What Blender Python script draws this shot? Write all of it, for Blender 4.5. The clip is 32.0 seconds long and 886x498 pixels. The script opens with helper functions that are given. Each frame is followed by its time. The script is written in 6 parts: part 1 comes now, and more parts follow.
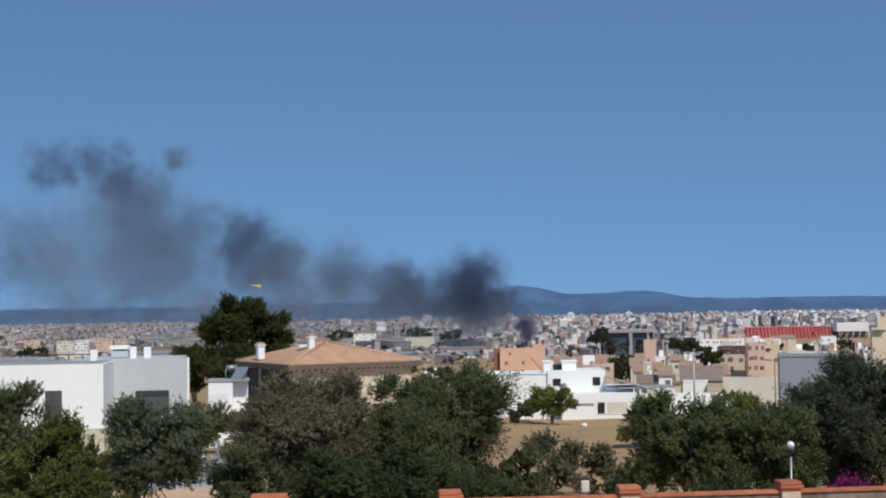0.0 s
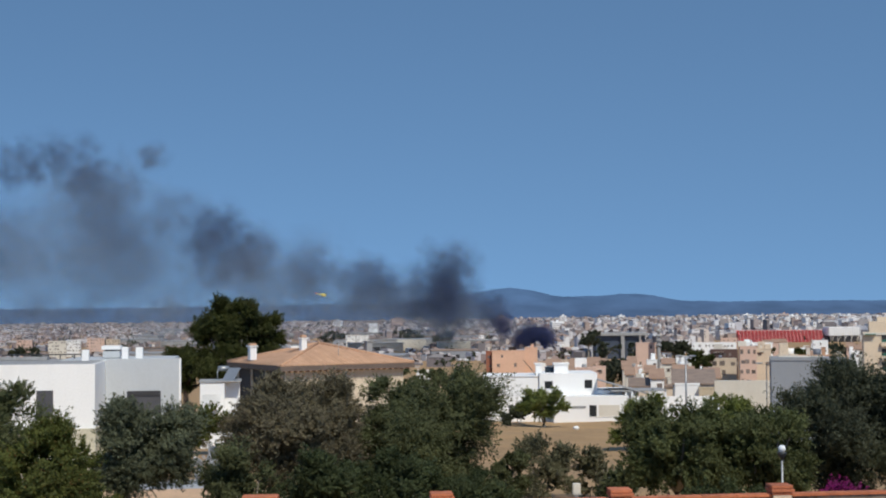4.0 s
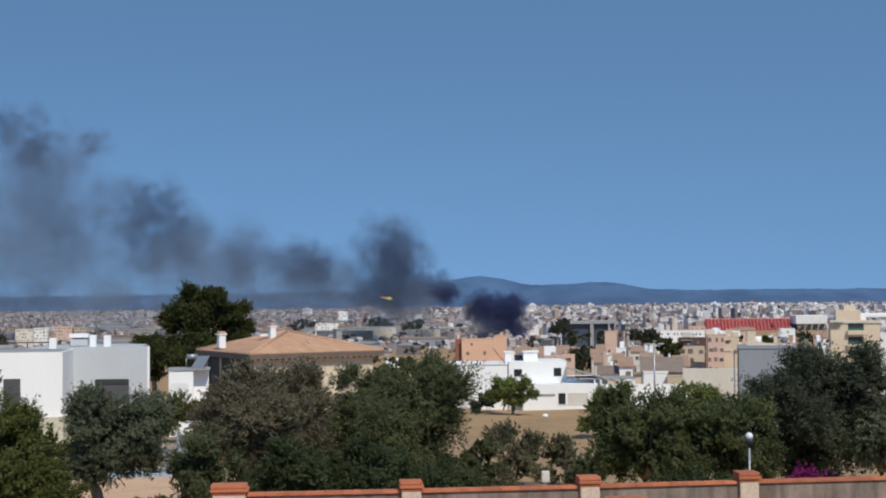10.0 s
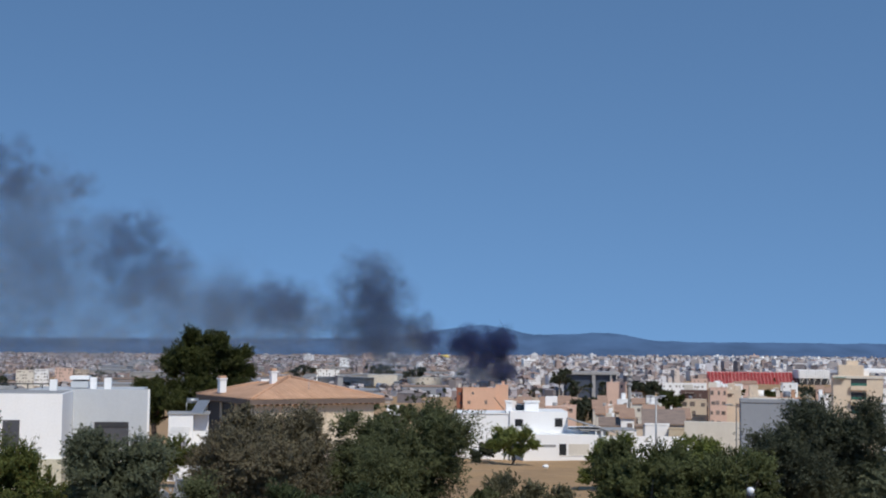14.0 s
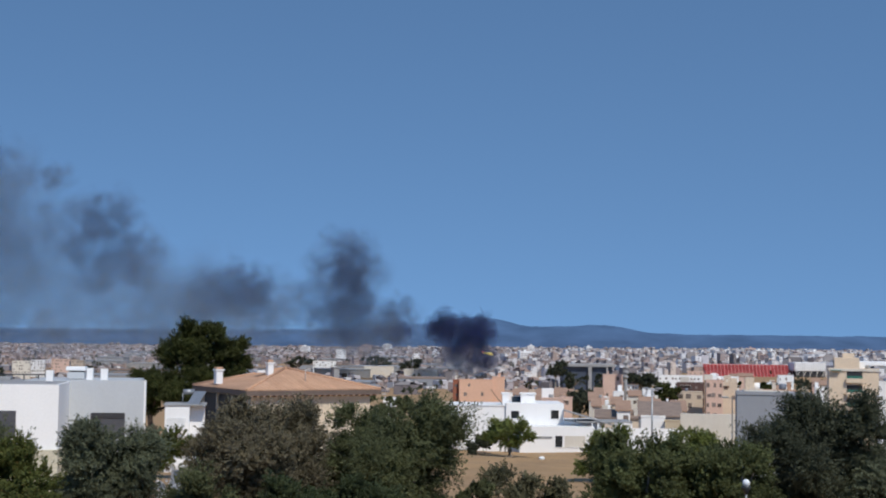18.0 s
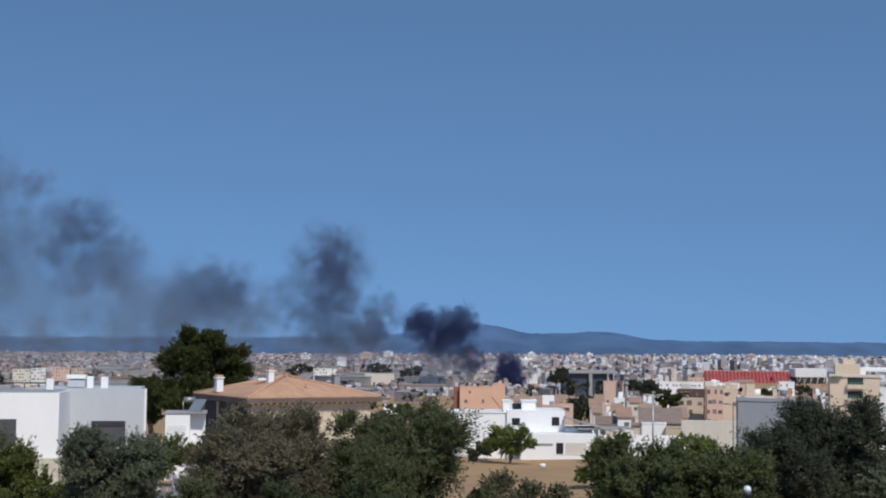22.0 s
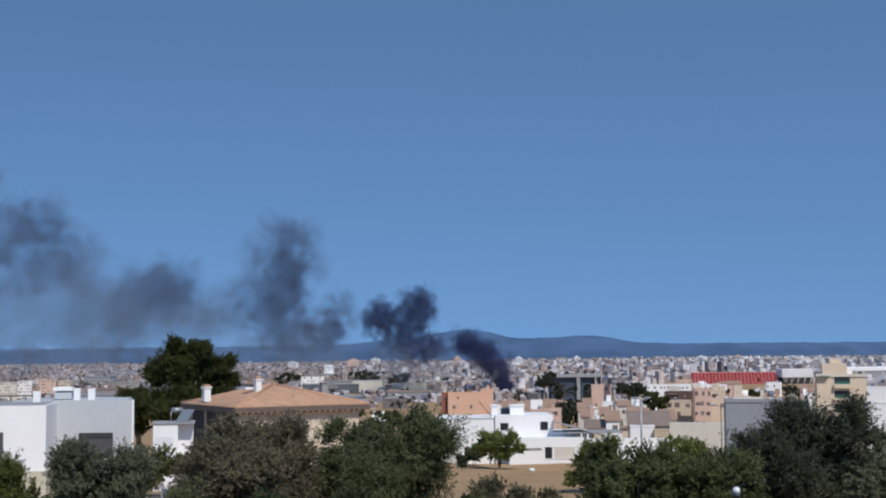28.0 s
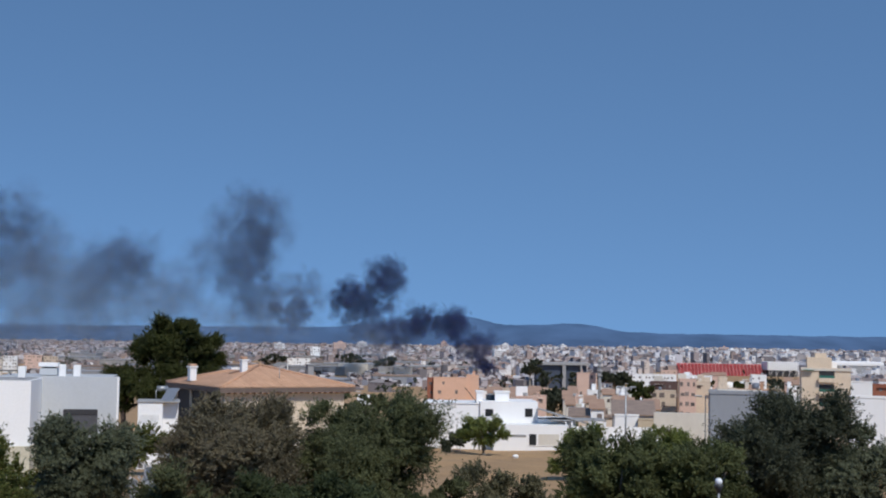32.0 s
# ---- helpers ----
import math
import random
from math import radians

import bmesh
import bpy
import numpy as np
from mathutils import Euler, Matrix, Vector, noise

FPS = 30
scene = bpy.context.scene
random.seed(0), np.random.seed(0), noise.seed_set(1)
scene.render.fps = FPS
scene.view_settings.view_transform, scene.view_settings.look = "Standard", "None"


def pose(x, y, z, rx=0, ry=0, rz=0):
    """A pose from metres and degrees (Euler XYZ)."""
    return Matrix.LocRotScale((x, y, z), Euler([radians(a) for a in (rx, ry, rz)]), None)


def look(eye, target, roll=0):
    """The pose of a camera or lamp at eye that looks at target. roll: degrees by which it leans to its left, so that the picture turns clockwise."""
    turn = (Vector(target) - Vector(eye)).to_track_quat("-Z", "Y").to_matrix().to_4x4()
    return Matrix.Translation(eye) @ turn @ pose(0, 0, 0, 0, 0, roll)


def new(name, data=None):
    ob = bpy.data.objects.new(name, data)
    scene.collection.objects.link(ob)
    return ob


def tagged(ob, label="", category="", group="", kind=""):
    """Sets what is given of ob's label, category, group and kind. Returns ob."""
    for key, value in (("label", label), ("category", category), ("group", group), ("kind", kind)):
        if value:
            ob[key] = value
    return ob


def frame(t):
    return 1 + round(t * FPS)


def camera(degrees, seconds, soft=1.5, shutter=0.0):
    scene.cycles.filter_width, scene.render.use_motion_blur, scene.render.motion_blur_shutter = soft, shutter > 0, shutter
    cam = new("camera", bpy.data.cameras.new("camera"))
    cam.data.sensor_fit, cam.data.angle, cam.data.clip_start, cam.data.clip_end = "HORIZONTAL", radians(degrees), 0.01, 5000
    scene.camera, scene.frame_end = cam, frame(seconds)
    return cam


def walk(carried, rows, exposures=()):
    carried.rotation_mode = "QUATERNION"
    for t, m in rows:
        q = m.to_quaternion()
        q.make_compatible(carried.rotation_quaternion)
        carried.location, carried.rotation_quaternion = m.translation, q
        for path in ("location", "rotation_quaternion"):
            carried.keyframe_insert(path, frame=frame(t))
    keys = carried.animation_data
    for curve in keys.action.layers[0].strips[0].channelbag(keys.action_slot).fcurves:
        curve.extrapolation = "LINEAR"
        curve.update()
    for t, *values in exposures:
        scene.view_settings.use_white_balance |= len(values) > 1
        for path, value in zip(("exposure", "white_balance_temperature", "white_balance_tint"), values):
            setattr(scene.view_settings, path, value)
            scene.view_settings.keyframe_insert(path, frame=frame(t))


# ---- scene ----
cam = camera(35.8, 32.0, soft=2.0)
PATH = [(0.0, pose(0, 0, 5, 92.368, 0.782, 0.600)),
        (0.5, pose(0, 0, 5, 92.393, 0.854, 0.617)),
        (1.0, pose(0, 0, 5, 92.033, 0.679, 0.487)),
        (1.5, pose(0, 0, 5, 92.554, 0.813, 0.232)),
        (2.0, pose(0, 0, 5, 92.758, 0.721, 0.570)),
        (2.5, pose(0, 0, 5, 92.469, 0.705, 0.480)),
        (3.0, pose(0, 0, 5, 92.251, 0.551, 0.341)),
        (3.5, pose(0, 0, 5, 92.455, 0.505, 0.214)),
        (5.5, pose(0, 0, 5, 91.865, 0.228, 0.671)),
        (6.0, pose(0, 0, 5, 91.015, 0.694, 0.000)),
        (6.5, pose(0, 0, 5, 90.745, 0.915, 0.527)),
        (7.0, pose(0, 0, 5, 90.586, 1.040, 0.202)),
        (7.5, pose(0, 0, 5, 91.154, 0.995, -0.217)),
        (8.0, pose(0, 0, 5, 91.151, 0.940, -0.610)),
        (8.5, pose(0, 0, 5, 90.999, 0.397, -0.927)),
        (9.0, pose(0, 0, 5, 91.307, 0.230, -1.213)),
        (9.5, pose(0, 0, 5, 91.888, 0.401, -1.326)),
        (10.0, pose(0, 0, 5, 91.942, 0.416, -0.983)),
        (10.5, pose(0, 0, 5, 91.937, 0.476, -1.229)),
        (11.0, pose(0, 0, 5, 91.879, 0.665, -1.345)),
        (11.5, pose(0, 0, 5, 91.919, 0.698, -1.441)),
        (12.0, pose(0, 0, 5, 91.647, 0.425, -1.294)),
        (12.5, pose(0, 0, 5, 91.993, -0.322, -0.710)),
        (13.0, pose(0, 0, 5, 93.404, -0.406, -0.891)),
        (13.5, pose(0, 0, 5, 93.923, -0.480, -0.919)),
        (14.0, pose(0, 0, 5, 93.947, -0.575, -0.898)),
        (14.5, pose(0, 0, 5, 93.849, -0.382, -0.929)),
        (16.5, pose(0, 0, 5, 93.550, -0.372, -1.207)),
        (17.0, pose(0, 0, 5, 93.786, -0.418, -1.240)),
        (17.5, pose(0, 0, 5, 93.777, -0.755, -1.134)),
        (18.0, pose(0, 0, 5, 93.606, -0.712, -1.045)),
        (18.5, pose(0, 0, 5, 93.573, -0.635, -0.838)),
        (19.0, pose(0, 0, 5, 94.039, -0.366, -0.929)),
        (19.5, pose(0, 0, 5, 94.335, -0.352, -0.930)),
        (20.0, pose(0, 0, 5, 93.874, -0.185, -0.529)),
        (20.5, pose(0, 0, 5, 93.782, -0.278, -0.586)),
        (21.0, pose(0, 0, 5, 94.241, -0.246, -0.454)),
        (21.5, pose(0, 0, 5, 94.342, -0.359, -0.469)),
        (22.0, pose(0, 0, 5, 93.904, -0.559, -1.025)),
        (22.5, pose(0, 0, 5, 93.833, -0.684, -1.227)),
        (23.0, pose(0, 0, 5, 93.781, -0.617, -0.967)),
        (23.5, pose(0, 0, 5, 93.731, -0.554, -1.267)),
        (24.0, pose(0, 0, 5, 93.687, -0.640, -1.487)),
        (24.5, pose(0, 0, 5, 93.950, -0.511, -1.645)),
        (25.0, pose(0, 0, 5, 94.061, -0.183, -1.543)),
        (25.5, pose(0, 0, 5, 93.976, 0.029, -1.606)),
        (27.5, pose(0, 0, 5, 93.959, 0.526, -1.400)),
        (28.0, pose(0, 0, 5, 94.157, 0.359, -1.553)),
        (28.5, pose(0, 0, 5, 94.001, -0.117, -1.486)),
        (29.0, pose(0, 0, 5, 94.490, -0.629, -2.166)),
        (29.5, pose(0, 0, 5, 94.722, -0.153, -1.486)),
        (30.0, pose(0, 0, 5, 94.630, 0.321, -2.387)),
        (30.5, pose(0, 0, 5, 94.831, 0.564, -3.333)),
        (31.0, pose(0, 0, 5, 94.612, -0.059, -2.530)),
        (31.5, pose(0, 0, 5, 94.243, -0.403, -2.718)),
        (32.0, pose(0, 0, 5, 93.533, -1.000, -2.103))]
walk(cam, PATH, exposures=[(0.0, 0.0, 6880, 6.5), (3.0, 0.0, 6930, 6.5), (6.0, 0.0, 7010, 6.5), (9.0, 0.0, 6850, 6.5), (12.0, 0.0, 6880, 8), (14.0, -0.07, 6620, 9), (17.0, -0.06, 6620, 9), (25.0, -0.07, 6560, 9.5), (32.0, -0.09, 6510, 10)])
scene.cycles.transparent_max_bounces = 256

# ---- daylight: afternoon sun behind the viewer and to the right ----
SUN_EL, SUN_AZ = 47.0, 157.0          # degrees up, degrees clockwise from the view's axis (+y)
world = bpy.data.worlds.new("sky")
scene.world = world
world.use_nodes = True
wn, wl = world.node_tree.nodes, world.node_tree.links
sky = wn.new("ShaderNodeTexSky")
sky.sky_type, sky.sun_disc = "NISHITA", False
sky.sun_elevation, sky.sun_rotation = radians(SUN_EL), radians(SUN_AZ)
sky.altitude, sky.air_density, sky.dust_density, sky.ozone_density = 400, 0.9, 0.0, 2.2
lift = wn.new("ShaderNodeVectorMath")
lift.inputs[1].default_value = (0, 0, 0.36)
coords = wn.new("ShaderNodeTexCoord")
wl.new(coords.outputs["Generated"], lift.inputs[0])
wl.new(lift.outputs[0], sky.inputs[0])
tint = wn.new("ShaderNodeMix")
tint.data_type, tint.blend_type = "RGBA", "MULTIPLY"
tint.inputs[0].default_value, tint.inputs[7].default_value = 1.0, (0.815, 1.0, 1.055, 1)
wl.new(sky.outputs[0], tint.inputs[6])
wl.new(tint.outputs[2], wn["Background"].inputs[0])
wn["Background"].inputs[1].default_value = 0.164
scene.view_settings.exposure = 0.0

sun = new("sun", bpy.data.lights.new("sun", "SUN"))
sun.data.energy, sun.data.angle, sun.data.color = 3.2, radians(0.53), (1.0, 0.95, 0.88)
az, el = radians(SUN_AZ), radians(SUN_EL)
to_sun = Vector((math.sin(az) * math.cos(el), math.cos(az) * math.cos(el), math.sin(el)))
sun.matrix_world = look(to_sun * 50, (0, 0, 0))

# ---- materials ----
rng = np.random.default_rng(7)


def mat(name, base, second=None, rough=0.8, scale=1.0, fine=12.0, amount=0.5, bump=0.15, metal=0.0, spread=0.0,
        island=0.0, streak=0.0, coat=0.0, grain=0.13, runs=0.0):
    """A surface with coarse stains (second colour), fine grain and relief; spread: variation from object to object,
    island: from piece to piece, streak: runs down the face."""
    m = bpy.data.materials.new(name)
    m.use_nodes = True
    n, l = m.node_tree.nodes, m.node_tree.links
    b = n["Principled BSDF"]
    b.inputs["Roughness"].default_value, b.inputs["Metallic"].default_value = rough, metal
    b.inputs["Coat Weight"].default_value = coat
    tc = n.new("ShaderNodeTexCoord")
    src = tc.outputs["Object"]
    if streak:
        mp = n.new("ShaderNodeMapping")
        mp.inputs["Scale"].default_value = (1, 1, streak)
        l.new(src, mp.inputs[0])
        coarse_src = mp.outputs[0]
    else:
        coarse_src = src
    a = n.new("ShaderNodeTexNoise")
    a.inputs["Scale"].default_value, a.inputs["Detail"].default_value = scale, 5
    a.inputs["Roughness"].default_value = 0.65
    l.new(coarse_src, a.inputs["Vector"])
    ramp = n.new("ShaderNodeMapRange")
    ramp.inputs[1].default_value, ramp.inputs[2].default_value = 0.38, 0.66
    ramp.inputs[4].default_value = amount
    l.new(a.outputs[0], ramp.inputs[0])
    mix = n.new("ShaderNodeMix")
    mix.data_type = "RGBA"
    second = second or tuple(c * 0.7 for c in base)
    mix.inputs[6].default_value, mix.inputs[7].default_value = (*base, 1), (*second, 1)
    l.new(ramp.outputs[0], mix.inputs[0])
    g = n.new("ShaderNodeTexNoise")
    g.inputs["Scale"].default_value, g.inputs["Detail"].default_value = fine, 3
    l.new(src, g.inputs["Vector"])
    hsv = n.new("ShaderNodeHueSaturation")
    gr = n.new("ShaderNodeMapRange")
    gr.inputs[1].default_value, gr.inputs[2].default_value = 0.3, 0.7
    gr.inputs[3].default_value, gr.inputs[4].default_value = 1 - grain, 1 + grain * 0.9
    l.new(g.outputs[0], gr.inputs[0])
    value = gr.outputs[0]
    if runs:
        down = n.new("ShaderNodeMapping")
        down.inputs["Scale"].default_value = (3.4, 3.4, 0.55)
        l.new(src, down.inputs[0])
        k = n.new("ShaderNodeTexNoise")
        k.inputs["Scale"].default_value, k.inputs["Detail"].default_value = 1.0, 6
        l.new(down.outputs[0], k.inputs["Vector"])
        kr = n.new("ShaderNodeMapRange")
        kr.inputs[1].default_value, kr.inputs[2].default_value = 0.40, 0.60
        kr.inputs[3].default_value, kr.inputs[4].default_value = 1 - runs, 1 + runs * 0.35
        l.new(k.outputs[0], kr.inputs[0])
        km = n.new("ShaderNodeMath")
        km.operation = "MULTIPLY"
        l.new(value, km.inputs[0])
        l.new(kr.outputs[0], km.inputs[1])
        value = km.outputs[0]
    for size, node, out in ((spread, "ShaderNodeObjectInfo", "Random"), (island, "ShaderNodeNewGeometry", "Random Per Island")):
        if size:
            o = n.new(node)
            r = n.new("ShaderNodeMapRange")
            r.inputs[3].default_value, r.inputs[4].default_value = 1 - size, 1 + size
            l.new(o.outputs[out], r.inputs[0])
            mu = n.new("ShaderNodeMath")
            mu.operation = "MULTIPLY"
            l.new(value, mu.inputs[0])
            l.new(r.outputs[0], mu.inputs[1])
            value = mu.outputs[0]
    l.new(value, hsv.inputs["Value"])
    l.new(mix.outputs[2], hsv.inputs["Color"])
    l.new(hsv.outputs[0], b.inputs["Base Color"])
    if bump:
        bp = n.new("ShaderNodeBump")
        bp.inputs["Strength"].default_value, bp.inputs["Distance"].default_value = bump, 0.05
        l.new(g.outputs[0], bp.inputs["Height"])
        l.new(bp.outputs[0], b.inputs["Normal"])
    return m


def leaf_mat(name, dark, light, through_light=0.4, warm=None, warm_share=0.0):
    """Foliage: each leaf its own green between dark and light; some leaves dry (warm)."""
    m = bpy.data.materials.new(name)
    m.use_nodes = True
    n, l = m.node_tree.nodes, m.node_tree.links
    b = n["Principled BSDF"]
    geo = n.new("ShaderNodeNewGeometry")
    cr = n.new("ShaderNodeValToRGB")
    cr.color_ramp.elements[0].color, cr.color_ramp.elements[1].color = (*dark, 1), (*light, 1)
    l.new(geo.outputs["Random Per Island"], cr.inputs[0])
    if warm:
        e = cr.color_ramp.elements.new(1 - warm_share)
        e.color = (*light, 1)
        cr.color_ramp.elements[-1].color = (*warm, 1)
    tc = n.new("ShaderNodeTexCoord")
    a = n.new("ShaderNodeTexNoise")
    a.inputs["Scale"].default_value, a.inputs["Detail"].default_value = 0.8, 3
    l.new(tc.outputs["Object"], a.inputs["Vector"])
    r = n.new("ShaderNodeMapRange")
    r.inputs[1].default_value, r.inputs[2].default_value, r.inputs[3].default_value, r.inputs[4].default_value = 0.3, 0.7, 0.66, 1.4
    l.new(a.outputs[0], r.inputs[0])
    hsv = n.new("ShaderNodeHueSaturation")
    l.new(r.outputs[0], hsv.inputs["Value"])
    l.new(cr.outputs[0], hsv.inputs["Color"])
    l.new(hsv.outputs[0], b.inputs["Base Color"])
    b.inputs["Roughness"].default_value = 0.6
    b.inputs["Specular IOR Level"].default_value = 0.25
    tr = n.new("ShaderNodeBsdfTranslucent")
    l.new(hsv.outputs[0], tr.inputs[0])
    mx = n.new("ShaderNodeMixShader")
    mx.inputs[0].default_value = through_light
    l.new(b.outputs[0], mx.inputs[1])
    l.new(tr.outputs[0], mx.inputs[2])
    l.new(mx.outputs[0], n["Material Output"].inputs[0])
    return m


def smoke_mat(name, colour, density, core=1.0):
    """Soot flake: thickest in its middle and gone at its rim, broken up by noise; lit from both sides."""
    m = bpy.data.materials.new(name)
    m.use_nodes = True
    n, l = m.node_tree.nodes, m.node_tree.links
    n.remove(n["Principled BSDF"])
    uv = n.new("ShaderNodeTexCoord")
    grad = n.new("ShaderNodeTexGradient")
    grad.gradient_type = "SPHERICAL"
    l.new(uv.outputs["UV"], grad.inputs[0])
    sm = n.new("ShaderNodeMapRange")
    sm.interpolation_type = "SMOOTHSTEP"
    sm.inputs[2].default_value, sm.inputs[4].default_value = core, density
    l.new(grad.outputs[0], sm.inputs[0])
    no = n.new("ShaderNodeTexNoise")
    no.inputs["Scale"].default_value, no.inputs["Detail"].default_value = 0.09, 4
    l.new(uv.outputs["Object"], no.inputs["Vector"])
    nr = n.new("ShaderNodeMapRange")
    nr.inputs[1].default_value, nr.inputs[2].default_value = 0.36, 0.64
    nr.inputs[3].default_value, nr.inputs[4].default_value = 0.5, 1.15
    l.new(no.outputs[0], nr.inputs[0])
    mu = n.new("ShaderNodeMath")
    mu.operation = "MULTIPLY"
    l.new(sm.outputs[0], mu.inputs[0])
    l.new(nr.outputs[0], mu.inputs[1])
    d = n.new("ShaderNodeBsdfDiffuse")
    t = n.new("ShaderNodeBsdfTranslucent")
    d.inputs[0].default_value = t.inputs[0].default_value = (*colour, 1)
    both = n.new("ShaderNodeMixShader")
    l.new(d.outputs[0], both.inputs[1])
    l.new(t.outputs[0], both.inputs[2])
    clear = n.new("ShaderNodeBsdfTransparent")
    mx = n.new("ShaderNodeMixShader")
    l.new(mu.outputs[0], mx.inputs[0])
    l.new(clear.outputs[0], mx.inputs[1])
    l.new(both.outputs[0], mx.inputs[2])
    l.new(mx.outputs[0], n["Material Output"].inputs[0])
    return m


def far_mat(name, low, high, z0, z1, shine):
    """A plain far backdrop: glowing hills, kilometres of air haze put into the colour."""
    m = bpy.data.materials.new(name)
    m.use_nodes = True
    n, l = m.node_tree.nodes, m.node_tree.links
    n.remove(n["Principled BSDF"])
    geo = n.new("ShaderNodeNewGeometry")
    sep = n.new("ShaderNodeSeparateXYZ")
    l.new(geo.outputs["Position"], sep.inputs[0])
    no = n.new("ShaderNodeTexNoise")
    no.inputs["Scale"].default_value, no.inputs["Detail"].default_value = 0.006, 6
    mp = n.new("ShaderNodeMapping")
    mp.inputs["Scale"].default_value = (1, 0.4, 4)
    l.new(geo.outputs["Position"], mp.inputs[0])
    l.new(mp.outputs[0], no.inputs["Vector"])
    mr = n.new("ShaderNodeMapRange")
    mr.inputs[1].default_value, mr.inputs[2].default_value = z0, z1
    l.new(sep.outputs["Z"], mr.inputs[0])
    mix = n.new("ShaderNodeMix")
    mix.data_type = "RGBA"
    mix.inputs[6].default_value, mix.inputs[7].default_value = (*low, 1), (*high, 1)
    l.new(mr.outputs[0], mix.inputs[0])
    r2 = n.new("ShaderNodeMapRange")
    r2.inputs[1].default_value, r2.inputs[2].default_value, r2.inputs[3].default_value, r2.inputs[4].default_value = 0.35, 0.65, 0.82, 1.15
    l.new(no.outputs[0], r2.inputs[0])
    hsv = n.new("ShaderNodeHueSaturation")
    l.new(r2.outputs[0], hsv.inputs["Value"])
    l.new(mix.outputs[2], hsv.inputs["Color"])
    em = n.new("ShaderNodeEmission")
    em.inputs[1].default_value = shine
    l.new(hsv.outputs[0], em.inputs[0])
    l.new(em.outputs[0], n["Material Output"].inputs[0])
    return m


def city_mat(name, colours, spread=0.2, rough=0.85):
    """Rendered house walls, every block its own colour out of a list."""
    m = mat(name, (0.5, 0.5, 0.5), rough=rough, scale=0.15, fine=1.5, amount=0.25, bump=0)
    n, l = m.node_tree.nodes, m.node_tree.links
    geo = n.new("ShaderNodeNewGeometry")
    cr = n.new("ShaderNodeValToRGB")
    cr.color_ramp.interpolation = "CONSTANT"
    while len(cr.color_ramp.elements) < len(colours):
        cr.color_ramp.elements.new(0.5)
    for i, c in enumerate(colours):
        cr.color_ramp.elements[i].position = i / len(colours)
        cr.color_ramp.elements[i].color = (*c, 1)
    l.new(geo.outputs["Random Per Island"], cr.inputs[0])
    mixes = [k for k in n if k.bl_idname == "ShaderNodeMix"]
    l.new(cr.outputs[0], mixes[0].inputs[6])
    dark = n.new("ShaderNodeHueSaturation")
    dark.inputs["Value"].default_value = 0.75
    l.new(cr.outputs[0], dark.inputs["Color"])
    l.new(dark.outputs[0], mixes[0].inputs[7])
    return m


WHITE = mat("white_render", (0.88, 0.88, 0.87), (0.79, 0.785, 0.77), 0.75, 0.5, 8, 0.45, 0.03, streak=0.3, grain=0.03)
GREY_PAINT = mat("pale_grey_paint", (0.51, 0.535, 0.555), (0.46, 0.48, 0.50), 0.75, 0.5, 8, 0.5, 0.03, streak=0.3, grain=0.03)
WALL_GREY = mat("grey_cement_render", (0.29, 0.31, 0.34), (0.245, 0.26, 0.285), 0.85, 0.4, 8, 0.6, 0.05, streak=0.3, grain=0.05)
PLINTH = mat("straw_render", (0.62, 0.58, 0.45), (0.50, 0.46, 0.35), 0.85, 0.6, 9, 0.6, 0.08)
HALL_BLUE = mat("dark_blue_cladding", (0.045, 0.06, 0.09), (0.07, 0.085, 0.12), 0.5, 0.1, 2, 0.6, 0.05)
ROOF_RED = mat("rusty_roof_tile", (0.42, 0.27, 0.185), (0.29, 0.18, 0.13), 0.9, 0.5, 5, 0.7, 0.2)
BEIGE = mat("beige_render", (0.55, 0.46, 0.33), (0.42, 0.34, 0.24), 0.85, 0.6, 9, 0.6, 0.1)
CREAM = mat("cream_render", (0.68, 0.57, 0.43), (0.54, 0.45, 0.33), 0.85, 0.8, 9, 0.6, 0.1, streak=0.4)
DIRTY = mat("weathered_plaster", (0.305, 0.235, 0.185), (0.145, 0.124, 0.107), 0.92, 0.7, 14, 0.9, 0.25, streak=0.6, grain=0.1, runs=0.42)
PILLAR = mat("pillar_render", (0.63, 0.50, 0.385), (0.46, 0.35, 0.27), 0.88, 1.6, 20, 0.6, 0.2, streak=0.3)
TERRACOTTA = mat("terracotta", (0.52, 0.165, 0.075), (0.35, 0.11, 0.055), 0.8, 3.0, 25, 0.7, 0.25, spread=0.15, island=0.12)
ROOF_TILE = mat("roof_tile", (0.56, 0.335, 0.215), (0.45, 0.255, 0.15), 0.85, 1.2, 14, 0.6, 0.2, spread=0.05, island=0.04)
ROOF_DULL = mat("weathered_roof_tile", (0.29, 0.215, 0.17), (0.19, 0.145, 0.12), 0.9, 0.6, 6, 0.7, 0.2, spread=0.1, island=0.15)
# Near-black colour that also puts deep shade into recesses and gaps.
DARK = mat("dark_recess", (0.03, 0.03, 0.035), (0.05, 0.05, 0.05), 0.6, 2, 20, 0.5, 0.0)
SHUTTER = mat("grey_shutter", (0.085, 0.085, 0.095), (0.06, 0.06, 0.065), 0.5, 3, 30, 0.5, 0.1)
GLASS = mat("window_glass", (0.02, 0.025, 0.03), (0.03, 0.035, 0.04), 0.08, 2, 20, 0.4, 0.0)
METAL = mat("galvanised_steel", (0.42, 0.43, 0.44), (0.32, 0.33, 0.34), 0.45, 5, 40, 0.5, 0.05, metal=0.7)
DARK_METAL = mat("dark_painted_steel", (0.05, 0.055, 0.06), (0.08, 0.07, 0.06), 0.5, 5, 40, 0.5, 0.05, metal=0.3)
OPAL = mat("opal_glass", (0.85, 0.86, 0.87), (0.7, 0.7, 0.7), 0.2, 4, 20, 0.3, 0.0, coat=0.5)
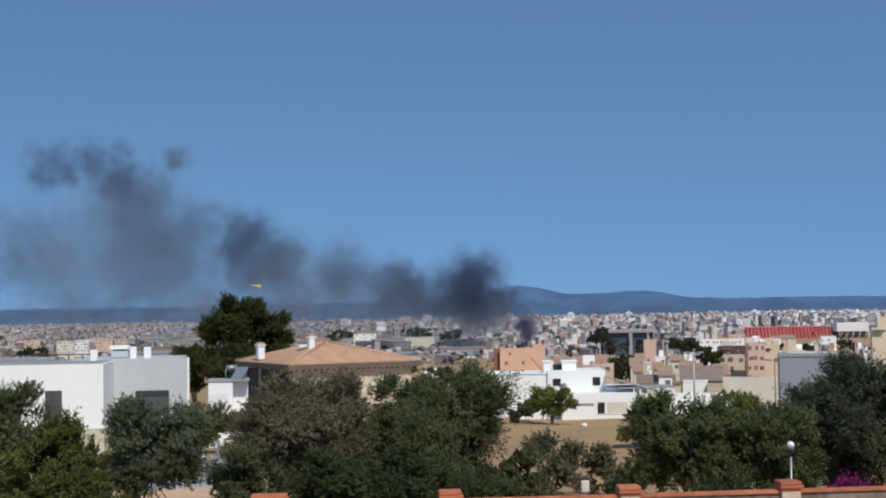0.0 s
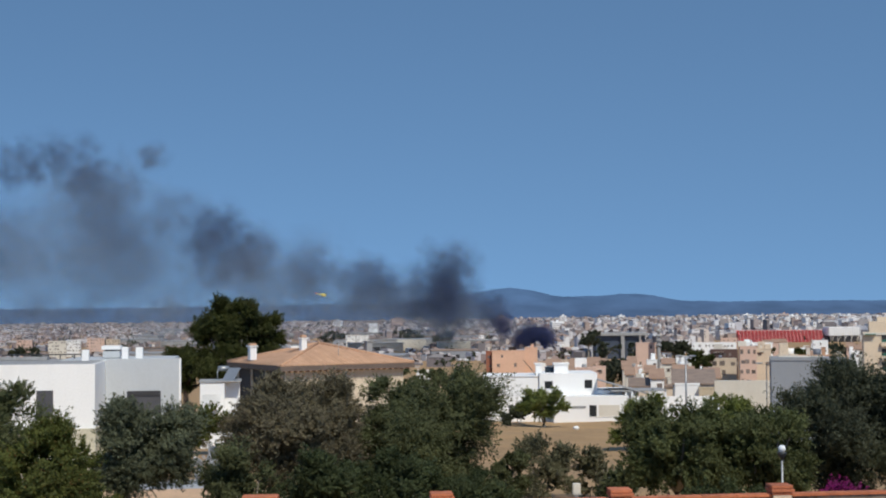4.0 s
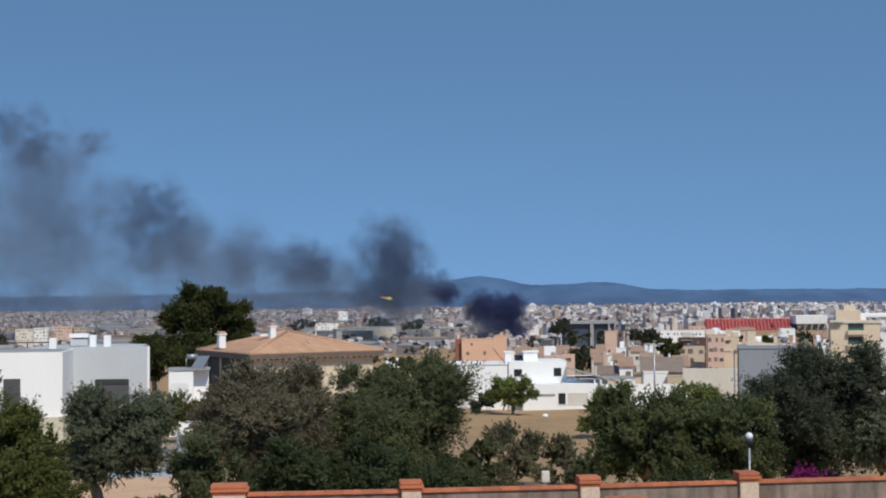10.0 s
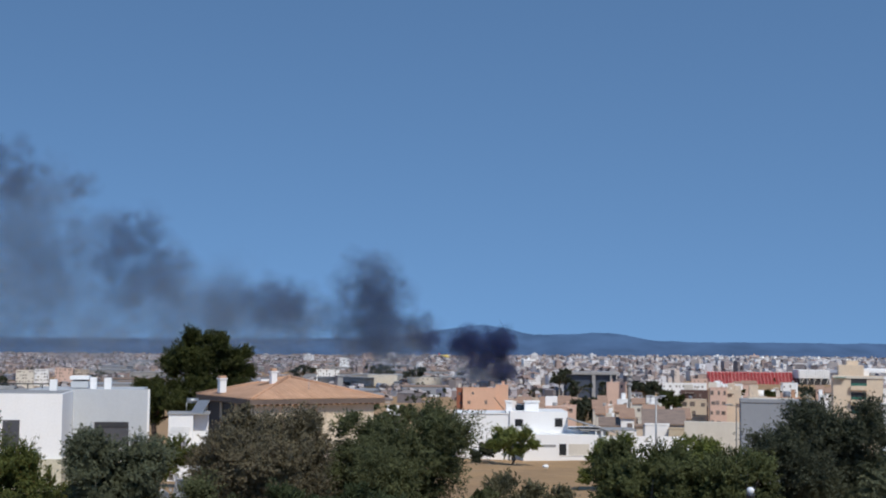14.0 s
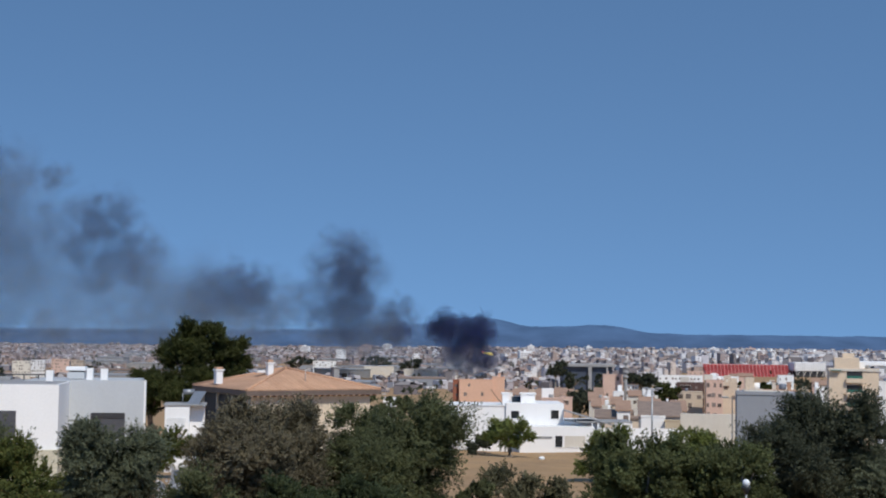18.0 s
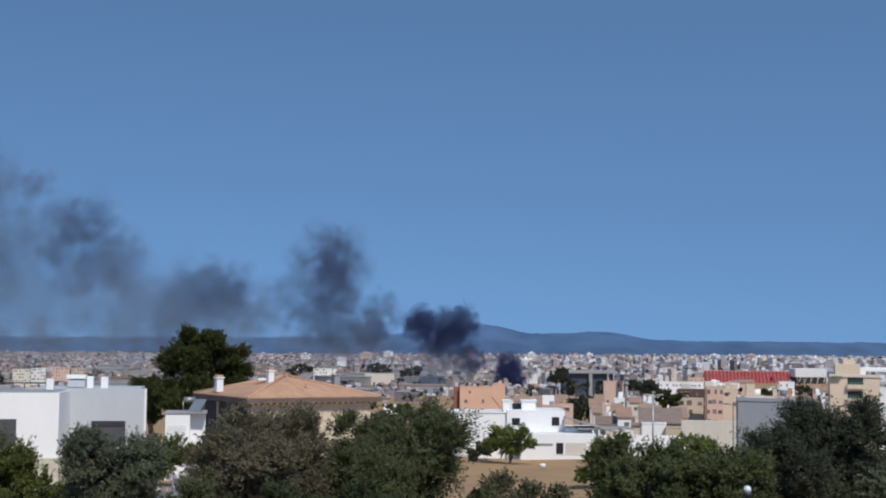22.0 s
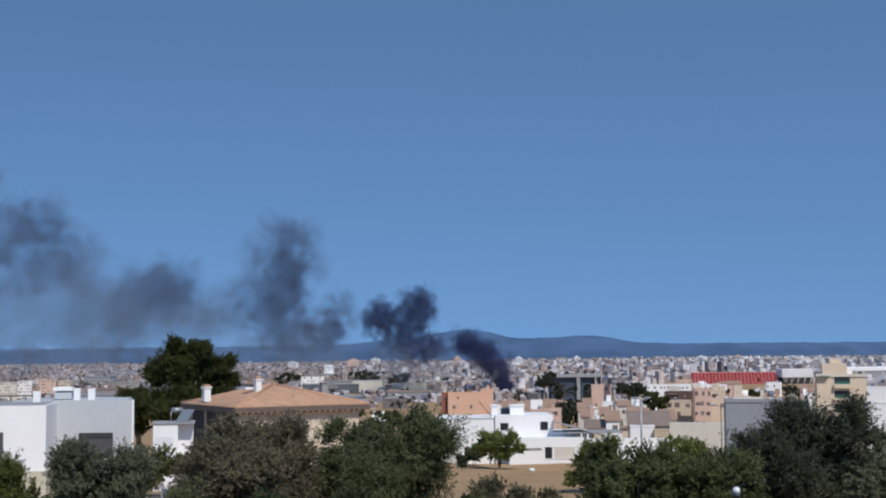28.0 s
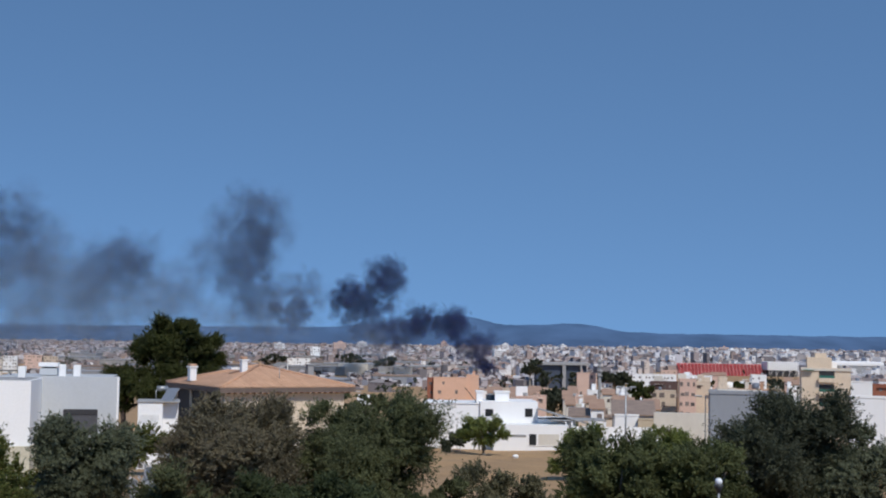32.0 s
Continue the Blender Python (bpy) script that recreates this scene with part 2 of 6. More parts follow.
ORANGE = mat("orange_render", (0.74, 0.46, 0.32), (0.63, 0.37, 0.25), 0.85, 0.25, 5, 0.5, 0.05)
RUST = mat("brick_red_render", (0.33, 0.12, 0.07), (0.24, 0.09, 0.06), 0.85, 0.25, 5, 0.5, 0.05)
PINK = mat("pink_render", (0.66, 0.465, 0.375), (0.55, 0.385, 0.31), 0.85, 0.2, 4, 0.5, 0.05)
PALE = mat("pale_limewash", (0.68, 0.64, 0.56), (0.55, 0.50, 0.43), 0.85, 0.4, 6, 0.5, 0.05, streak=0.4, grain=0.06)
SAND = mat("sand_render", (0.65, 0.54, 0.42), (0.53, 0.435, 0.34), 0.85, 0.2, 4, 0.5, 0.05)
YELLOW = mat("yellow_render", (0.74, 0.61, 0.46), (0.62, 0.50, 0.37), 0.85, 0.2, 4, 0.5, 0.05)
BROWN = mat("brown_render", (0.12, 0.07, 0.06), (0.09, 0.05, 0.045), 0.85, 0.2, 4, 0.5, 0.05)
CONCRETE = mat("concrete", (0.34, 0.34, 0.34), (0.25, 0.25, 0.25), 0.9, 0.3, 5, 0.6, 0.1)
RED = mat("red_seats", (0.62, 0.09, 0.09), (0.50, 0.07, 0.07), 0.6, 0.1, 2, 0.4, 0.05, island=0.1)
RED_PALE = mat("pale_red_paint", (0.72, 0.36, 0.34), (0.60, 0.28, 0.27), 0.6, 0.1, 2, 0.4, 0.05)
GREEN_CLOTH = mat("green_awning_cloth", (0.03, 0.16, 0.12), (0.02, 0.11, 0.09), 0.8, 2, 20, 0.5, 0.1)
BARK = mat("olive_bark", (0.30, 0.26, 0.21), (0.13, 0.11, 0.09), 0.95, 5, 30, 0.9, 0.6, streak=0.3)
BARK_DARK = mat("pine_bark", (0.12, 0.08, 0.06), (0.06, 0.045, 0.035), 0.95, 5, 30, 0.9, 0.6, streak=0.3)
OLIVE = leaf_mat("olive_leaves", (0.103, 0.120, 0.073), (0.157, 0.174, 0.108))
OLIVE_DRY = leaf_mat("dry_olive_leaves", (0.148, 0.131, 0.082), (0.209, 0.184, 0.117), warm=(0.191, 0.152, 0.113), warm_share=0.1)
GREENLEAF = leaf_mat("green_leaves", (0.092, 0.106, 0.049), (0.137, 0.153, 0.070))
YELLOWLEAF = leaf_mat("yellow_green_leaves", (0.085, 0.103, 0.026), (0.131, 0.146, 0.040), warm=(0.209, 0.113, 0.039), warm_share=0.07)
CAROB = leaf_mat("carob_leaves", (0.083, 0.098, 0.040), (0.124, 0.142, 0.055))
PINE = leaf_mat("pine_needles", (0.046, 0.058, 0.015), (0.074, 0.081, 0.022), 0.35)
DARKLEAF = leaf_mat("dark_leaves", (0.057, 0.067, 0.042), (0.090, 0.101, 0.063), 0.4)
SHRUBLEAF = leaf_mat("shrub_leaves", (0.057, 0.077, 0.033), (0.087, 0.110, 0.047))
PALE_OLIVE = leaf_mat("pale_olive_leaves", (0.145, 0.142, 0.080), (0.205, 0.195, 0.115))
BRIGHTLEAF = leaf_mat("fresh_green_leaves", (0.145, 0.175, 0.048), (0.215, 0.25, 0.075))
EAVES = mat("dark_eaves_timber", (0.16, 0.12, 0.10), (0.10, 0.075, 0.065), 0.85, 1.5, 15, 0.6, 0.1)
MAGENTA = leaf_mat("magenta_bracts", (0.19, 0.010, 0.095), (0.36, 0.025, 0.19), 0.3)
WHITE_FLOWER = leaf_mat("white_blossom", (0.35, 0.36, 0.36), (0.80, 0.80, 0.80), 0.3)
BLUE_GREY = mat("blue_grey_paint", (0.16, 0.19, 0.24), (0.12, 0.14, 0.18), 0.5, 2, 20, 0.5, 0.05)
PAVING = mat("pale_concrete_paving", (0.45, 0.46, 0.47), (0.34, 0.35, 0.36), 0.9, 0.8, 12, 0.6, 0.15)
# Blue of the distant air is put into all four smoke colours.
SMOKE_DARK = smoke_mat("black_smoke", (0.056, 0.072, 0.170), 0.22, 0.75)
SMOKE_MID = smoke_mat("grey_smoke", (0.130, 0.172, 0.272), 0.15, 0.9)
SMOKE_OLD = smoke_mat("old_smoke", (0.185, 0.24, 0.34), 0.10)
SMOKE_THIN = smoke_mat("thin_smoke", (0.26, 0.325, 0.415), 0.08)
# Self-lit hills: haze is painted as a blue that brightens with height.
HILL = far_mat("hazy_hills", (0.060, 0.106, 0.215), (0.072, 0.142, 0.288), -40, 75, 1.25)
CITY = city_mat("city_walls", [(0.36, 0.30, 0.29), (0.28, 0.225, 0.22), (0.44, 0.40, 0.42), (0.22, 0.195, 0.20), (0.34, 0.275, 0.255), (0.54, 0.52, 0.55), (0.20, 0.18, 0.185), (0.40, 0.31, 0.27), (0.30, 0.22, 0.19)])
CITY_PALE = city_mat("pale_city_walls", [(0.639, 0.620, 0.620), (0.752, 0.743, 0.752), (0.517, 0.451, 0.423), (0.714, 0.696, 0.696), (0.451, 0.395, 0.385), (0.620, 0.536, 0.479), (0.771, 0.761, 0.761)])
CITY_ROOF = city_mat("city_roofs", [(0.34, 0.24, 0.20), (0.40, 0.35, 0.34), (0.28, 0.25, 0.24), (0.46, 0.42, 0.40)])
# Browns for flat panes; the dimness of rooms is put into the colour.
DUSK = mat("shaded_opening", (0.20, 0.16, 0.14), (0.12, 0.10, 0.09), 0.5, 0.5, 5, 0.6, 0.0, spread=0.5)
CITY_HOLE = mat("city_openings", (0.22, 0.19, 0.19), (0.29, 0.25, 0.24), 0.6, 0.1, 1, 0.6, 0.0, island=0.4)

# ground: dry soil near by, pale town dust far off
GROUND = mat("dry_ground", (0.42, 0.262, 0.125), (0.29, 0.185, 0.095), 0.95, 0.12, 3.0, 0.8, 0.3)
SOIL = mat("bare_soil", (0.70, 0.45, 0.27), (0.56, 0.35, 0.21), 0.95, 0.5, 6.0, 0.7, 0.3)
TARMAC = mat("old_tarmac", (0.06, 0.06, 0.062), (0.045, 0.045, 0.047), 0.9, 0.8, 20, 0.6, 0.2)

# ---- mesh helpers ----


def part(name, bm, material, parent=None, label="", at=None):
    """One mesh object out of a bmesh (or a ready mesh), under a thing or a part."""
    if isinstance(bm, bmesh.types.BMesh):
        me = bpy.data.meshes.new(name)
        bm.to_mesh(me)
        bm.free()
    else:
        me = bm
    if material and not me.materials:
        me.materials.append(material)
    ob = new(name, me)
    if parent:
        ob.parent = parent
    if at:
        ob.matrix_basis = at
    if label:
        ob["label"] = label
    return ob


def thing(name, m, label, category, group="", kind=""):
    ob = new(name)
    ob.empty_display_size = 0.1
    ob.matrix_basis = m
    return tagged(ob, label, category, group, kind)


def box(bm, x0, x1, y0, y1, z0, z1, bevel=0.0, m=None):
    made = bmesh.ops.create_cube(bm, size=1.0)["verts"]
    for v in made:
        v.co = Vector((x0 + (v.co.x + 0.5) * (x1 - x0), y0 + (v.co.y + 0.5) * (y1 - y0), z0 + (v.co.z + 0.5) * (z1 - z0)))
    if m:
        bmesh.ops.transform(bm, matrix=m, verts=made)
    if bevel:
        edges = list({e for v in made for e in v.link_edges})
        bmesh.ops.bevel(bm, geom=edges, offset=bevel, segments=2, affect="EDGES", profile=0.6)
    return bm


def boxes(*rows, bevel=0.0):
    bm = bmesh.new()
    for r in rows:
        box(bm, *r, bevel=bevel)
    return bm


def tube(points, radii, sides=8):
    """A tapered tube through points."""
    bm = bmesh.new()
    rings = []
    pts = [Vector(p) for p in points]
    for i, p in enumerate(pts):
        d = (pts[min(i + 1, len(pts) - 1)] - pts[max(i - 1, 0)]).normalized()
        q = d.to_track_quat("Z", "Y")
        rings.append([bm.verts.new(p + q @ Vector((math.cos(a) * radii[i], math.sin(a) * radii[i], 0)))
                      for a in (2 * math.pi * k / sides for k in range(sides))])
    for a, b in zip(rings, rings[1:]):
        for k in range(sides):
            f = bm.faces.new((a[k], a[(k + 1) % sides], b[(k + 1) % sides], b[k]))
            f.smooth = True
    bm.faces.new(rings[0][::-1])
    bm.faces.new(rings[-1])
    return bm


def quads_mesh(name, verts, faces, material, smooth=False, uvs=None):
    """A mesh from numpy vertices (n, 3) and equal-sided faces (m, k)."""
    me = bpy.data.meshes.new(name)
    k = faces.shape[1]
    me.vertices.add(len(verts))
    me.vertices.foreach_set("co", verts.astype(np.float32).ravel())
    me.loops.add(faces.size)
    me.loops.foreach_set("vertex_index", faces.astype(np.int32).ravel())
    me.polygons.add(len(faces))
    me.polygons.foreach_set("loop_start", np.arange(0, faces.size, k, dtype=np.int32))
    if uvs is not None:
        me.uv_layers.new(name="UVMap").data.foreach_set("uv", uvs.astype(np.float32).ravel())
    me.materials.append(material)
    me.update(calc_edges=True)
    me.shade_flat()
    me.validate()
    return me


# ---- ground ----
RADII = np.array([0, 17, 19, 24, 28, 40, 60, 86, 110, 150, 190, 300, 500, 800, 1200, 5200.0])
HEIGHTS = np.array([1.0, 1.0, 0.1, 0.0, -0.3, -1.1, -2.6, -4.6, -7.0, -9.1, -10.7, -16.5, -24, -32, -40, -40.0])


def ground_z(x, y):
    r = math.hypot(x, y)
    return float(np.interp(r, RADII, HEIGHTS))


def build_ground():
    rings = np.unique(np.concatenate([[0.002, 1.0], RADII[1:-1], np.linspace(2, 30, 30), np.geomspace(30, 4950, 140)]))
    n = 240
    ang = np.arange(n) * 2 * math.pi / n
    z = np.interp(rings, RADII, HEIGHTS)
    wob = (0.05 + 0.004 * np.minimum(rings, 300))[:, None] * np.sin(ang[None] * 23 + rings[:, None] * 0.21) * np.cos(ang[None] * 11 - rings[:, None] * 0.13)
    wob *= ((rings < 900) & (rings > 95))[:, None]
    v = np.stack([rings[:, None] * np.sin(ang), rings[:, None] * np.cos(ang), z[:, None] + wob * 0.5 - 0.05], -1).reshape(-1, 3)
    v = np.concatenate([v, [[0, 0, 1.0]]])
    i, j = np.meshgrid(np.arange(len(rings) - 1), np.arange(n), indexing="ij")
    a = i * n + j
    b = i * n + (j + 1) % n
    f = np.stack([a, b, b + n, a + n], -1).reshape(-1, 4)[:, ::-1]
    me = quads_mesh("ground", v, f, GROUND)
    ob = tagged(new("ground", me), "dry brown sloping ground running down to a wide town plain", "ground", kind="structure")
    return ob


build_ground()


def build_hills():
    """Two ridges across the far side of the plain."""
    def ridge(name, y0, y1, crest, label):
        xs = np.linspace(-2600, 2600, 521)
        rows = []
        for k, s in enumerate((0.0, 0.35, 0.7, 1.0, 1.1)):
            for x in xs:
                c = crest(x)
                zz = -42 + (c + 42) * (math.sin(min(s, 1) * math.pi / 2) if s <= 1 else 0.6)
                zz += 3.0 * noise.noise((x * 0.008, s * 4, y0 * 0.01)) * min(s, 1) * (1 - 0.6 * s)
                rows.append((x, y0 + (y1 - y0) * s, zz))
        v = np.array(rows)
        i, j = np.meshgrid(np.arange(4), np.arange(520), indexing="ij")
        a = i * 521 + j
        f = np.stack([a, a + 1, a + 522, a + 521], -1).reshape(-1, 4)
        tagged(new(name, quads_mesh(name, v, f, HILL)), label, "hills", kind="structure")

    def bump_at(x, c, w, h):
        return h * math.exp(-((x - c) / w) ** 2)

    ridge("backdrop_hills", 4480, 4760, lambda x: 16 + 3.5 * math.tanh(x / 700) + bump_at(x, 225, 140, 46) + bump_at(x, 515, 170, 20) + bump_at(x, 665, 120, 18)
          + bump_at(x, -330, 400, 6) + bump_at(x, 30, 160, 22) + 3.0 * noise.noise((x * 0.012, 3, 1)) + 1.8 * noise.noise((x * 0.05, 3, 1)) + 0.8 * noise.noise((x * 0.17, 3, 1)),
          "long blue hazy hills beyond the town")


build_hills()

# ---- vegetation ----


def leaf_cloud(name, blobs, count, length, width, material, seed, droop=0.0, crown=True, per=22):
    """Leaves along short twigs that spring from many small clumps; in a crown the twigs reach outwards and up from its middle."""
    r = np.random.default_rng(seed)
    c = np.array([b[0] for b in blobs], float)
    s = np.array([b[1] for b in blobs], float)
    w = (s.prod(1)) ** (2 / 3)
    twigs = max(1, count // per)
    pick = r.choice(len(blobs), twigs, p=w / w.sum())
    d = r.normal(size=(twigs, 3))
    d /= np.linalg.norm(d, axis=1)[:, None]
    mid = (c - c.mean(0)) / (c.std(0) + 1e-6) if crown else np.zeros_like(c)
    lay = r.normal(size=(len(blobs), 3)) * 0.45
    way = d * 0.75 + mid[pick] * 0.3 + lay[pick] + np.array([0, 0, 0.4 - droop])
    way /= np.linalg.norm(way, axis=1)[:, None]
    foot = c[pick] + d * s[pick] * (0.95 * r.random(twigs) ** 0.6)[:, None]
    reach = s[pick].mean(1) * (0.35 + 0.75 * r.random(twigs))
    own = np.repeat(np.arange(twigs), per)
    n = len(own)
    u = r.random(n)
    p = foot[own] + way[own] * (reach[own] * u)[:, None] + r.normal(size=(n, 3)) * (reach[own] * (0.16 - 0.09 * u))[:, None]
    face = mid[pick][own] * 0.45 + d[own] * 0.55 + way[own] * 0.2 + r.normal(size=(n, 3)) * 0.2
    face[:, 2] += 0.3
    face /= np.linalg.norm(face, axis=1)[:, None]
    a = way[own] + r.normal(size=(n, 3)) * 0.6
    a /= np.linalg.norm(a, axis=1)[:, None]
    b = np.cross(a, face) + 1e-6
    b /= np.linalg.norm(b, axis=1)[:, None]
    ln = length * 1.2 * (0.6 + 0.8 * r.random(n))[:, None]
    wd = width * 0.74 * (0.6 + 0.8 * r.random(n))[:, None]
    v = np.stack([p - a * ln / 2 - b * wd / 2, p - a * ln * 0.1 + b * wd / 2, p + a * ln / 2 - b * wd * 0.1], 1).reshape(-1, 3)
    return quads_mesh(name, v, np.arange(n * 3).reshape(-1, 3), material)


def crown_blobs(centre, radii, n, size, seed, floor=-1.0, rough=0.42):
    """Clumps that fill an ellipsoid unevenly, every other one gathered in boughs with gaps between them."""
    r = random.Random(seed)
    n, size = int(n * 1.8), size * 0.72
    radii = tuple(q * 0.87 for q in radii)

    def spot(most):
        while True:
            d = Vector((r.gauss(0, 1), r.gauss(0, 1), r.gauss(0, 1))).normalized()
            if d.z >= floor:
                break
        k = r.random() ** 0.4 * (most + rough * noise.noise(d * 1.9 + Vector((seed * 3.1, 0, 0))))
        k /= (abs(d.x) ** 3 + abs(d.y) ** 3 + abs(d.z) ** 3) ** (1 / 3)
        return Vector((d.x * radii[0], d.y * radii[1], d.z * radii[2])) * k

    boughs = [(spot(0.97), r.uniform(0.14, 0.27)) for i in range(max(9, n // 11))]
    out = []
    for i in range(n):
        if i % 3 == 0:
            c = spot(0.8)
        else:
            c, q = boughs[i % len(boughs)]
            d = Vector((r.gauss(0, 1), r.gauss(0, 1), r.gauss(0.25, 0.8))).normalized() * r.random() ** 0.5
            c = c + Vector((d.x * radii[0], d.y * radii[1], d.z * radii[2])) * q
        s = size * (0.45 + 1.0 * r.random())
        out.append((tuple(Vector(centre) + c), (s * 1.15, s * 1.15, s * 0.9)))
    return out


def tree(name, x, y, top, width, low, leaves, label, category="tree", trunk_to=None, lean=0.0, count=26000, leaf=0.15, slim=0.9, rough=0.42,
         bark=None, seed=1, blobs=46, size=0.24, depth=0.9, group="", base=None, droop=0.2, root=0.0, shift=0.0, stout=1.0):
    """A tree on the ground at (x, y): its crown from height low to top, width across; limbs run into the crown."""
    zg = ground_z(x, y) if base is None else base
    t = thing(name, pose(x, y, zg), label, category, group)
    r = random.Random(seed)
    lo, hi = low - zg, top - zg
    cz, rz, rx = (lo + hi) / 2, (hi - lo) / 2, width / 2
    fork = (lean, 0, max(lo + 0.25 * rz, 0.25))
    tr = max(0.07, width * 0.035) * stout
    part("trunk", tube([(root, 0, -0.15), (root * 0.6 + lean * 0.1, 0.02, fork[2] * 0.35), (lean * 0.65, -0.03, fork[2] * 0.75), fork],
                       [tr * 1.5, tr * 1.1, tr * 0.95, tr * 0.85]), bark or BARK, t)
    for k in range(6):
        a = 2 * math.pi * k / 6 + r.random()
        end = Vector((lean + shift + math.cos(a) * rx * 0.5, math.sin(a) * rx * depth * 0.5, cz + rz * (0.4 * r.random())))
        mid = Vector(fork).lerp(end, 0.5) + Vector((0, 0, -0.12 * rz))
        part("limb", tube([fork, mid, end], [tr * 0.6, tr * 0.4, tr * 0.14], 6), bark or BARK, t)
    bl = crown_blobs((lean + shift, 0, cz), (rx, rx * depth, rz), blobs, size * min(rx, rz) * 1.3, seed, rough=rough)
    part("crown", leaf_cloud("crown", bl, count, leaf, leaf * slim, leaves, seed, droop), leaves, t)
    return t


def bush(name, x, y, top, width, leaves, label, category="bush", count=9000, leaf=0.13, seed=1, depth=0.9, base=None, blobs=26, sink=0.0):
    zg = ground_z(x, y) if base is None else base
    t = thing(name, pose(x, y, zg), label, category)
    h = top - zg
    r = random.Random(seed)
    for k in range(4):
        a = 1.6 * k + r.random()
        part("stem", tube([(0.1 * math.cos(a), 0.1 * math.sin(a), -0.1), (0.3 * width * math.cos(a) * 0.6, 0.3 * width * math.sin(a) * depth * 0.6, h * 0.6)],
                          [0.035, 0.012], 6), BARK, t)
    bl = crown_blobs((0, 0, h * 0.48), (width / 2, width / 2 * depth, h * 0.55), blobs, 0.3 * min(width / 2, h / 2) + 0.05, seed)
    bl = [(p, s) for p, s in bl if p[2] > 0.05]
    part("foliage", leaf_cloud("foliage", bl, count, leaf, leaf * 0.9, leaves, seed, 0.1), leaves, t)
    return t


def pine(x, y, pads, label, seed, count):
    """A stone pine: needle tufts in several uneven pads on spreading limbs. pads: metres across, height, half width, half height."""
    zg = ground_z(x, y)
    t = thing("pine_tree", pose(x, y, zg), label, "tree")
    low = min(p[1] - p[3] for p in pads) - zg
    part("trunk", tube([(0, 0, -0.2), (0.15, 0, low * 0.5), (-0.1, 0, low + 0.6)], [0.34, 0.27, 0.2]), BARK_DARK, t)
    blobs = []
    r = random.Random(seed)
    for k, (px, pz, rx, rz) in enumerate(pads):
        deep = r.uniform(-0.9, 0.9)
        part("limb", tube([(-0.1, 0, low + 0.4), (px * 0.5, deep * 0.5, (low + pz - zg) / 2), (px, deep, pz - zg)], [0.15, 0.1, 0.04], 6), BARK_DARK, t)
        for q, size in crown_blobs((px, deep, pz - zg), (rx, max(rx, rz), rz), max(18, int(rx * rz * 12)), 0.6, seed * 7 + k, rough=0.3):
            blobs.append((q, size))
    part("crown", leaf_cloud("crown", blobs, count, 0.19, 0.085, PINE, seed, -0.15), PINE, t)


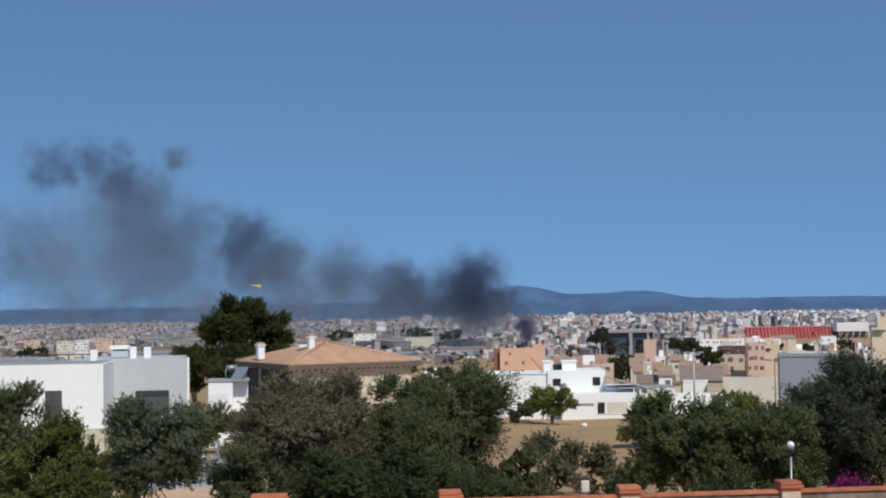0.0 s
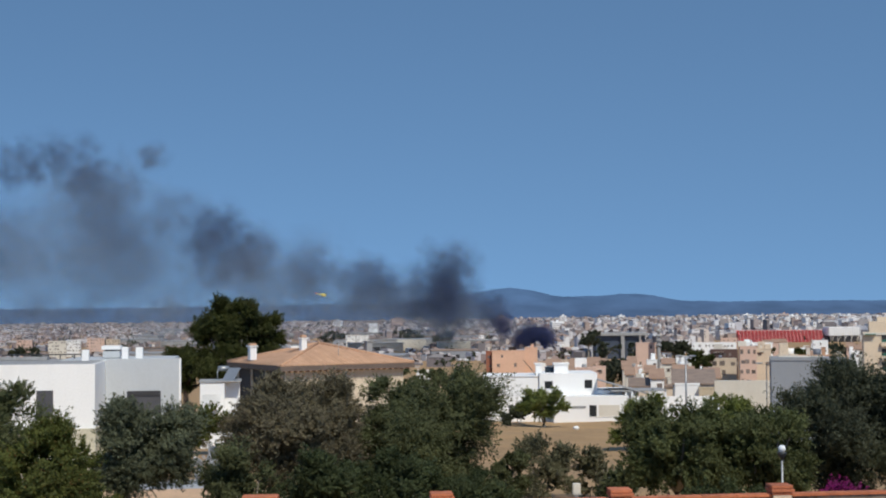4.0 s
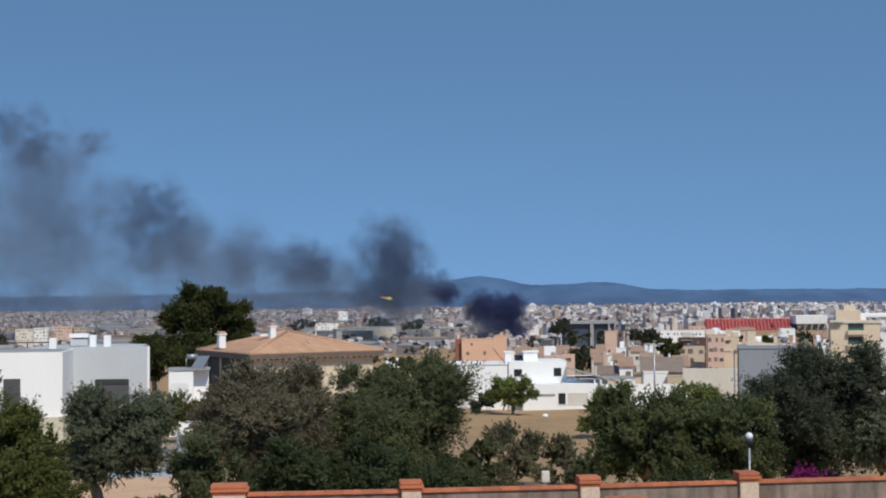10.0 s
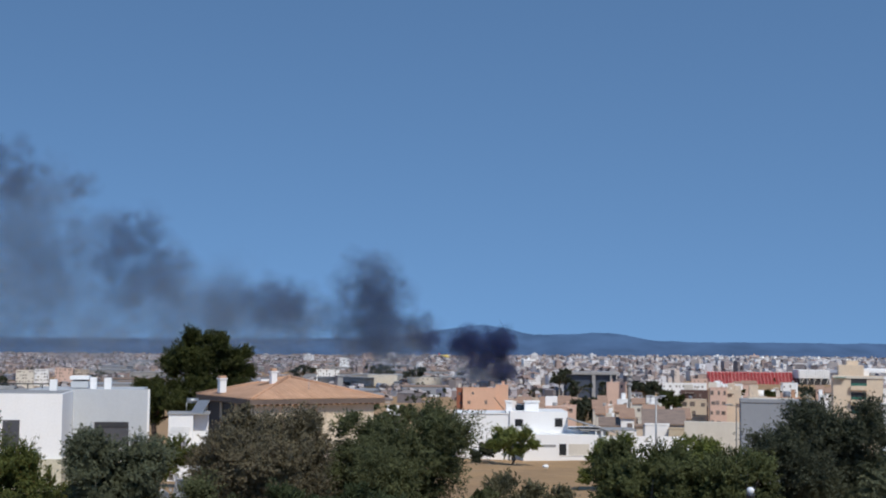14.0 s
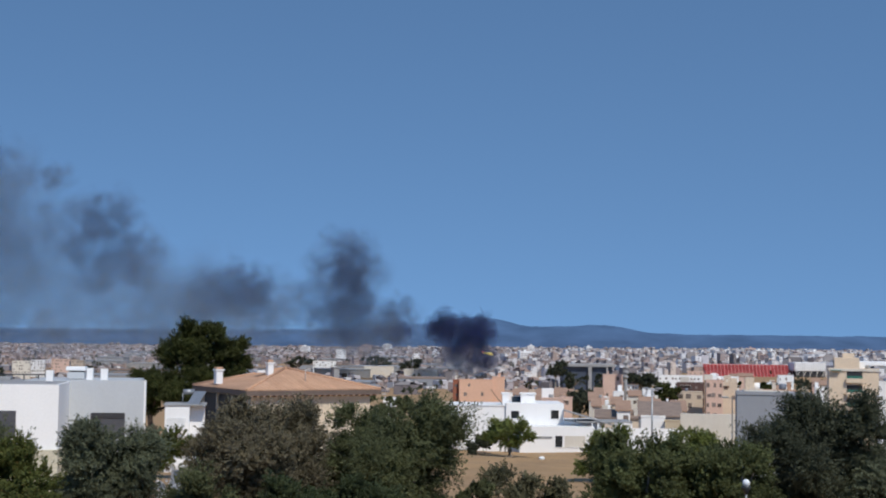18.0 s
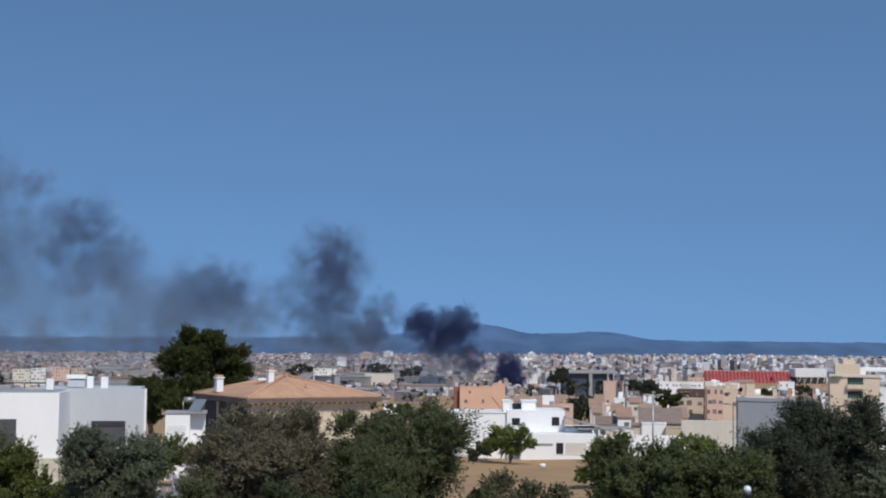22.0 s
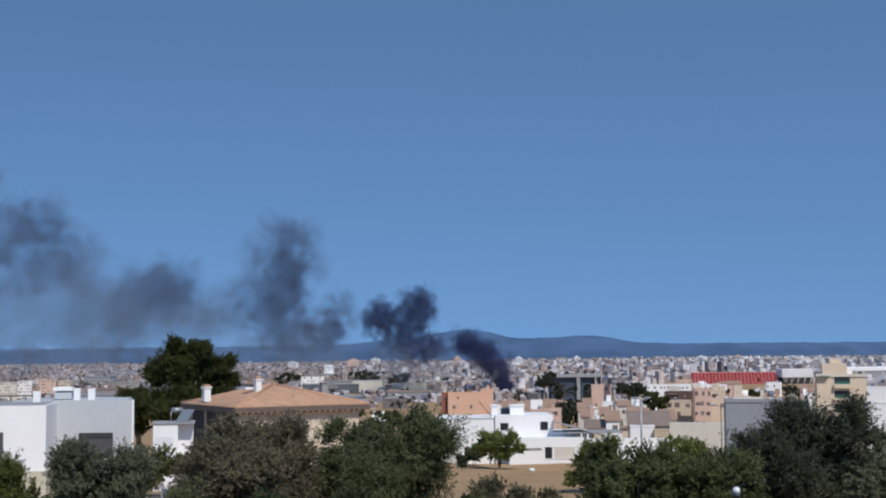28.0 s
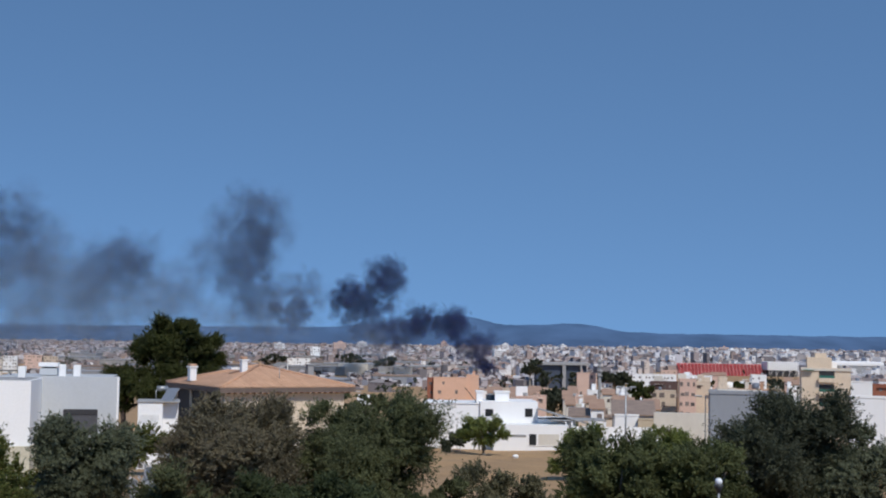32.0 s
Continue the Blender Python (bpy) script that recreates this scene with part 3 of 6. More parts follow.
def build_trees():
    # the row behind the boundary wall
    tree("olive_tree", -7.40, 33, 3.05, 2.66, 0.45, OLIVE, "small grey-green olive tree with a pale leaning trunk", lean=-0.5, root=-0.27, shift=0.55, stout=1.5, count=113000, leaf=0.06, seed=3, blobs=90, size=0.22)
    tree("olive_tree", -4.66, 41, 3.42, 3.85, -1.00, OLIVE_DRY, "large olive tree with dull brownish-green dry foliage", count=188000, leaf=0.068, rough=0.2, seed=5, blobs=150, size=0.2)
    tree("olive_tree", -0.66, 43, 3.06, 4.6, -1.56, GREENLEAF, "large dense grey-green olive tree behind the wall", count=194000, leaf=0.068, rough=0.08, seed=88, blobs=150, size=0.2)
    tree("olive_tree", -1.80, 43.6, 3.08, 2.5, -0.6, GREENLEAF, "rounded grey-green olive tree beside a larger one", count=70000, leaf=0.068, rough=0.2, seed=87, blobs=80, size=0.22)
    tree("olive_tree", -5.69, 42, 2.99, 1.99, -0.88, OLIVE_DRY, "dull olive tree beside a larger one", count=75000, leaf=0.066, seed=81, blobs=80)
    tree("olive_tree", -2.61, 44, 1.77, 2.54, -1.35, OLIVE_DRY, "lower brownish olive between two larger trees", count=84000, leaf=0.068, seed=9, blobs=80)
    tree("carob_tree", 6.04, 37, 2.44, 3.35, -0.34, CAROB, "wide low green tree behind the wall", count=141000, leaf=0.068, seed=11, blobs=120, size=0.2)
    tree("carob_tree", 8.44, 37.5, 2.50, 3.09, -0.41, CAROB, "broad green tree behind the wall", count=141000, leaf=0.068, seed=51, blobs=120, size=0.2)
    tree("olive_tree", 11.96, 41, 3.38, 4.14, -0.83, DARKLEAF, "tall dark grey-green olive tree", count=188000, leaf=0.068, seed=12, blobs=150, size=0.2)
    tree("olive_tree", 13.45, 40, 2.69, 2.80, -0.69, OLIVE, "grey-green olive tree at the end of the row", count=99000, leaf=0.068, seed=14, blobs=90)
    tree("olive_tree", 15.59, 40, 3.02, 2.80, -0.69, DARKLEAF, "dark olive tree at the end of the row", count=30000, leaf=0.080, seed=54, blobs=40)
    tree("fruit_tree", -8.20, 28, 2.80, 2.55, -0.08, YELLOWLEAF, "leafy yellow-green garden tree", count=132000, leaf=0.06, seed=15, blobs=110, slim=0.9, size=0.2)
    tree("fruit_tree", -9.42, 29, 3.66, 2.0, -0.14, GREENLEAF, "green garden tree with loose twigs", count=84000, leaf=0.06, seed=16, blobs=100, slim=0.7)
    tree("fruit_tree", -11.16, 29, 3.09, 2.03, -0.14, YELLOWLEAF, "green garden tree beside the wall", count=32000, leaf=0.080, seed=56, blobs=60, slim=0.7)
    bush("shrub", -5.33, 36, 1.44, 2.22, GREENLEAF, "dense green shrub behind the wall", count=50400, leaf=0.064, seed=20, blobs=60)
    bush("shrub", -3.45, 35, 1.22, 2.74, SHRUBLEAF, "dark green shrub behind the wall", count=57600, leaf=0.064, seed=21, blobs=60)
    bush("shrub", -1.39, 36, 1.02, 2.82, SHRUBLEAF, "dark green shrub behind the wall", count=57600, leaf=0.064, seed=22, blobs=60)
    bush("shrub", 0.55, 37, 0.66, 2.59, SHRUBLEAF, "dark green shrub under the olive tree", count=36720, leaf=0.064, seed=57, blobs=50)
    bush("shrub", -5.62, 29, 0.86, 1.80, GREENLEAF, "low green shrub below an olive tree", count=33840, leaf=0.09, seed=23, blobs=50)
    bush("shrub", 3.32, 50, 0.30, 2.58, PALE_OLIVE, "thin grey-green shrub at the field's edge", count=23040, leaf=0.080, seed=24, blobs=40)
    bush("shrub", 1.83, 44, 0.47, 1.27, GREENLEAF, "green shrub at the field's edge", count=17280, leaf=0.09, seed=26, blobs=40)
    bush("shrub", 5.40, 50, -0.19, 1.69, PALE_OLIVE, "small grey-green shrub at the field's edge", count=14400, leaf=0.080, seed=25, blobs=36)
    bush("shrub", 5.30, 42, 0.47, 1.38, GREENLEAF, "green shrub beside the carob trees", count=14400, leaf=0.09, seed=59, blobs=36)
    bush("shrub", 6.34, 33, 0.92, 3.26, SHRUBLEAF, "dark low shrub behind the wall", count=43920, leaf=0.064, seed=60, blobs=60, depth=0.5)
    bush("bougainvillea", 8.10, 28.5, 1.16, 2.0, MAGENTA, "magenta bougainvillea in full flower above the wall", "flowering shrub", count=32000, leaf=0.05, seed=27, blobs=40)
    bush("bougainvillea", 4.42, 28.5, 1.22, 0.70, MAGENTA, "small magenta bougainvillea behind the wall", "flowering shrub", count=10000, leaf=0.05, seed=28)
    bush("oleander", -11.33, 72, -0.81, 1.19, WHITE_FLOWER, "white-flowering oleander beside the lane", "flowering shrub", count=5000, leaf=0.068, seed=61)
    bush("oleander", -11.09, 62, -1.69, 1.43, WHITE_FLOWER, "low white-flowering oleander beside the lane", "flowering shrub", count=6000, leaf=0.06, seed=62)
    # between and beyond the houses
    pine(-18.28, 118, [(-0.34, 3.41, 2.14, 2.24), (-1.04, 5.18, 1.31, 0.97), (0.60, 4.61, 1.41, 1.22), (2.50, 3.17, 1.51, 1.94), (1.11, 2.93, 1.26, 1.75), (-3.21, 3.06, 1.17, 1.36), (-1.88, 3.64, 1.22, 1.46), (-0.16, 1.34, 3.11, 1.02), (1.76, 1.25, 1.85, 0.83)],
         "tall dark green stone pine beside the tiled house", 71, 170000)
    pine(-22.10, 115, [(0.74, 0.31, 2.18, 1.23), (-0.67, 1.01, 1.04, 0.76), (2.52, -0.43, 2.27, 1.14), (-0.03, -1.00, 1.42, 1.04)],
         "lower dark pine beside the white house", 72, 64000)
    tree("pine_tree", -17.64, 116, 1.18, 4.30, -2.17, PINE, "dark pine undergrowth beside the tiled house", bark=BARK_DARK, count=47000, leaf=0.160, slim=0.5, seed=63, blobs=60)
    tree("pine_tree", -23.29, 118, 1.79, 4.38, -2.29, PINE, "dark pine behind the white house", bark=BARK_DARK, count=30000, leaf=0.17, slim=0.5, seed=67, blobs=60)
    bush("shrub", -12.49, 80, -0.67, 1.98, YELLOWLEAF, "green bush beside the annex", count=11520, leaf=0.11, seed=68, base=-2.91, blobs=50)
    bush("shrub", -14.31, 80, -0.27, 2.47, YELLOWLEAF, "green bush beside the white house", count=20160, leaf=0.104, seed=33, base=-2.91, blobs=50)
    bush("shrub", -15.74, 82, -0.07, 1.35, OLIVE_DRY, "dry bush beside the white house", count=10080, leaf=0.104, seed=64, base=-3.11, blobs=40)
    tree("young_tree", 11.89, 176, -5.01, 7.49, -9.36, BRIGHTLEAF, "round green tree on the dry field", count=32000, leaf=0.19, rough=0.12, slim=0.9, seed=34, blobs=110, base=-10.16)
    bush("hedge", 9.0, 182, -7.1, 4.4, DARKLEAF, "dark clipped hedge by the white villa", "hedge", count=16000, leaf=0.3, seed=35, base=-10.37)
    tree("tree", 16.22, 120, -2.52, 3.96, -6.87, BRIGHTLEAF, "bright green tree by the white wall", count=36000, leaf=0.144, seed=36, blobs=60)
    tree("tree", 22.12, 110, -1.71, 3.81, -5.42, BRIGHTLEAF, "green tree before the pale wall", count=36000, leaf=0.144, seed=37, blobs=60)
    tree("tree", 49.84, 420, -9.19, 12.05, -18.36, DARKLEAF, "dark round tree among the houses", count=20000, rough=0.15, leaf=0.6, slim=0.9, seed=38, blobs=40)
    tree("tree", 97.90, 600, -9.34, 16.61, -17.74, DARKLEAF, "dark pines on a rise in the town", count=18000, leaf=1.0, slim=0.9, seed=39, blobs=50)
    tree("tree", 79.41, 440, -9.32, 11.32, -17.12, PINE, "dark green trees among the houses", count=18000, rough=0.2, leaf=0.7, slim=0.9, seed=40, blobs=40)
    tree("tree", 90.48, 900, -10.57, 16.91, -23.18, DARKLEAF, "tall dark tree in the town", count=8000, leaf=1.2, slim=0.9, seed=41, blobs=30)
    tree("tree", 106.60, 420, -7.81, 9.13, -13.17, PINE, "dark green tree before the stadium", count=12000, leaf=0.6, slim=0.9, seed=42, blobs=40)
    tree("tree", 66.42, 200, -4.23, 5.93, -8.60, DARKLEAF, "dark tree beside the yellow flats", count=16000, leaf=0.3, slim=0.9, seed=43, blobs=40)
    tree("tree", -50.43, 1700, -20.22, 47.08, -34.23, DARKLEAF, "dark patch of wood on the plain", count=8000, leaf=2.2, slim=0.9, seed=82, blobs=40)
    tree("tree", -8.65, 1500, -20.96, 29.66, -33.32, DARKLEAF, "dark clump of trees on the plain", count=6000, leaf=2.0, slim=0.9, seed=83, blobs=36)
    tree("tree", -137.78, 1600, -22.69, 39.55, -34.56, DARKLEAF, "dark line of trees on the plain", count=6000, leaf=2.0, slim=0.9, seed=84, blobs=36)
    tree("tree", -352.53, 1150, -24.38, 34.12, -36.70, DARKLEAF, "dark clump of trees below the town", count=6000, leaf=1.6, slim=0.9, seed=85, blobs=36)
    tree("tree", -5.05, 250, -5.71, 11.12, -10.45, GREENLEAF, "green trees beyond the tiled house", count=18000, leaf=0.4, slim=0.9, seed=65, blobs=40)
    tree("tree", 1.98, 300, -8.84, 10.38, -13.54, DARKLEAF, "dark trees beyond the tiled house", count=14000, leaf=0.5, slim=0.9, seed=66, blobs=40)
    tree("tree", 113.72, 1000, -19.72, 19.78, -32.08, DARKLEAF, "dark trees before the industrial hall", count=6000, leaf=1.4, seed=91, blobs=40)
    tree("tree", 135.15, 1000, -20.55, 17.80, -32.08, DARKLEAF, "dark trees before the industrial hall", count=6000, leaf=1.4, seed=92, blobs=40)
    tree("tree", 66.45, 420, -10.92, 5.82, -15.77, GREENLEAF, "green tree between small town houses", count=5000, leaf=0.6, seed=93, blobs=30)
    tree("tree", 197.86, 700, -14.04, 20.77, -20.96, DARKLEAF, "dark trees below the stadium", count=6000, leaf=1.0, seed=94, blobs=40)
    tree("tree", 128.29, 560, -12.07, 8.30, -16.92, PINE, "dark green tree between town houses", count=5000, leaf=0.8, seed=95, blobs=30)


build_trees()


def strip(name, x0, x1, y0, y1, material, label, category):
    """A thin sheet laid over the slope."""
    n, m = 16, 10
    xs, ys = np.linspace(x0, x1, n + 1), np.linspace(y0, y1, m + 1)
    v = np.array([(x, y, ground_z(x, y) + 0.03) for y in ys for x in xs])
    i, j = np.meshgrid(np.arange(m), np.arange(n), indexing="ij")
    a = i * (n + 1) + j
    f = np.stack([a, a + 1, a + n + 2, a + n + 1], -1).reshape(-1, 4)
    tagged(new(name, quads_mesh(name, v, f, material)), label, category, kind="structure")


strip("soil_track", -22, -5, 40, 57.5, SOIL, "bare orange soil beside the lane", "soil")
strip("pavement", -16, -9.5, 57.6, 66, PAVING, "pale concrete lane between the gardens", "lane")


def lane_gate():
    t = thing("lane_gate", pose(-12.23, 70, ground_z(-12, 70)), "blue-grey sheet metal gate beside the lane", "gate")
    for k in range(4):
        part("gate_panel", boxes((0.42 * k, 0.42 * k + 0.39, -0.03, 0.03, 0.1, 1.5), bevel=0.01), BLUE_GREY, t)
    for x in (-0.06, 0.80, 1.70):
        part("gate_post", boxes((x - 0.05, x + 0.05, -0.06, 0.06, 0, 1.65), bevel=0.01), METAL, t)


lane_gate()

# ---- the garden's boundary wall ----


def pillar_cap(parent, w, z, d=None, mid=0.0):
    """Courses of red clay slabs, stepped out and back in, with rounded edges."""
    d = d or w
    for grow, h, shift in ((0.0, 0.05, 0.0), (0.03, 0.062, 0.006), (0.014, 0.066, -0.006)):
        s, e = w / 2 + grow, d / 2 + grow
        part("cap_slab", boxes((mid - s + shift, mid + s + shift, -e, e, z, z + h - 0.005), bevel=0.016), TERRACOTTA, parent)
        z += h
    return z


def boundary_wall():
    xs = [-3.15, -0.17, 2.95, 5.84, 9.07, 12.31]
    ys = [23.6, 23.85, 24.2, 24.6, 25.0, 25.4]
    wall = tagged(new("boundary_wall"), "weathered grey-brown plaster garden wall with a red tile coping", "wall", kind="structure")
    for k, (x, y) in enumerate(zip(xs, ys)):
        pil = thing("wall_pillar", pose(x, y, -0.1, 0, 0, 4), "cream rendered wall pillar with a stepped red brick cap", "pillar", "pillars of the garden wall")
        wide = 0.22 if k == 0 else 0.0
        part("shaft", boxes((-0.17 - wide, 0.17, -0.17, 0.17, 0, 1.74), bevel=0.012), PILLAR, pil)
        pillar_cap(pil, 0.36 + wide, 1.74, 0.36, -wide / 2)
    for (xa, ya), (xb, yb) in zip(zip(xs, ys), zip(xs[1:], ys[1:])):
        d = Vector((xb - xa, yb - ya, 0))
        ln = d.length - 0.345
        m = Matrix.Translation(((xa + xb) / 2, (ya + yb) / 2, 0)) @ Matrix.Rotation(math.atan2(d.y, d.x), 4, "Z")
        part("wall_panel", boxes((-ln / 2, ln / 2, -0.07, 0.07, -0.2, 1.60), bevel=0.01), DIRTY, wall, at=m)
        n = 8
        for k in range(n):
            a = -ln / 2 + ln * k / n
            bm = boxes((a + 0.0015, a + ln / n - 0.0015, -0.115, 0.115, 1.604, 1.655), bevel=0.008)
            part("coping_tile", bm, TERRACOTTA, wall, at=m)


boundary_wall()


def gate_pillar(x, y, top, turn):
    """A nearer wall's end pillar: sloping tiled shoulders run down from its cap."""
    t = thing("gate_pillar", pose(x, y, 1.0, 0, 0, turn), "cream gate pillar with a red brick cap and sloping shoulders", "pillar", "gate pillars")
    h = top - 1.0
    part("shaft", boxes((-0.15, 0.15, -0.095, 0.095, 0, h - 0.18), bevel=0.01), PILLAR, t)
    pillar_cap(t, 0.34, h - 0.178, 0.2)
    for s in (-1, 1):
        bm = bmesh.new()
        prof = [(0.15, h - 0.20), (0.30, h - 0.30), (0.62, h - 0.66), (0.62, 0), (0.15, 0)]
        vs = [[bm.verts.new((s * a, e, z)) for a, z in prof] for e in (-0.09, 0.09)]
        bm.faces.new(vs[0])
        bm.faces.new(vs[1][::-1])
        for k in range(5):
            bm.faces.new((vs[0][k], vs[1][k], vs[1][(k + 1) % 5], vs[0][(k + 1) % 5]))
        bmesh.ops.recalc_face_normals(bm, faces=bm.faces)
        part("shoulder", bm, PILLAR, t)
        for (xa, za), (xb, zb), pieces in ((prof[0], prof[1], 1), (prof[1], prof[2], 3)):
            ang = math.degrees(math.atan2(za - zb, xb - xa))
            ln = math.hypot(xb - xa, zb - za) / pieces
            for k in range(pieces):
                q = (k + 0.5) / pieces
                part("coping_tile", boxes((-ln / 2 + 0.002, ln / 2 - 0.002, -0.125, 0.125, 0.003, 0.03), bevel=0.008), ROOF_RED, t,
                     "brown clay coping tile", at=pose(s * (xa + (xb - xa) * q), 0, za + (zb - za) * q, 0, s * ang, 0))


gate_pillar(-1.66, 11.4, 3.33, 0)
gate_pillar(1.71, 11.4, 3.32, 0)


def globe_lamp(x, y, top, base):
    t = thing("garden_lamp", pose(x, y, base), "slim dark garden lamp post with a white globe", "lamp post")
    h = top - base
    part("post", tube([(0, 0, 0), (0, 0, h - 0.3)], [0.024, 0.02], 10), METAL, t)
    part("collar", tube([(0, 0, h - 0.32), (0, 0, h - 0.2), (0, 0, h - 0.16)], [0.03, 0.085, 0.09], 12), DARK_METAL, t)
    bm = bmesh.new()
    bmesh.ops.create_uvsphere(bm, u_segments=16, v_segments=10, radius=0.075)
    for f in bm.faces:
        f.smooth = True
    part("globe", bm, OPAL, t, "white opal globe", at=pose(0, 0, h - 0.1))


globe_lamp(6.47, 27.0, 2.29, ground_z(15, 27) - 0.1)

# ---- houses ----


def window(parent, x, z, w, h, y=0.0, shut=None, name="window", sill=True, recess=0.1):
    """A framed window set into a front wall that lies in the plane y; x is its middle, z its foot."""
    f = part(name, boxes((x - w / 2 - 0.06, x - w / 2, y - 0.03, y + recess, z, z + h), (x + w / 2, x + w / 2 + 0.06, y - 0.03, y + recess, z, z + h),
                         (x - w / 2 - 0.06, x + w / 2 + 0.06, y - 0.03, y + recess, z + h, z + h + 0.06)), shut or DARK_METAL, parent)
    part("pane", boxes((x - w / 2, x + w / 2, y - 0.012, y + 0.02, z, z + h)), shut or GLASS, f)
    if shut:
        n = max(3, min(9, int(h / 0.2)))
        for k in range(n):
            zz = z + h * k / n
            part("slat", boxes((x - w / 2, x + w / 2, y - 0.022, y - 0.013, zz + 0.01, zz + h / n - 0.01)), shut, f)
    if sill:
        part("sill", boxes((x - w / 2 - 0.1, x + w / 2 + 0.1, y - 0.1, y + 0.05, z - 0.06, z - 0.002), bevel=0.01), WHITE, f)
    return f


def chimney(parent, x, y, z, w, h, material=None, hood=True):
    c = part("chimney", boxes((x - w / 2, x + w / 2, y - w / 2, y + w / 2, z, z + h), bevel=0.02), material or WHITE, parent)
    if hood:
        part("hood", boxes((x - w * 0.66, x + w * 0.66, y - w * 0.66, y + w * 0.66, z + h, z + h + 0.09), bevel=0.02), material or WHITE, c)
    return c


def modern_house():
    """Flat-roofed white house: a long wing, and a grey wing set back."""
    rot = 7.0
    t = thing("modern_house", pose(-22.25, 86, -2.37, 0, 0, rot), "white flat-roofed modern house with a pale grey wing", "house")
    h = 4.02
    part("wall", boxes((-11.0, 0, 0, 9.0, 0, h), bevel=0.015), WHITE, t)
    part("plinth", boxes((-11.1, 0.08, -0.25, 9.0, -2.6, 0)), PLINTH, t)
    part("roof_membrane", boxes((-10.8, -0.2, 0.2, 8.8, h + 0.004, h + 0.03)), CONCRETE, t, "grey gravelled flat roof")
    window(t, -3.05, 0.72, 0.9, 1.62, 0.0, SHUTTER)
    window(t, -5.9, 0.72, 0.9, 1.62, 0.0, SHUTTER)
    g = part("grey_wing", boxes((-3.0, 4.3, 5.5, 12.0, -0.6, h + 0.06), bevel=0.015), GREY_PAINT, t, "pale grey painted wing")
    part("front_wall", boxes((0.005, 4.94, 5.2, 5.495, -0.6, h + 0.12), bevel=0.015), GREY_PAINT, t)
    part("edge_strip", boxes((4.80, 4.94, 5.16, 5.198, -0.6, h + 0.12), bevel=0.01), WHITE, t)
    part("plinth", boxes((0.09, 5.0, 4.9, 12.0, -3.0, -0.6)), PLINTH, t)
    window(t, 2.5, 0.3, 2.1, 1.62, 5.2, SHUTTER, sill=False)
    part("lintel_shade", boxes((1.46, 3.54, 5.12, 5.165, 1.66, 2.0), bevel=0.01), DARK, t, "dark roller blind box over the window")
    for x, y, w, hh in ((-1.05, 3.5, 0.46, 0.72), (1.14, 6.5, 0.42, 0.8), (2.1, 6.3, 0.46, 0.78)):
        chimney(t, x, y, h + 0.07, w, hh, WHITE, False)
    part("roof_unit", boxes((-0.55, 0.6, 8.0, 9.0, h + 0.10, h + 0.55), bevel=0.03), GREY_PAINT, t, "white rooftop ventilation unit")
    part("unit_lid", boxes((-0.62, 0.67, 7.9, 9.1, h + 0.66, h + 0.92), bevel=0.03), WHITE, t)
    # Neck is coloured near-black to make the dark gap under the lid.
    part("unit_neck", boxes((-0.4, 0.45, 8.1, 8.9, h + 0.55, h + 0.66)), DARK, t)
    rack = part("roof_rack", boxes((-7.2, -1.4, 7.9, 8.0, h + 0.32, h + 0.38), (-7.2, -1.4, 8.9, 9.0 - 0.02, h + 0.32, h + 0.38)), DARK_METAL, t, "low dark steel rack on the flat roof")
    for k in range(7):
        part("rack_post", boxes((-7.2 + 0.95 * k, -7.12 + 0.95 * k, 7.91, 7.99, h + 0.03, h + 0.32)), DARK_METAL, rack)
    part("roof_slab", boxes((-8.0, -4.0, 6.5, 7.6, h + 0.05, h + 0.25), bevel=0.02), CONCRETE, t)


modern_house()


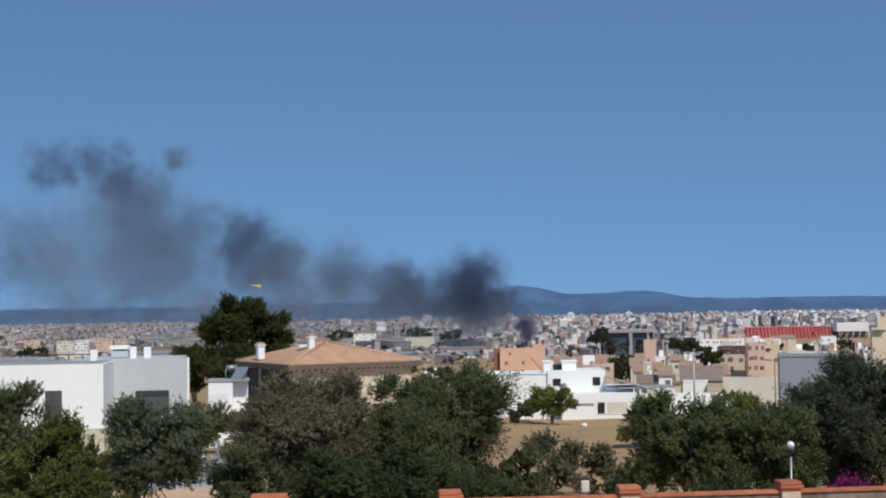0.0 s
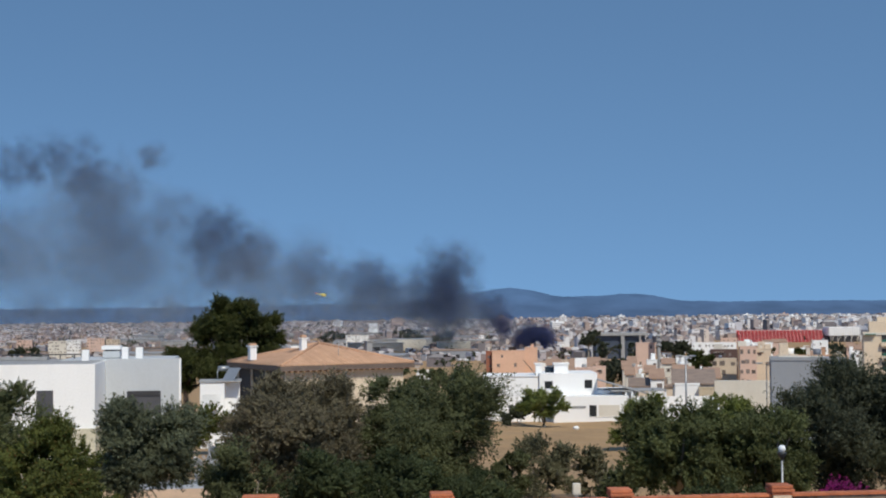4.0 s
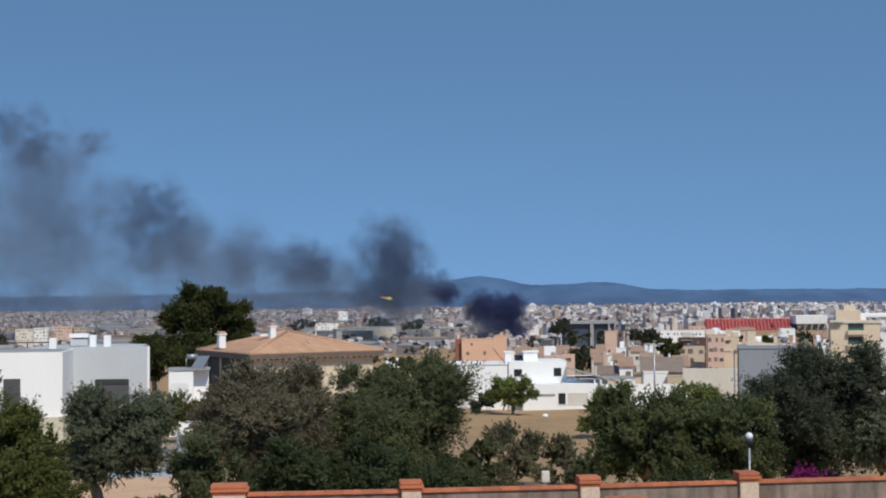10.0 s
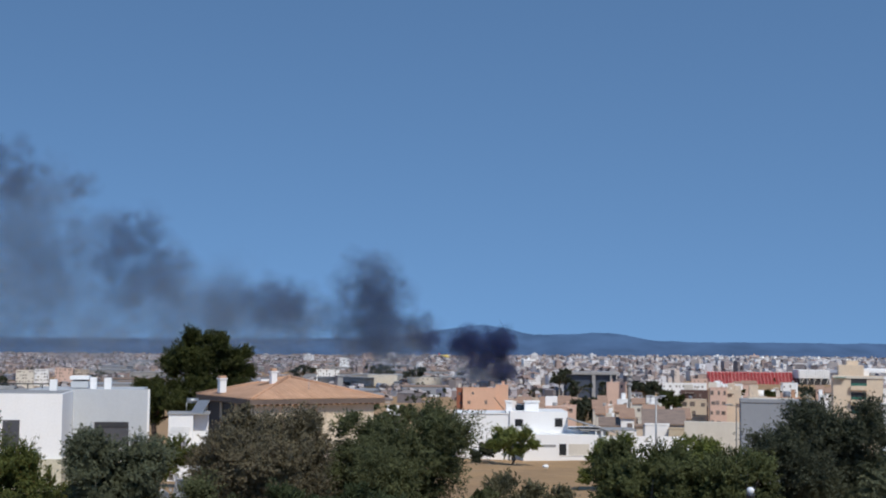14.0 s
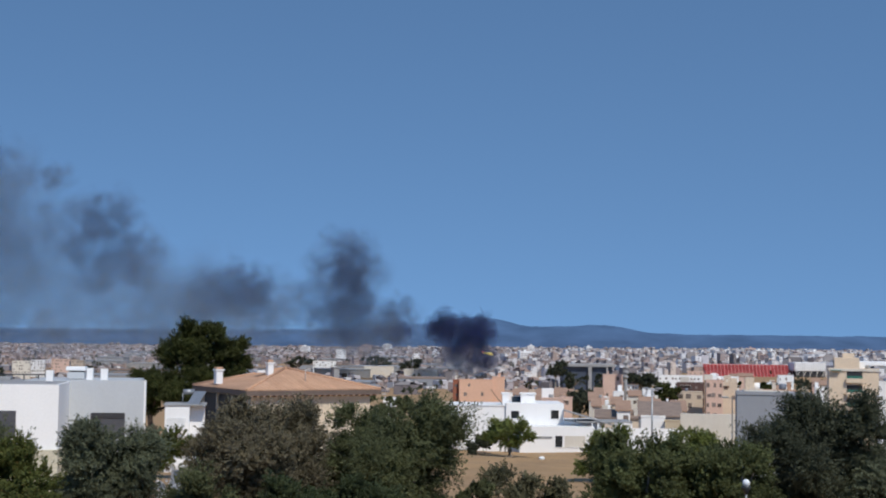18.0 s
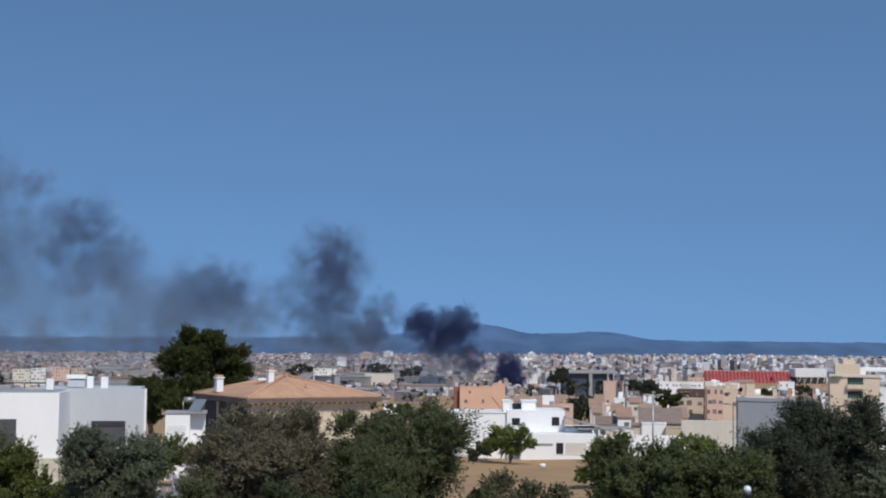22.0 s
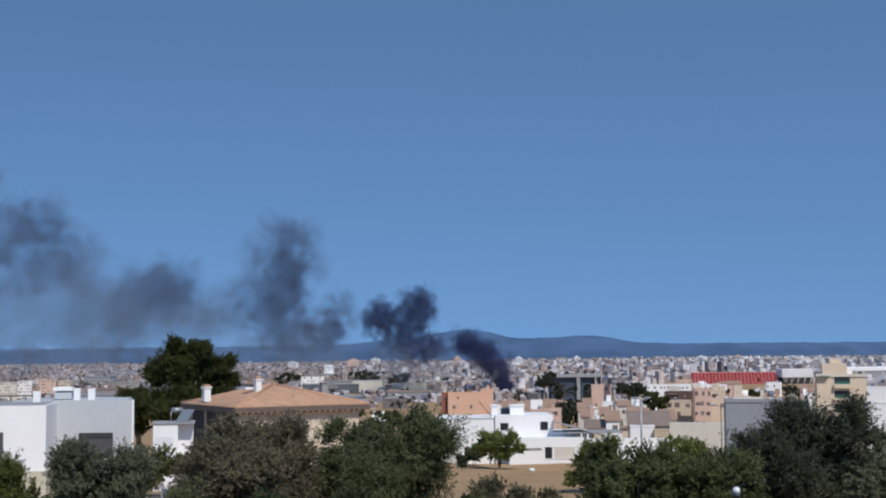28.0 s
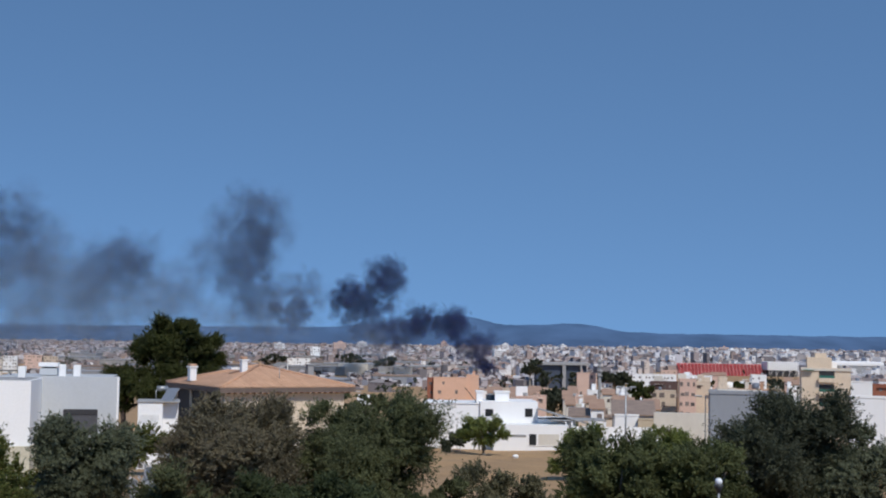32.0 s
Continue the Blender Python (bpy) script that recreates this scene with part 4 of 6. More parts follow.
def hip_roof(parent, w, d, z, rise, over=0.5, material=None, pieces=True, step=0.32):
    """A hipped roof over a rectangle, laid with rows of round tiles that run up each slope."""
    material = material or ROOF_TILE
    w2, d2 = w / 2 + over, d / 2 + over
    ridge = max(0.0, w2 - d2)
    ends = [Vector((-ridge, 0, z + rise)), Vector((ridge, 0, z + rise))] if w2 >= d2 else [Vector((0, -(d2 - w2), z + rise)), Vector((0, d2 - w2, z + rise))]
    c = [Vector((-w2, -d2, z)), Vector((w2, -d2, z)), Vector((w2, d2, z)), Vector((-w2, d2, z))]
    e0, e1 = ends
    if w2 >= d2:
        faces = [(c[0], c[1], e1, e0), (c[1], c[2], e1, e1), (c[2], c[3], e0, e1), (c[3], c[0], e0, e0)]
    else:
        faces = [(c[0], c[1], e0, e0), (c[1], c[2], e1, e0), (c[2], c[3], e1, e1), (c[3], c[0], e0, e1)]
    under = bmesh.new()
    for a, b, p, q in faces:
        vs = [under.verts.new(v - Vector((0, 0, 0.03))) for v in ((a, b, p, q) if p != q else (a, b, p))]
        under.faces.new(vs)
    vs = [under.verts.new(v - Vector((0, 0, 0.16))) for v in c]
    under.faces.new(vs[::-1])
    for k in range(4):
        under.faces.new([under.verts.new(v) for v in (c[k] - Vector((0, 0, 0.16)), c[(k + 1) % 4] - Vector((0, 0, 0.16)), c[(k + 1) % 4] - Vector((0, 0, 0.03)), c[k] - Vector((0, 0, 0.03)))])
    roof = part("roof", under, material, parent)
    if not pieces:
        return roof
    for a, b, p, q in faces:
        along = (b - a)
        n = int(along.length / step)
        normal = (b - a).cross(p - a).normalized()
        up_dir = normal.cross(along.normalized())
        for k in range(n):
            s = (k + 0.5) / n
            foot = a + along * s
            # how far the course runs before it meets a hip or the ridge
            x = along.length * s
            h_full = (p - a).dot(up_dir)
            xq, xp = (q - a).dot(along.normalized()), (p - a).dot(along.normalized())
            run = h_full * min(1.0, x / max(xq, 1e-6), (along.length - x) / max(along.length - xp, 1e-6))
            if run < 0.15:
                continue
            bm = bmesh.new()
            r = step * 0.47
            prof = [(-r, 0.0), (-r * 0.55, r * 0.1), (0, r * 0.15), (r * 0.55, r * 0.1), (r, 0.0)]
            side = along.normalized()
            lo = [bm.verts.new(foot + side * px + normal * (pz + 0.005)) for px, pz in prof]
            hi = [bm.verts.new(foot + up_dir * run + side * px + normal * (pz - 0.005)) for px, pz in prof]
            for i in range(4):
                bm.faces.new((lo[i], lo[i + 1], hi[i + 1], hi[i])).smooth = True
            bm.faces.new(lo[::-1])
            part("tile_course", bm, material, roof)
    for a, b in ((c[0], e0), (c[1], e1 if w2 >= d2 else e0), (c[2], e1), (c[3], e0 if w2 >= d2 else e1)):
        part("hip_tile", tube([a + Vector((0, 0, 0.02)), b + Vector((0, 0, 0.04))], [0.10, 0.10], 8), material, roof)
    if (e1 - e0).length > 0.1:
        part("ridge_tile", tube([e0 + Vector((0, 0, 0.04)), e1 + Vector((0, 0, 0.04))], [0.11, 0.11], 8), material, roof)
    return roof


def tiled_house():
    m = pose(-9.50, 99.4, -5.6, 0, 0, 30)
    t = thing("tiled_house", m, "cream two-storey house with a low hipped orange tile roof", "house")
    w, d, z = 9.1, 8.9, 6.75
    part("wall", boxes((-w / 2, w / 2, -d / 2, d / 2, 0, z - 0.12), bevel=0.02), CREAM, t)
    part("cornice", boxes((-w / 2 - 0.585, w / 2 + 0.585, -d / 2 - 0.585, d / 2 + 0.585, z - 0.36, z - 0.04)), EAVES, t, "dark timber eaves")
    for k in range(22):
        x = -w / 2 - 0.2 + (w + 0.4) * k / 21
        part("rafter_end", boxes((x - 0.06, x + 0.06, -d / 2 - 0.60, -d / 2, z - 0.46, z - 0.365)), ROOF_RED, t)
    hip_roof(t, w, d, z, 1.32, 0.55)
    # Near-black sheet on the wall gives the loggia its shade by colour.
    lg = part("loggia", boxes((-w / 2 - 0.03, -w / 2 - 0.005, -d / 2 + 0.3, d / 2 - 0.3, 3.6, z - 0.45)), DARK, t, "flat dark panel painted as loggia shade under the eaves")
    for k in range(4):
        yy = -d / 2 + 0.4 + k * (d - 0.8) / 3
        part("loggia_post", boxes((-w / 2 - 0.14, -w / 2 - 0.035, yy - 0.12, yy + 0.12, 3.6, z - 0.46)), CREAM, lg)
    window(t, -0.15, 4.75, 0.62, 1.05, -d / 2, EAVES)
    window(t, 1.9, 1.0, 1.0, 1.6, -d / 2, SHUTTER)
    c = chimney(t, -1.6, -0.8, z + 0.7, 0.42, 1.0, WHITE)
    part("cap", boxes((-1.8, -1.4, -1.0, -0.6, z + 1.8, z + 1.98), bevel=0.05), ROOF_TILE, c)
    c = chimney(t, -4.5, 1.6, z + 0.2, 0.5, 0.95, WHITE)
    part("cap", boxes((-4.75, -4.25, 1.35, 1.85, z + 1.25, z + 1.4), bevel=0.05), ROOF_TILE, c)
    part("skylight", boxes((-2.4, -1.7, -0.5, 0.1, z + 1.05, z + 1.2), bevel=0.02), WHITE, t)
    c = chimney(t, 4.2, 0.4, z + 0.25, 0.45, 1.1, CONCRETE)
    part("aerial", tube([(0.2, -2.9, z), (0.2, -2.9, z + 1.5)], [0.025, 0.02], 6), METAL, t)


tiled_house()


def small_annex():
    y = 88
    t = thing("annex", pose(-16.03, y, -3.88, 0, 0, 8), "small white flat-roofed annex with awning shade", "annex")
    h = 4.2
    part("wall", boxes((0, 1.55, 0, 3.0, 0, h), bevel=0.015), WHITE, t)
    part("wall", boxes((1.55, 2.5, 0.9, 3.0, 0, h), bevel=0.015), WHITE, t)
    part("roof_edge", boxes((-0.08, 2.6, -0.08, 3.1, h + 0.002, h + 0.08), bevel=0.01), CONCRETE, t)
    bm = bmesh.new()
    for pts in (((0.15, -0.04, h - 0.75), (1.35, -0.04, h - 0.75), (1.25, -0.6, h - 1.7), (0.05, -0.6, h - 1.7)),):
        f = bm.faces.new([bm.verts.new(p) for p in pts])
    bmesh.ops.solidify(bm, geom=bm.faces[:], thickness=0.03)
    part("awning", bm, WHITE, t, "white sloping awning")
    s = thing("solar_heater", pose(-14.47 - 0.2, y + 1.5, -3.88 + h + 0.12, 0, 0, 20), "rooftop solar water heater with a steel tank", "solar heater")
    part("tank", tube([(-0.35, 0.5, 0.7), (0.35, 0.5, 0.7)], [0.17, 0.17], 14), METAL, s)
    part("panel", boxes((-0.4, 0.4, -0.75, 0.65, 0, 0.08), bevel=0.01), METAL, s, at=pose(0.4, -0.2, 0.32, 34, 0, -35))
    for x in (-0.4, 0.4):
        part("leg", tube([(x, 0.5, 0), (x, 0.5, 0.6)], [0.03, 0.03], 6), METAL, s)


small_annex()


def villa():
    """White two-level villa beyond the field."""
    y = 190.0
    b = -11.13
    t = thing("white_villa", pose(13.00, y, b), "white two-level villa with flat roofs beyond a dry field", "house")

    part("wall", boxes((-8.30, -0.70, 0.5, 9, 0, 6.50), bevel=0.02), WHITE, t)
    part("wall", boxes((-0.70, 7.28, 0, 9, 0, 6.92), bevel=0.02), WHITE, t)
    part("wall", boxes((0.94, 11.12, -3.5, -0.02, 0, 3.99), bevel=0.02), WHITE, t)
    part("roof_edge", boxes((-8.30 - 0.1, -0.70 - 0.02, 0.35, 9, 6.50 + 0.004, 6.62), bevel=0.01), WHITE, t)
    part("terrace_wall", boxes((7.28, 12.53, -0.5, 6, 0, 4.62), bevel=0.02), WHITE, t)
    for xa, xb, zt in ((-1.10, -0.23, 8.06), (1.49, 3.44, 8.06)):
        c = part("chimney", boxes((xa, xb, 2, 3, 6.34, zt), bevel=0.02), WHITE, t)
        part("hood", boxes((xa - 0.15, xb + 0.15, 1.85, 3.15, zt, zt + 0.25), bevel=0.03), WHITE, c)
    window(t, 0.55, 4.85, 1.0, 0.95, 0.0)
    window(t, 6.03, 4.85, 0.95, 1.1, 0.0)
    window(t, 6.26, 1.25, 0.85, 1.45, -3.5)
    window(t, 8.45, 1.25, 2.7, 1.45, -3.5, PALE)
    part("band", boxes((2.82, 5.32, -3.56, -3.505, 2.35, 2.66)), CONCRETE, t)
    part("lean_to_roof", boxes((-0.15, 6.9, -2.6, 2.5, -0.14, 0.0), bevel=0.02), CONCRETE, t, "thin grey sloping roof", at=pose(7.28 + 0.05, 0, 6.11, 0, 16, 0))
    part("post", boxes((10.80, 10.96, -2.5, -2.3, 3.99 + 0.01, 4.46)), WHITE, t)
    part("canopy", boxes((8.77, 16.44, -2.5, 3, 4.54, 4.70), bevel=0.02), CONCRETE, t, "flat grey carport roof")
    for xp in (11.74, 14.09, 16.28):
        part("post", boxes((xp - 0.12, xp + 0.12, -2.4, -2.16, -0.5, 4.54 - 0.004)), WHITE, t)
    part("garden_wall", boxes((11.35, 23.09, -5.0, -4.75, -1.0, 3.99), bevel=0.02), WHITE, t)


villa()


def villa_roof_things():
    y = 193.0
    s = thing("solar_collector", pose(14.08, y, -4.70), "dark tilted solar panel on the villa roof", "solar collector")
    part("panel", boxes((-0.8, 0.8, -0.9, 0.9, 0, 0.08), bevel=0.01), GLASS, s, at=pose(0, 0, 0.65, 38, 0, 0))
    for x in (-0.6, 0.6):
        part("leg", boxes((x - 0.04, x + 0.04, 0.5, 0.58, 0, 1.1)), METAL, s)
        part("front_leg", boxes((x - 0.04, x + 0.04, -0.6, -0.52, 0, 0.3)), METAL, s)
    m = thing("roof_ladder", pose(11.15, 192, -4.65), "slanting metal ladder on the villa roof", "ladder")
    for o in (0, 0.35):
        part("rail", tube([(-0.9, o, 2.2), (0.9, o, 0.0)], [0.05, 0.05], 6), DARK_METAL, m)
    for k in range(7):
        q = (k + 0.5) / 7
        part("rung", tube([(-0.9 + 1.8 * q, 0, 2.2 - 2.2 * q), (-0.9 + 1.8 * q, 0.35, 2.2 - 2.2 * q)], [0.03, 0.03], 6), DARK_METAL, m)


villa_roof_things()


def field_things():
    b = thing("utility_box", pose(2.99, 33, ground_z(3, 33)), "small white utility box on a post behind the wall", "utility box")
    h = 0.81 - ground_z(3, 33)
    part("post", boxes((-0.04, 0.04, -0.04, 0.04, -0.1, h - 0.3)), METAL, b)
    part("case", boxes((-0.095, 0.095, -0.07, 0.07, h - 0.30, h - 0.03), bevel=0.02), PALE, b)
    part("door", boxes((-0.07, 0.07, -0.082, -0.071, h - 0.26, h - 0.07), bevel=0.004), PALE, b)
    bm = bmesh.new()
    bmesh.ops.create_icosphere(bm, subdivisions=2, radius=0.3)
    for v in bm.verts:
        v.co = Vector((v.co.x * 1.3, v.co.y, v.co.z * 0.8)) * (1 + 0.3 * noise.noise(v.co * 5))
    st = part("white_sack", bm, WHITE, None, at=pose(14.75, 162, ground_z(15, 158) + 0.2))
    tagged(st, "crumpled white sack lying on the field", "sack")


field_things()


def block(name, xa, xb, top, y, depth, material, label, floors=3, cols=4, roof="flat", side=None, turn=None, roof_mat=None, category="house", win=(1.0, 1.2), group=""):
    """A plain town house from its ends, its top, its distance."""
    xm, w = (xa + xb) / 2, xb - xa
    b = ground_z(xm, y) - 0.6
    h = top - b
    turn = -0.85 * math.degrees(math.atan2(xm, y)) if turn is None else turn
    t = thing(name, pose(xm, y, b, 0, 0, turn), label, category, group)
    part("wall", boxes((-w / 2, w / 2, 0, depth, 0, h), bevel=0.03), material, t)
    if roof == "flat":
        part("parapet", boxes((-w / 2 - 0.08, w / 2 + 0.08, -0.08, 0.25, h + 0.004, h + 0.35), bevel=0.03), material, t)
    elif roof == "hip":
        r = hip_roof(t, w, depth, h, min(depth, w) * 0.17, 0.4, roof_mat or ROOF_DULL, pieces=False)
        r.matrix_basis = pose(0, depth / 2, 0)
    elif roof == "shed":
        bm = bmesh.new()
        pts = [(-w / 2 - 0.3, -0.4, h + 0.02), (w / 2 + 0.3, -0.4, h + 0.02), (w / 2 + 0.3, depth, h + depth * 0.2), (-w / 2 - 0.3, depth, h + depth * 0.2)]
        lo = [bm.verts.new(p) for p in pts]
        hi = [bm.verts.new((p[0], p[1], p[2] + 0.22)) for p in pts]
        bm.faces.new(lo[::-1])
        bm.faces.new(hi)
        for i in range(4):
            bm.faces.new((lo[i], lo[(i + 1) % 4], hi[(i + 1) % 4], hi[i]))
        part("roof", bm, roof_mat or ROOF_DULL, t)
    rough = random.Random(int(abs(xm) * 7 + y * 3))
    if roof == "flat" and y < 800 and depth > 5 and name in ("town_house", "apartment_house") and 1.8 < w < 16:
        for k in range(rough.randint(1, 3)):
            rx, ry = rough.uniform(-w * 0.38, w * 0.38), rough.uniform(1.2, depth * 0.7)
            kind = rough.random()
            if kind < 0.4:
                ww = rough.uniform(0.18, 0.3) * min(w, 7)
                part("stair_house", boxes((rx - ww, rx + ww, ry, ry + 2.2, h + 0.004, h + rough.uniform(1.2, 2.2)), bevel=0.04), rough.choice((material, WHITE, PALE)), t)
            elif kind < 0.7:
                c = part("chimney", boxes((rx - 0.25, rx + 0.25, ry, ry + 0.5, h + 0.004, h + 1.2), bevel=0.03), rough.choice((PALE, material)), t)
                part("hood", boxes((rx - 0.33, rx + 0.33, ry - 0.08, ry + 0.58, h + 1.204, h + 1.34), bevel=0.03), ROOF_RED, c)
            else:
                part("water_tank", tube([(rx, ry, h + 0.004), (rx, ry, h + 1.0)], [0.5, 0.5], 12), rough.choice((WHITE, CONCRETE, BLUE_GREY)), t)
        if rough.random() < 0.5:
            part("awning", boxes((-w * 0.4, w * rough.uniform(-0.1, 0.35), -0.7, -0.085, h - 0.75, h - 0.68), bevel=0.01), rough.choice((EAVES, RUST, PALE)), t)
    if side:
        part("side_wall", boxes((-w / 2 - 0.05, -w / 2 - 0.005, -0.05, depth, 0, h)), side, t)
    if floors and cols:
        fh = 3.0
        rnd = random.Random(int(abs(xm) * 10 + y))
        for f in range(floors):
            z = h - fh * (f + 1) + 1.0
            if z < 0.3:
                break
            for c in range(cols):
                if rnd.random() < 0.25:
                    continue
                x = -w / 2 + w * (c + 0.5 + rnd.uniform(-0.2, 0.2)) / cols
                wide, tall = win[0] * rnd.uniform(0.55, 1.05), win[1] * rnd.uniform(0.6, 1.0)
                g = part("window", boxes((x - wide / 2 - 0.08, x + wide / 2 + 0.08, -0.04, -0.004, z - 0.08, z + tall + 0.08)), material, t)
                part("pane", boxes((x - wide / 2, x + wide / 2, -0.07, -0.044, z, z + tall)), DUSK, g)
    return t


def build_mid_town():
    block("apartment_house", 13.42, 24.11, -9.14, 440, 12, ORANGE, "orange rendered flats with a stepped flat roof", 3, 2, side=RUST, win=(1.1, 1.3))
    block("apartment_house", 23.99, 27.98, -8.26, 441, 11, ORANGE, "taller orange stair block beside orange flats", 0, 0)
    # Separate narrow block makes the darker red left side of the orange flats.
    block("apartment_house", 11.47, 13.48, -9.39, 442, 12, RUST, "narrow brick-red block forming the left side of the orange flats", 3, 1)
    block("town_house", 30.21, 42.60, -15.14, 470, 6, PINK, "low pinkish house with a rusty tiled roof", 1, 3, "shed", roof_mat=ROOF_RED)
    block("town_house", 44.14, 58.71, -16.21, 520, 6, SAND, "long sand house with a rusty tiled roof", 1, 4, "shed", roof_mat=ROOF_RED)
    block("town_house", 27.19, 31.89, -8.60, 300, 10, PINK, "low pinkish house behind the villa", 1, 3)
    block("apartment_house", 70.28, 77.78, -9.14, 520, 12, PINK, "narrow pinkish town apartment block", 3, 2, win=(1.2, 1.3))
    block("town_house", 55.63, 59.88, -13.78, 430, 10, WHITE, "small flat-roofed whitewashed town house", 2, 2)
    block("town_house", 50.73, 54.49, -13.01, 380, 10, SAND, "flat-roofed sand-coloured town house", 2, 2)
    block("town_house", 51.92, 55.77, -11.91, 360, 9, YELLOW, "small flat-roofed yellow town house", 1, 2)
    block("town_house", 36.46, 45.22, -11.50, 280, 7, SAND, "low house with a weathered tile roof", 1, 4, "shed")
    block("barn", 41.29, 48.96, -9.60, 255, 11, CONCRETE, "barn with a wide grey-brown tile roof", 0, 0, "shed")
    block("shed", 38.34, 42.41, -8.56, 235, 6, WHITE, "long low white farm outbuilding", 0, 0)
    block("shed", 41.51, 46.06, -8.93, 230, 6, BEIGE, "low flat-roofed beige outbuilding", 0, 0)
    block("apartment_house", 89.08, 98.18, -10.30, 470, 12, BROWN, "dark brown flat-roofed apartment block", 2, 5)
    block("apartment_house", 83.03, 91.37, -12.22, 440, 12, SAND, "sand-coloured flats with small windows", 2, 3, win=(1.6, 1.7))
    block("apartment_house", 88.43, 93.45, -7.81, 420, 12, PINK, "pinkish four-storey block of flats", 4, 3, win=(1.2, 1.4))
    block("apartment_house", 94.56, 99.11, -8.66, 425, 12, SAND, "sand-coloured flats with balconies", 4, 2, win=(1.6, 1.5))
    block("garden_wall", 40.32, 48.89, -6.51, 210, 1.0, PALE, "long pale rendered boundary wall", 0, 0, "none", category="wall")
    block("warehouse", 30.37, 37.17, -0.30, 130, 12, WALL_GREY, "grey blank-walled warehouse with a cream parapet", 0, 0)
    block("stair_house", 32.13, 36.22, -0.30, 134, 4, PALE, "low cream roof structure behind the grey warehouse wall", 0, 0, category="building")
    block("town_house", 42.87, 45.32, -1.82, 180, 8, SAND, "low house behind the grey warehouse", 0, 0)
    block("town_house", 46.80, 51.91, -2.09, 185, 8, ROOF_TILE, "low terracotta house behind the warehouse", 0, 0)
    block("town_house", 132.33, 145.10, -12.12, 620, 12, WHITE, "row of small white houses before the stadium", 1, 6)
    block("town_house", 168.77, 175.62, -11.88, 640, 12, WHITE, "white house below the stadium", 2, 3)
    block("town_house", 177.26, 187.64, -16.51, 900, 15, PINK, "pinkish block beside the stadium", 3, 3)
    block("apartment_house", 123.16, 145.36, -14.04, 700, 15, WHITE, "long white terrace of flats", 3, 14)
    block("apartment_house", -343.88, -327.81, -21.78, 1300, 16, PINK, "pinkish apartment block on the plain", 4, 6, win=(1.6, 1.6))
    block("apartment_house", -374.45, -358.63, -23.48, 1280, 16, PALE, "pale apartment block on the plain", 4, 6, win=(1.6, 1.6))
    block("apartment_house", -374.34, -361.09, -23.71, 1340, 16, WHITE, "white flat-roofed apartment block on the plain", 4, 5, win=(1.6, 1.6))
    block("apartment_house", -419.77, -405.52, -23.50, 1330, 16, PINK, "pinkish apartment block on the plain", 4, 5, win=(1.6, 1.6))
    block("apartment_house", -338.20, -324.85, -23.92, 1350, 16, SAND, "sand-coloured apartment block on the plain", 4, 5, win=(1.6, 1.6))
    block("tower_block", -123.73, -109.89, -18.36, 2100, 16, WHITE, "white tower block above the far town", 8, 4, win=(1.8, 1.8))
    block("apartment_house", -113.72, -89.00, -24.67, 1500, 16, WHITE, "white terrace of houses on the plain", 3, 8, win=(1.6, 1.6))
    block("apartment_house", -56.16, -25.09, -28.46, 1450, 16, PALE, "long pale shed on the plain", 0, 0)
    block("apartment_house", -13.84, 20.77, -29.61, 1400, 16, PALE, "long pale warehouse on the plain", 1, 8, win=(2, 1.6))
    block("shed", -8.16, -4.89, -10.23, 330, 8, WHITE, "small white building behind the trees", 0, 0)
    block("shed", 2.18, 8.97, -11.04, 330, 8, SAND, "low flat-roofed sand-coloured building", 1, 3)
    block("town_house", 60.27, 63.83, -11.49, 345, 6, WHITE, "small whitewashed town house with a flat roof", 1, 2)
    block("town_house", 39.09, 40.98, -10.43, 307, 7, PALE, "small pale town house with a rusty tiled roof", 1, 2, "shed", roof_mat=ROOF_RED)
    block("town_house", 44.47, 46.66, -11.38, 355, 9, PALE, "small pale town house with a rusty tiled roof", 1, 1, "shed", roof_mat=ROOF_RED)
    block("town_house", 49.89, 52.15, -10.33, 305, 6, SAND, "small sand-coloured town house with a rusty tiled roof", 1, 1, "shed", roof_mat=ROOF_RED)
    block("town_house", 43.65, 45.52, -11.29, 324, 7, PALE, "small pale town house with a flat roof", 1, 1)
    block("town_house", 53.40, 56.37, -10.31, 288, 9, PALE, "small pale town house with a rusty tiled roof", 1, 1, "shed", roof_mat=ROOF_RED)
    block("town_house", 40.58, 43.22, -9.83, 279, 8, WHITE, "small whitewashed town house with a rusty tiled roof", 1, 1, "shed", roof_mat=ROOF_RED)
    block("town_house", 62.28, 64.93, -12.06, 402, 7, PALE, "small pale town house with a rusty tiled roof", 1, 1, "shed", roof_mat=ROOF_RED)
    block("town_house", 59.77, 63.31, -11.92, 391, 7, WHITE, "small whitewashed town house with a flat roof", 1, 1)
    block("town_house", 60.04, 62.19, -11.25, 326, 8, PALE, "small pale town house with a flat roof", 1, 2)
    block("town_house", 49.94, 52.17, -11.38, 386, 9, WHITE, "small whitewashed town house with a rusty tiled roof", 1, 1, "shed", roof_mat=ROOF_RED)
    block("town_house", 50.65, 53.86, -10.43, 312, 8, PINK, "small pinkish town house with a rusty tiled roof", 1, 2, "shed", roof_mat=ROOF_RED)
    block("town_house", 46.88, 50.66, -11.48, 367, 8, PINK, "small pinkish town house with a flat roof", 1, 1)
    block("town_house", 61.62, 64.82, -12.05, 431, 9, WHITE, "small whitewashed town house with a flat roof", 1, 2)
    block("town_house", 45.92, 48.33, -10.75, 324, 7, SAND, "small sand-coloured town house with a rusty tiled roof", 1, 3, "shed", roof_mat=ROOF_RED)
    block("town_house", 39.72, 42.01, -10.57, 293, 8, WHITE, "small whitewashed town house with a flat roof", 1, 1)
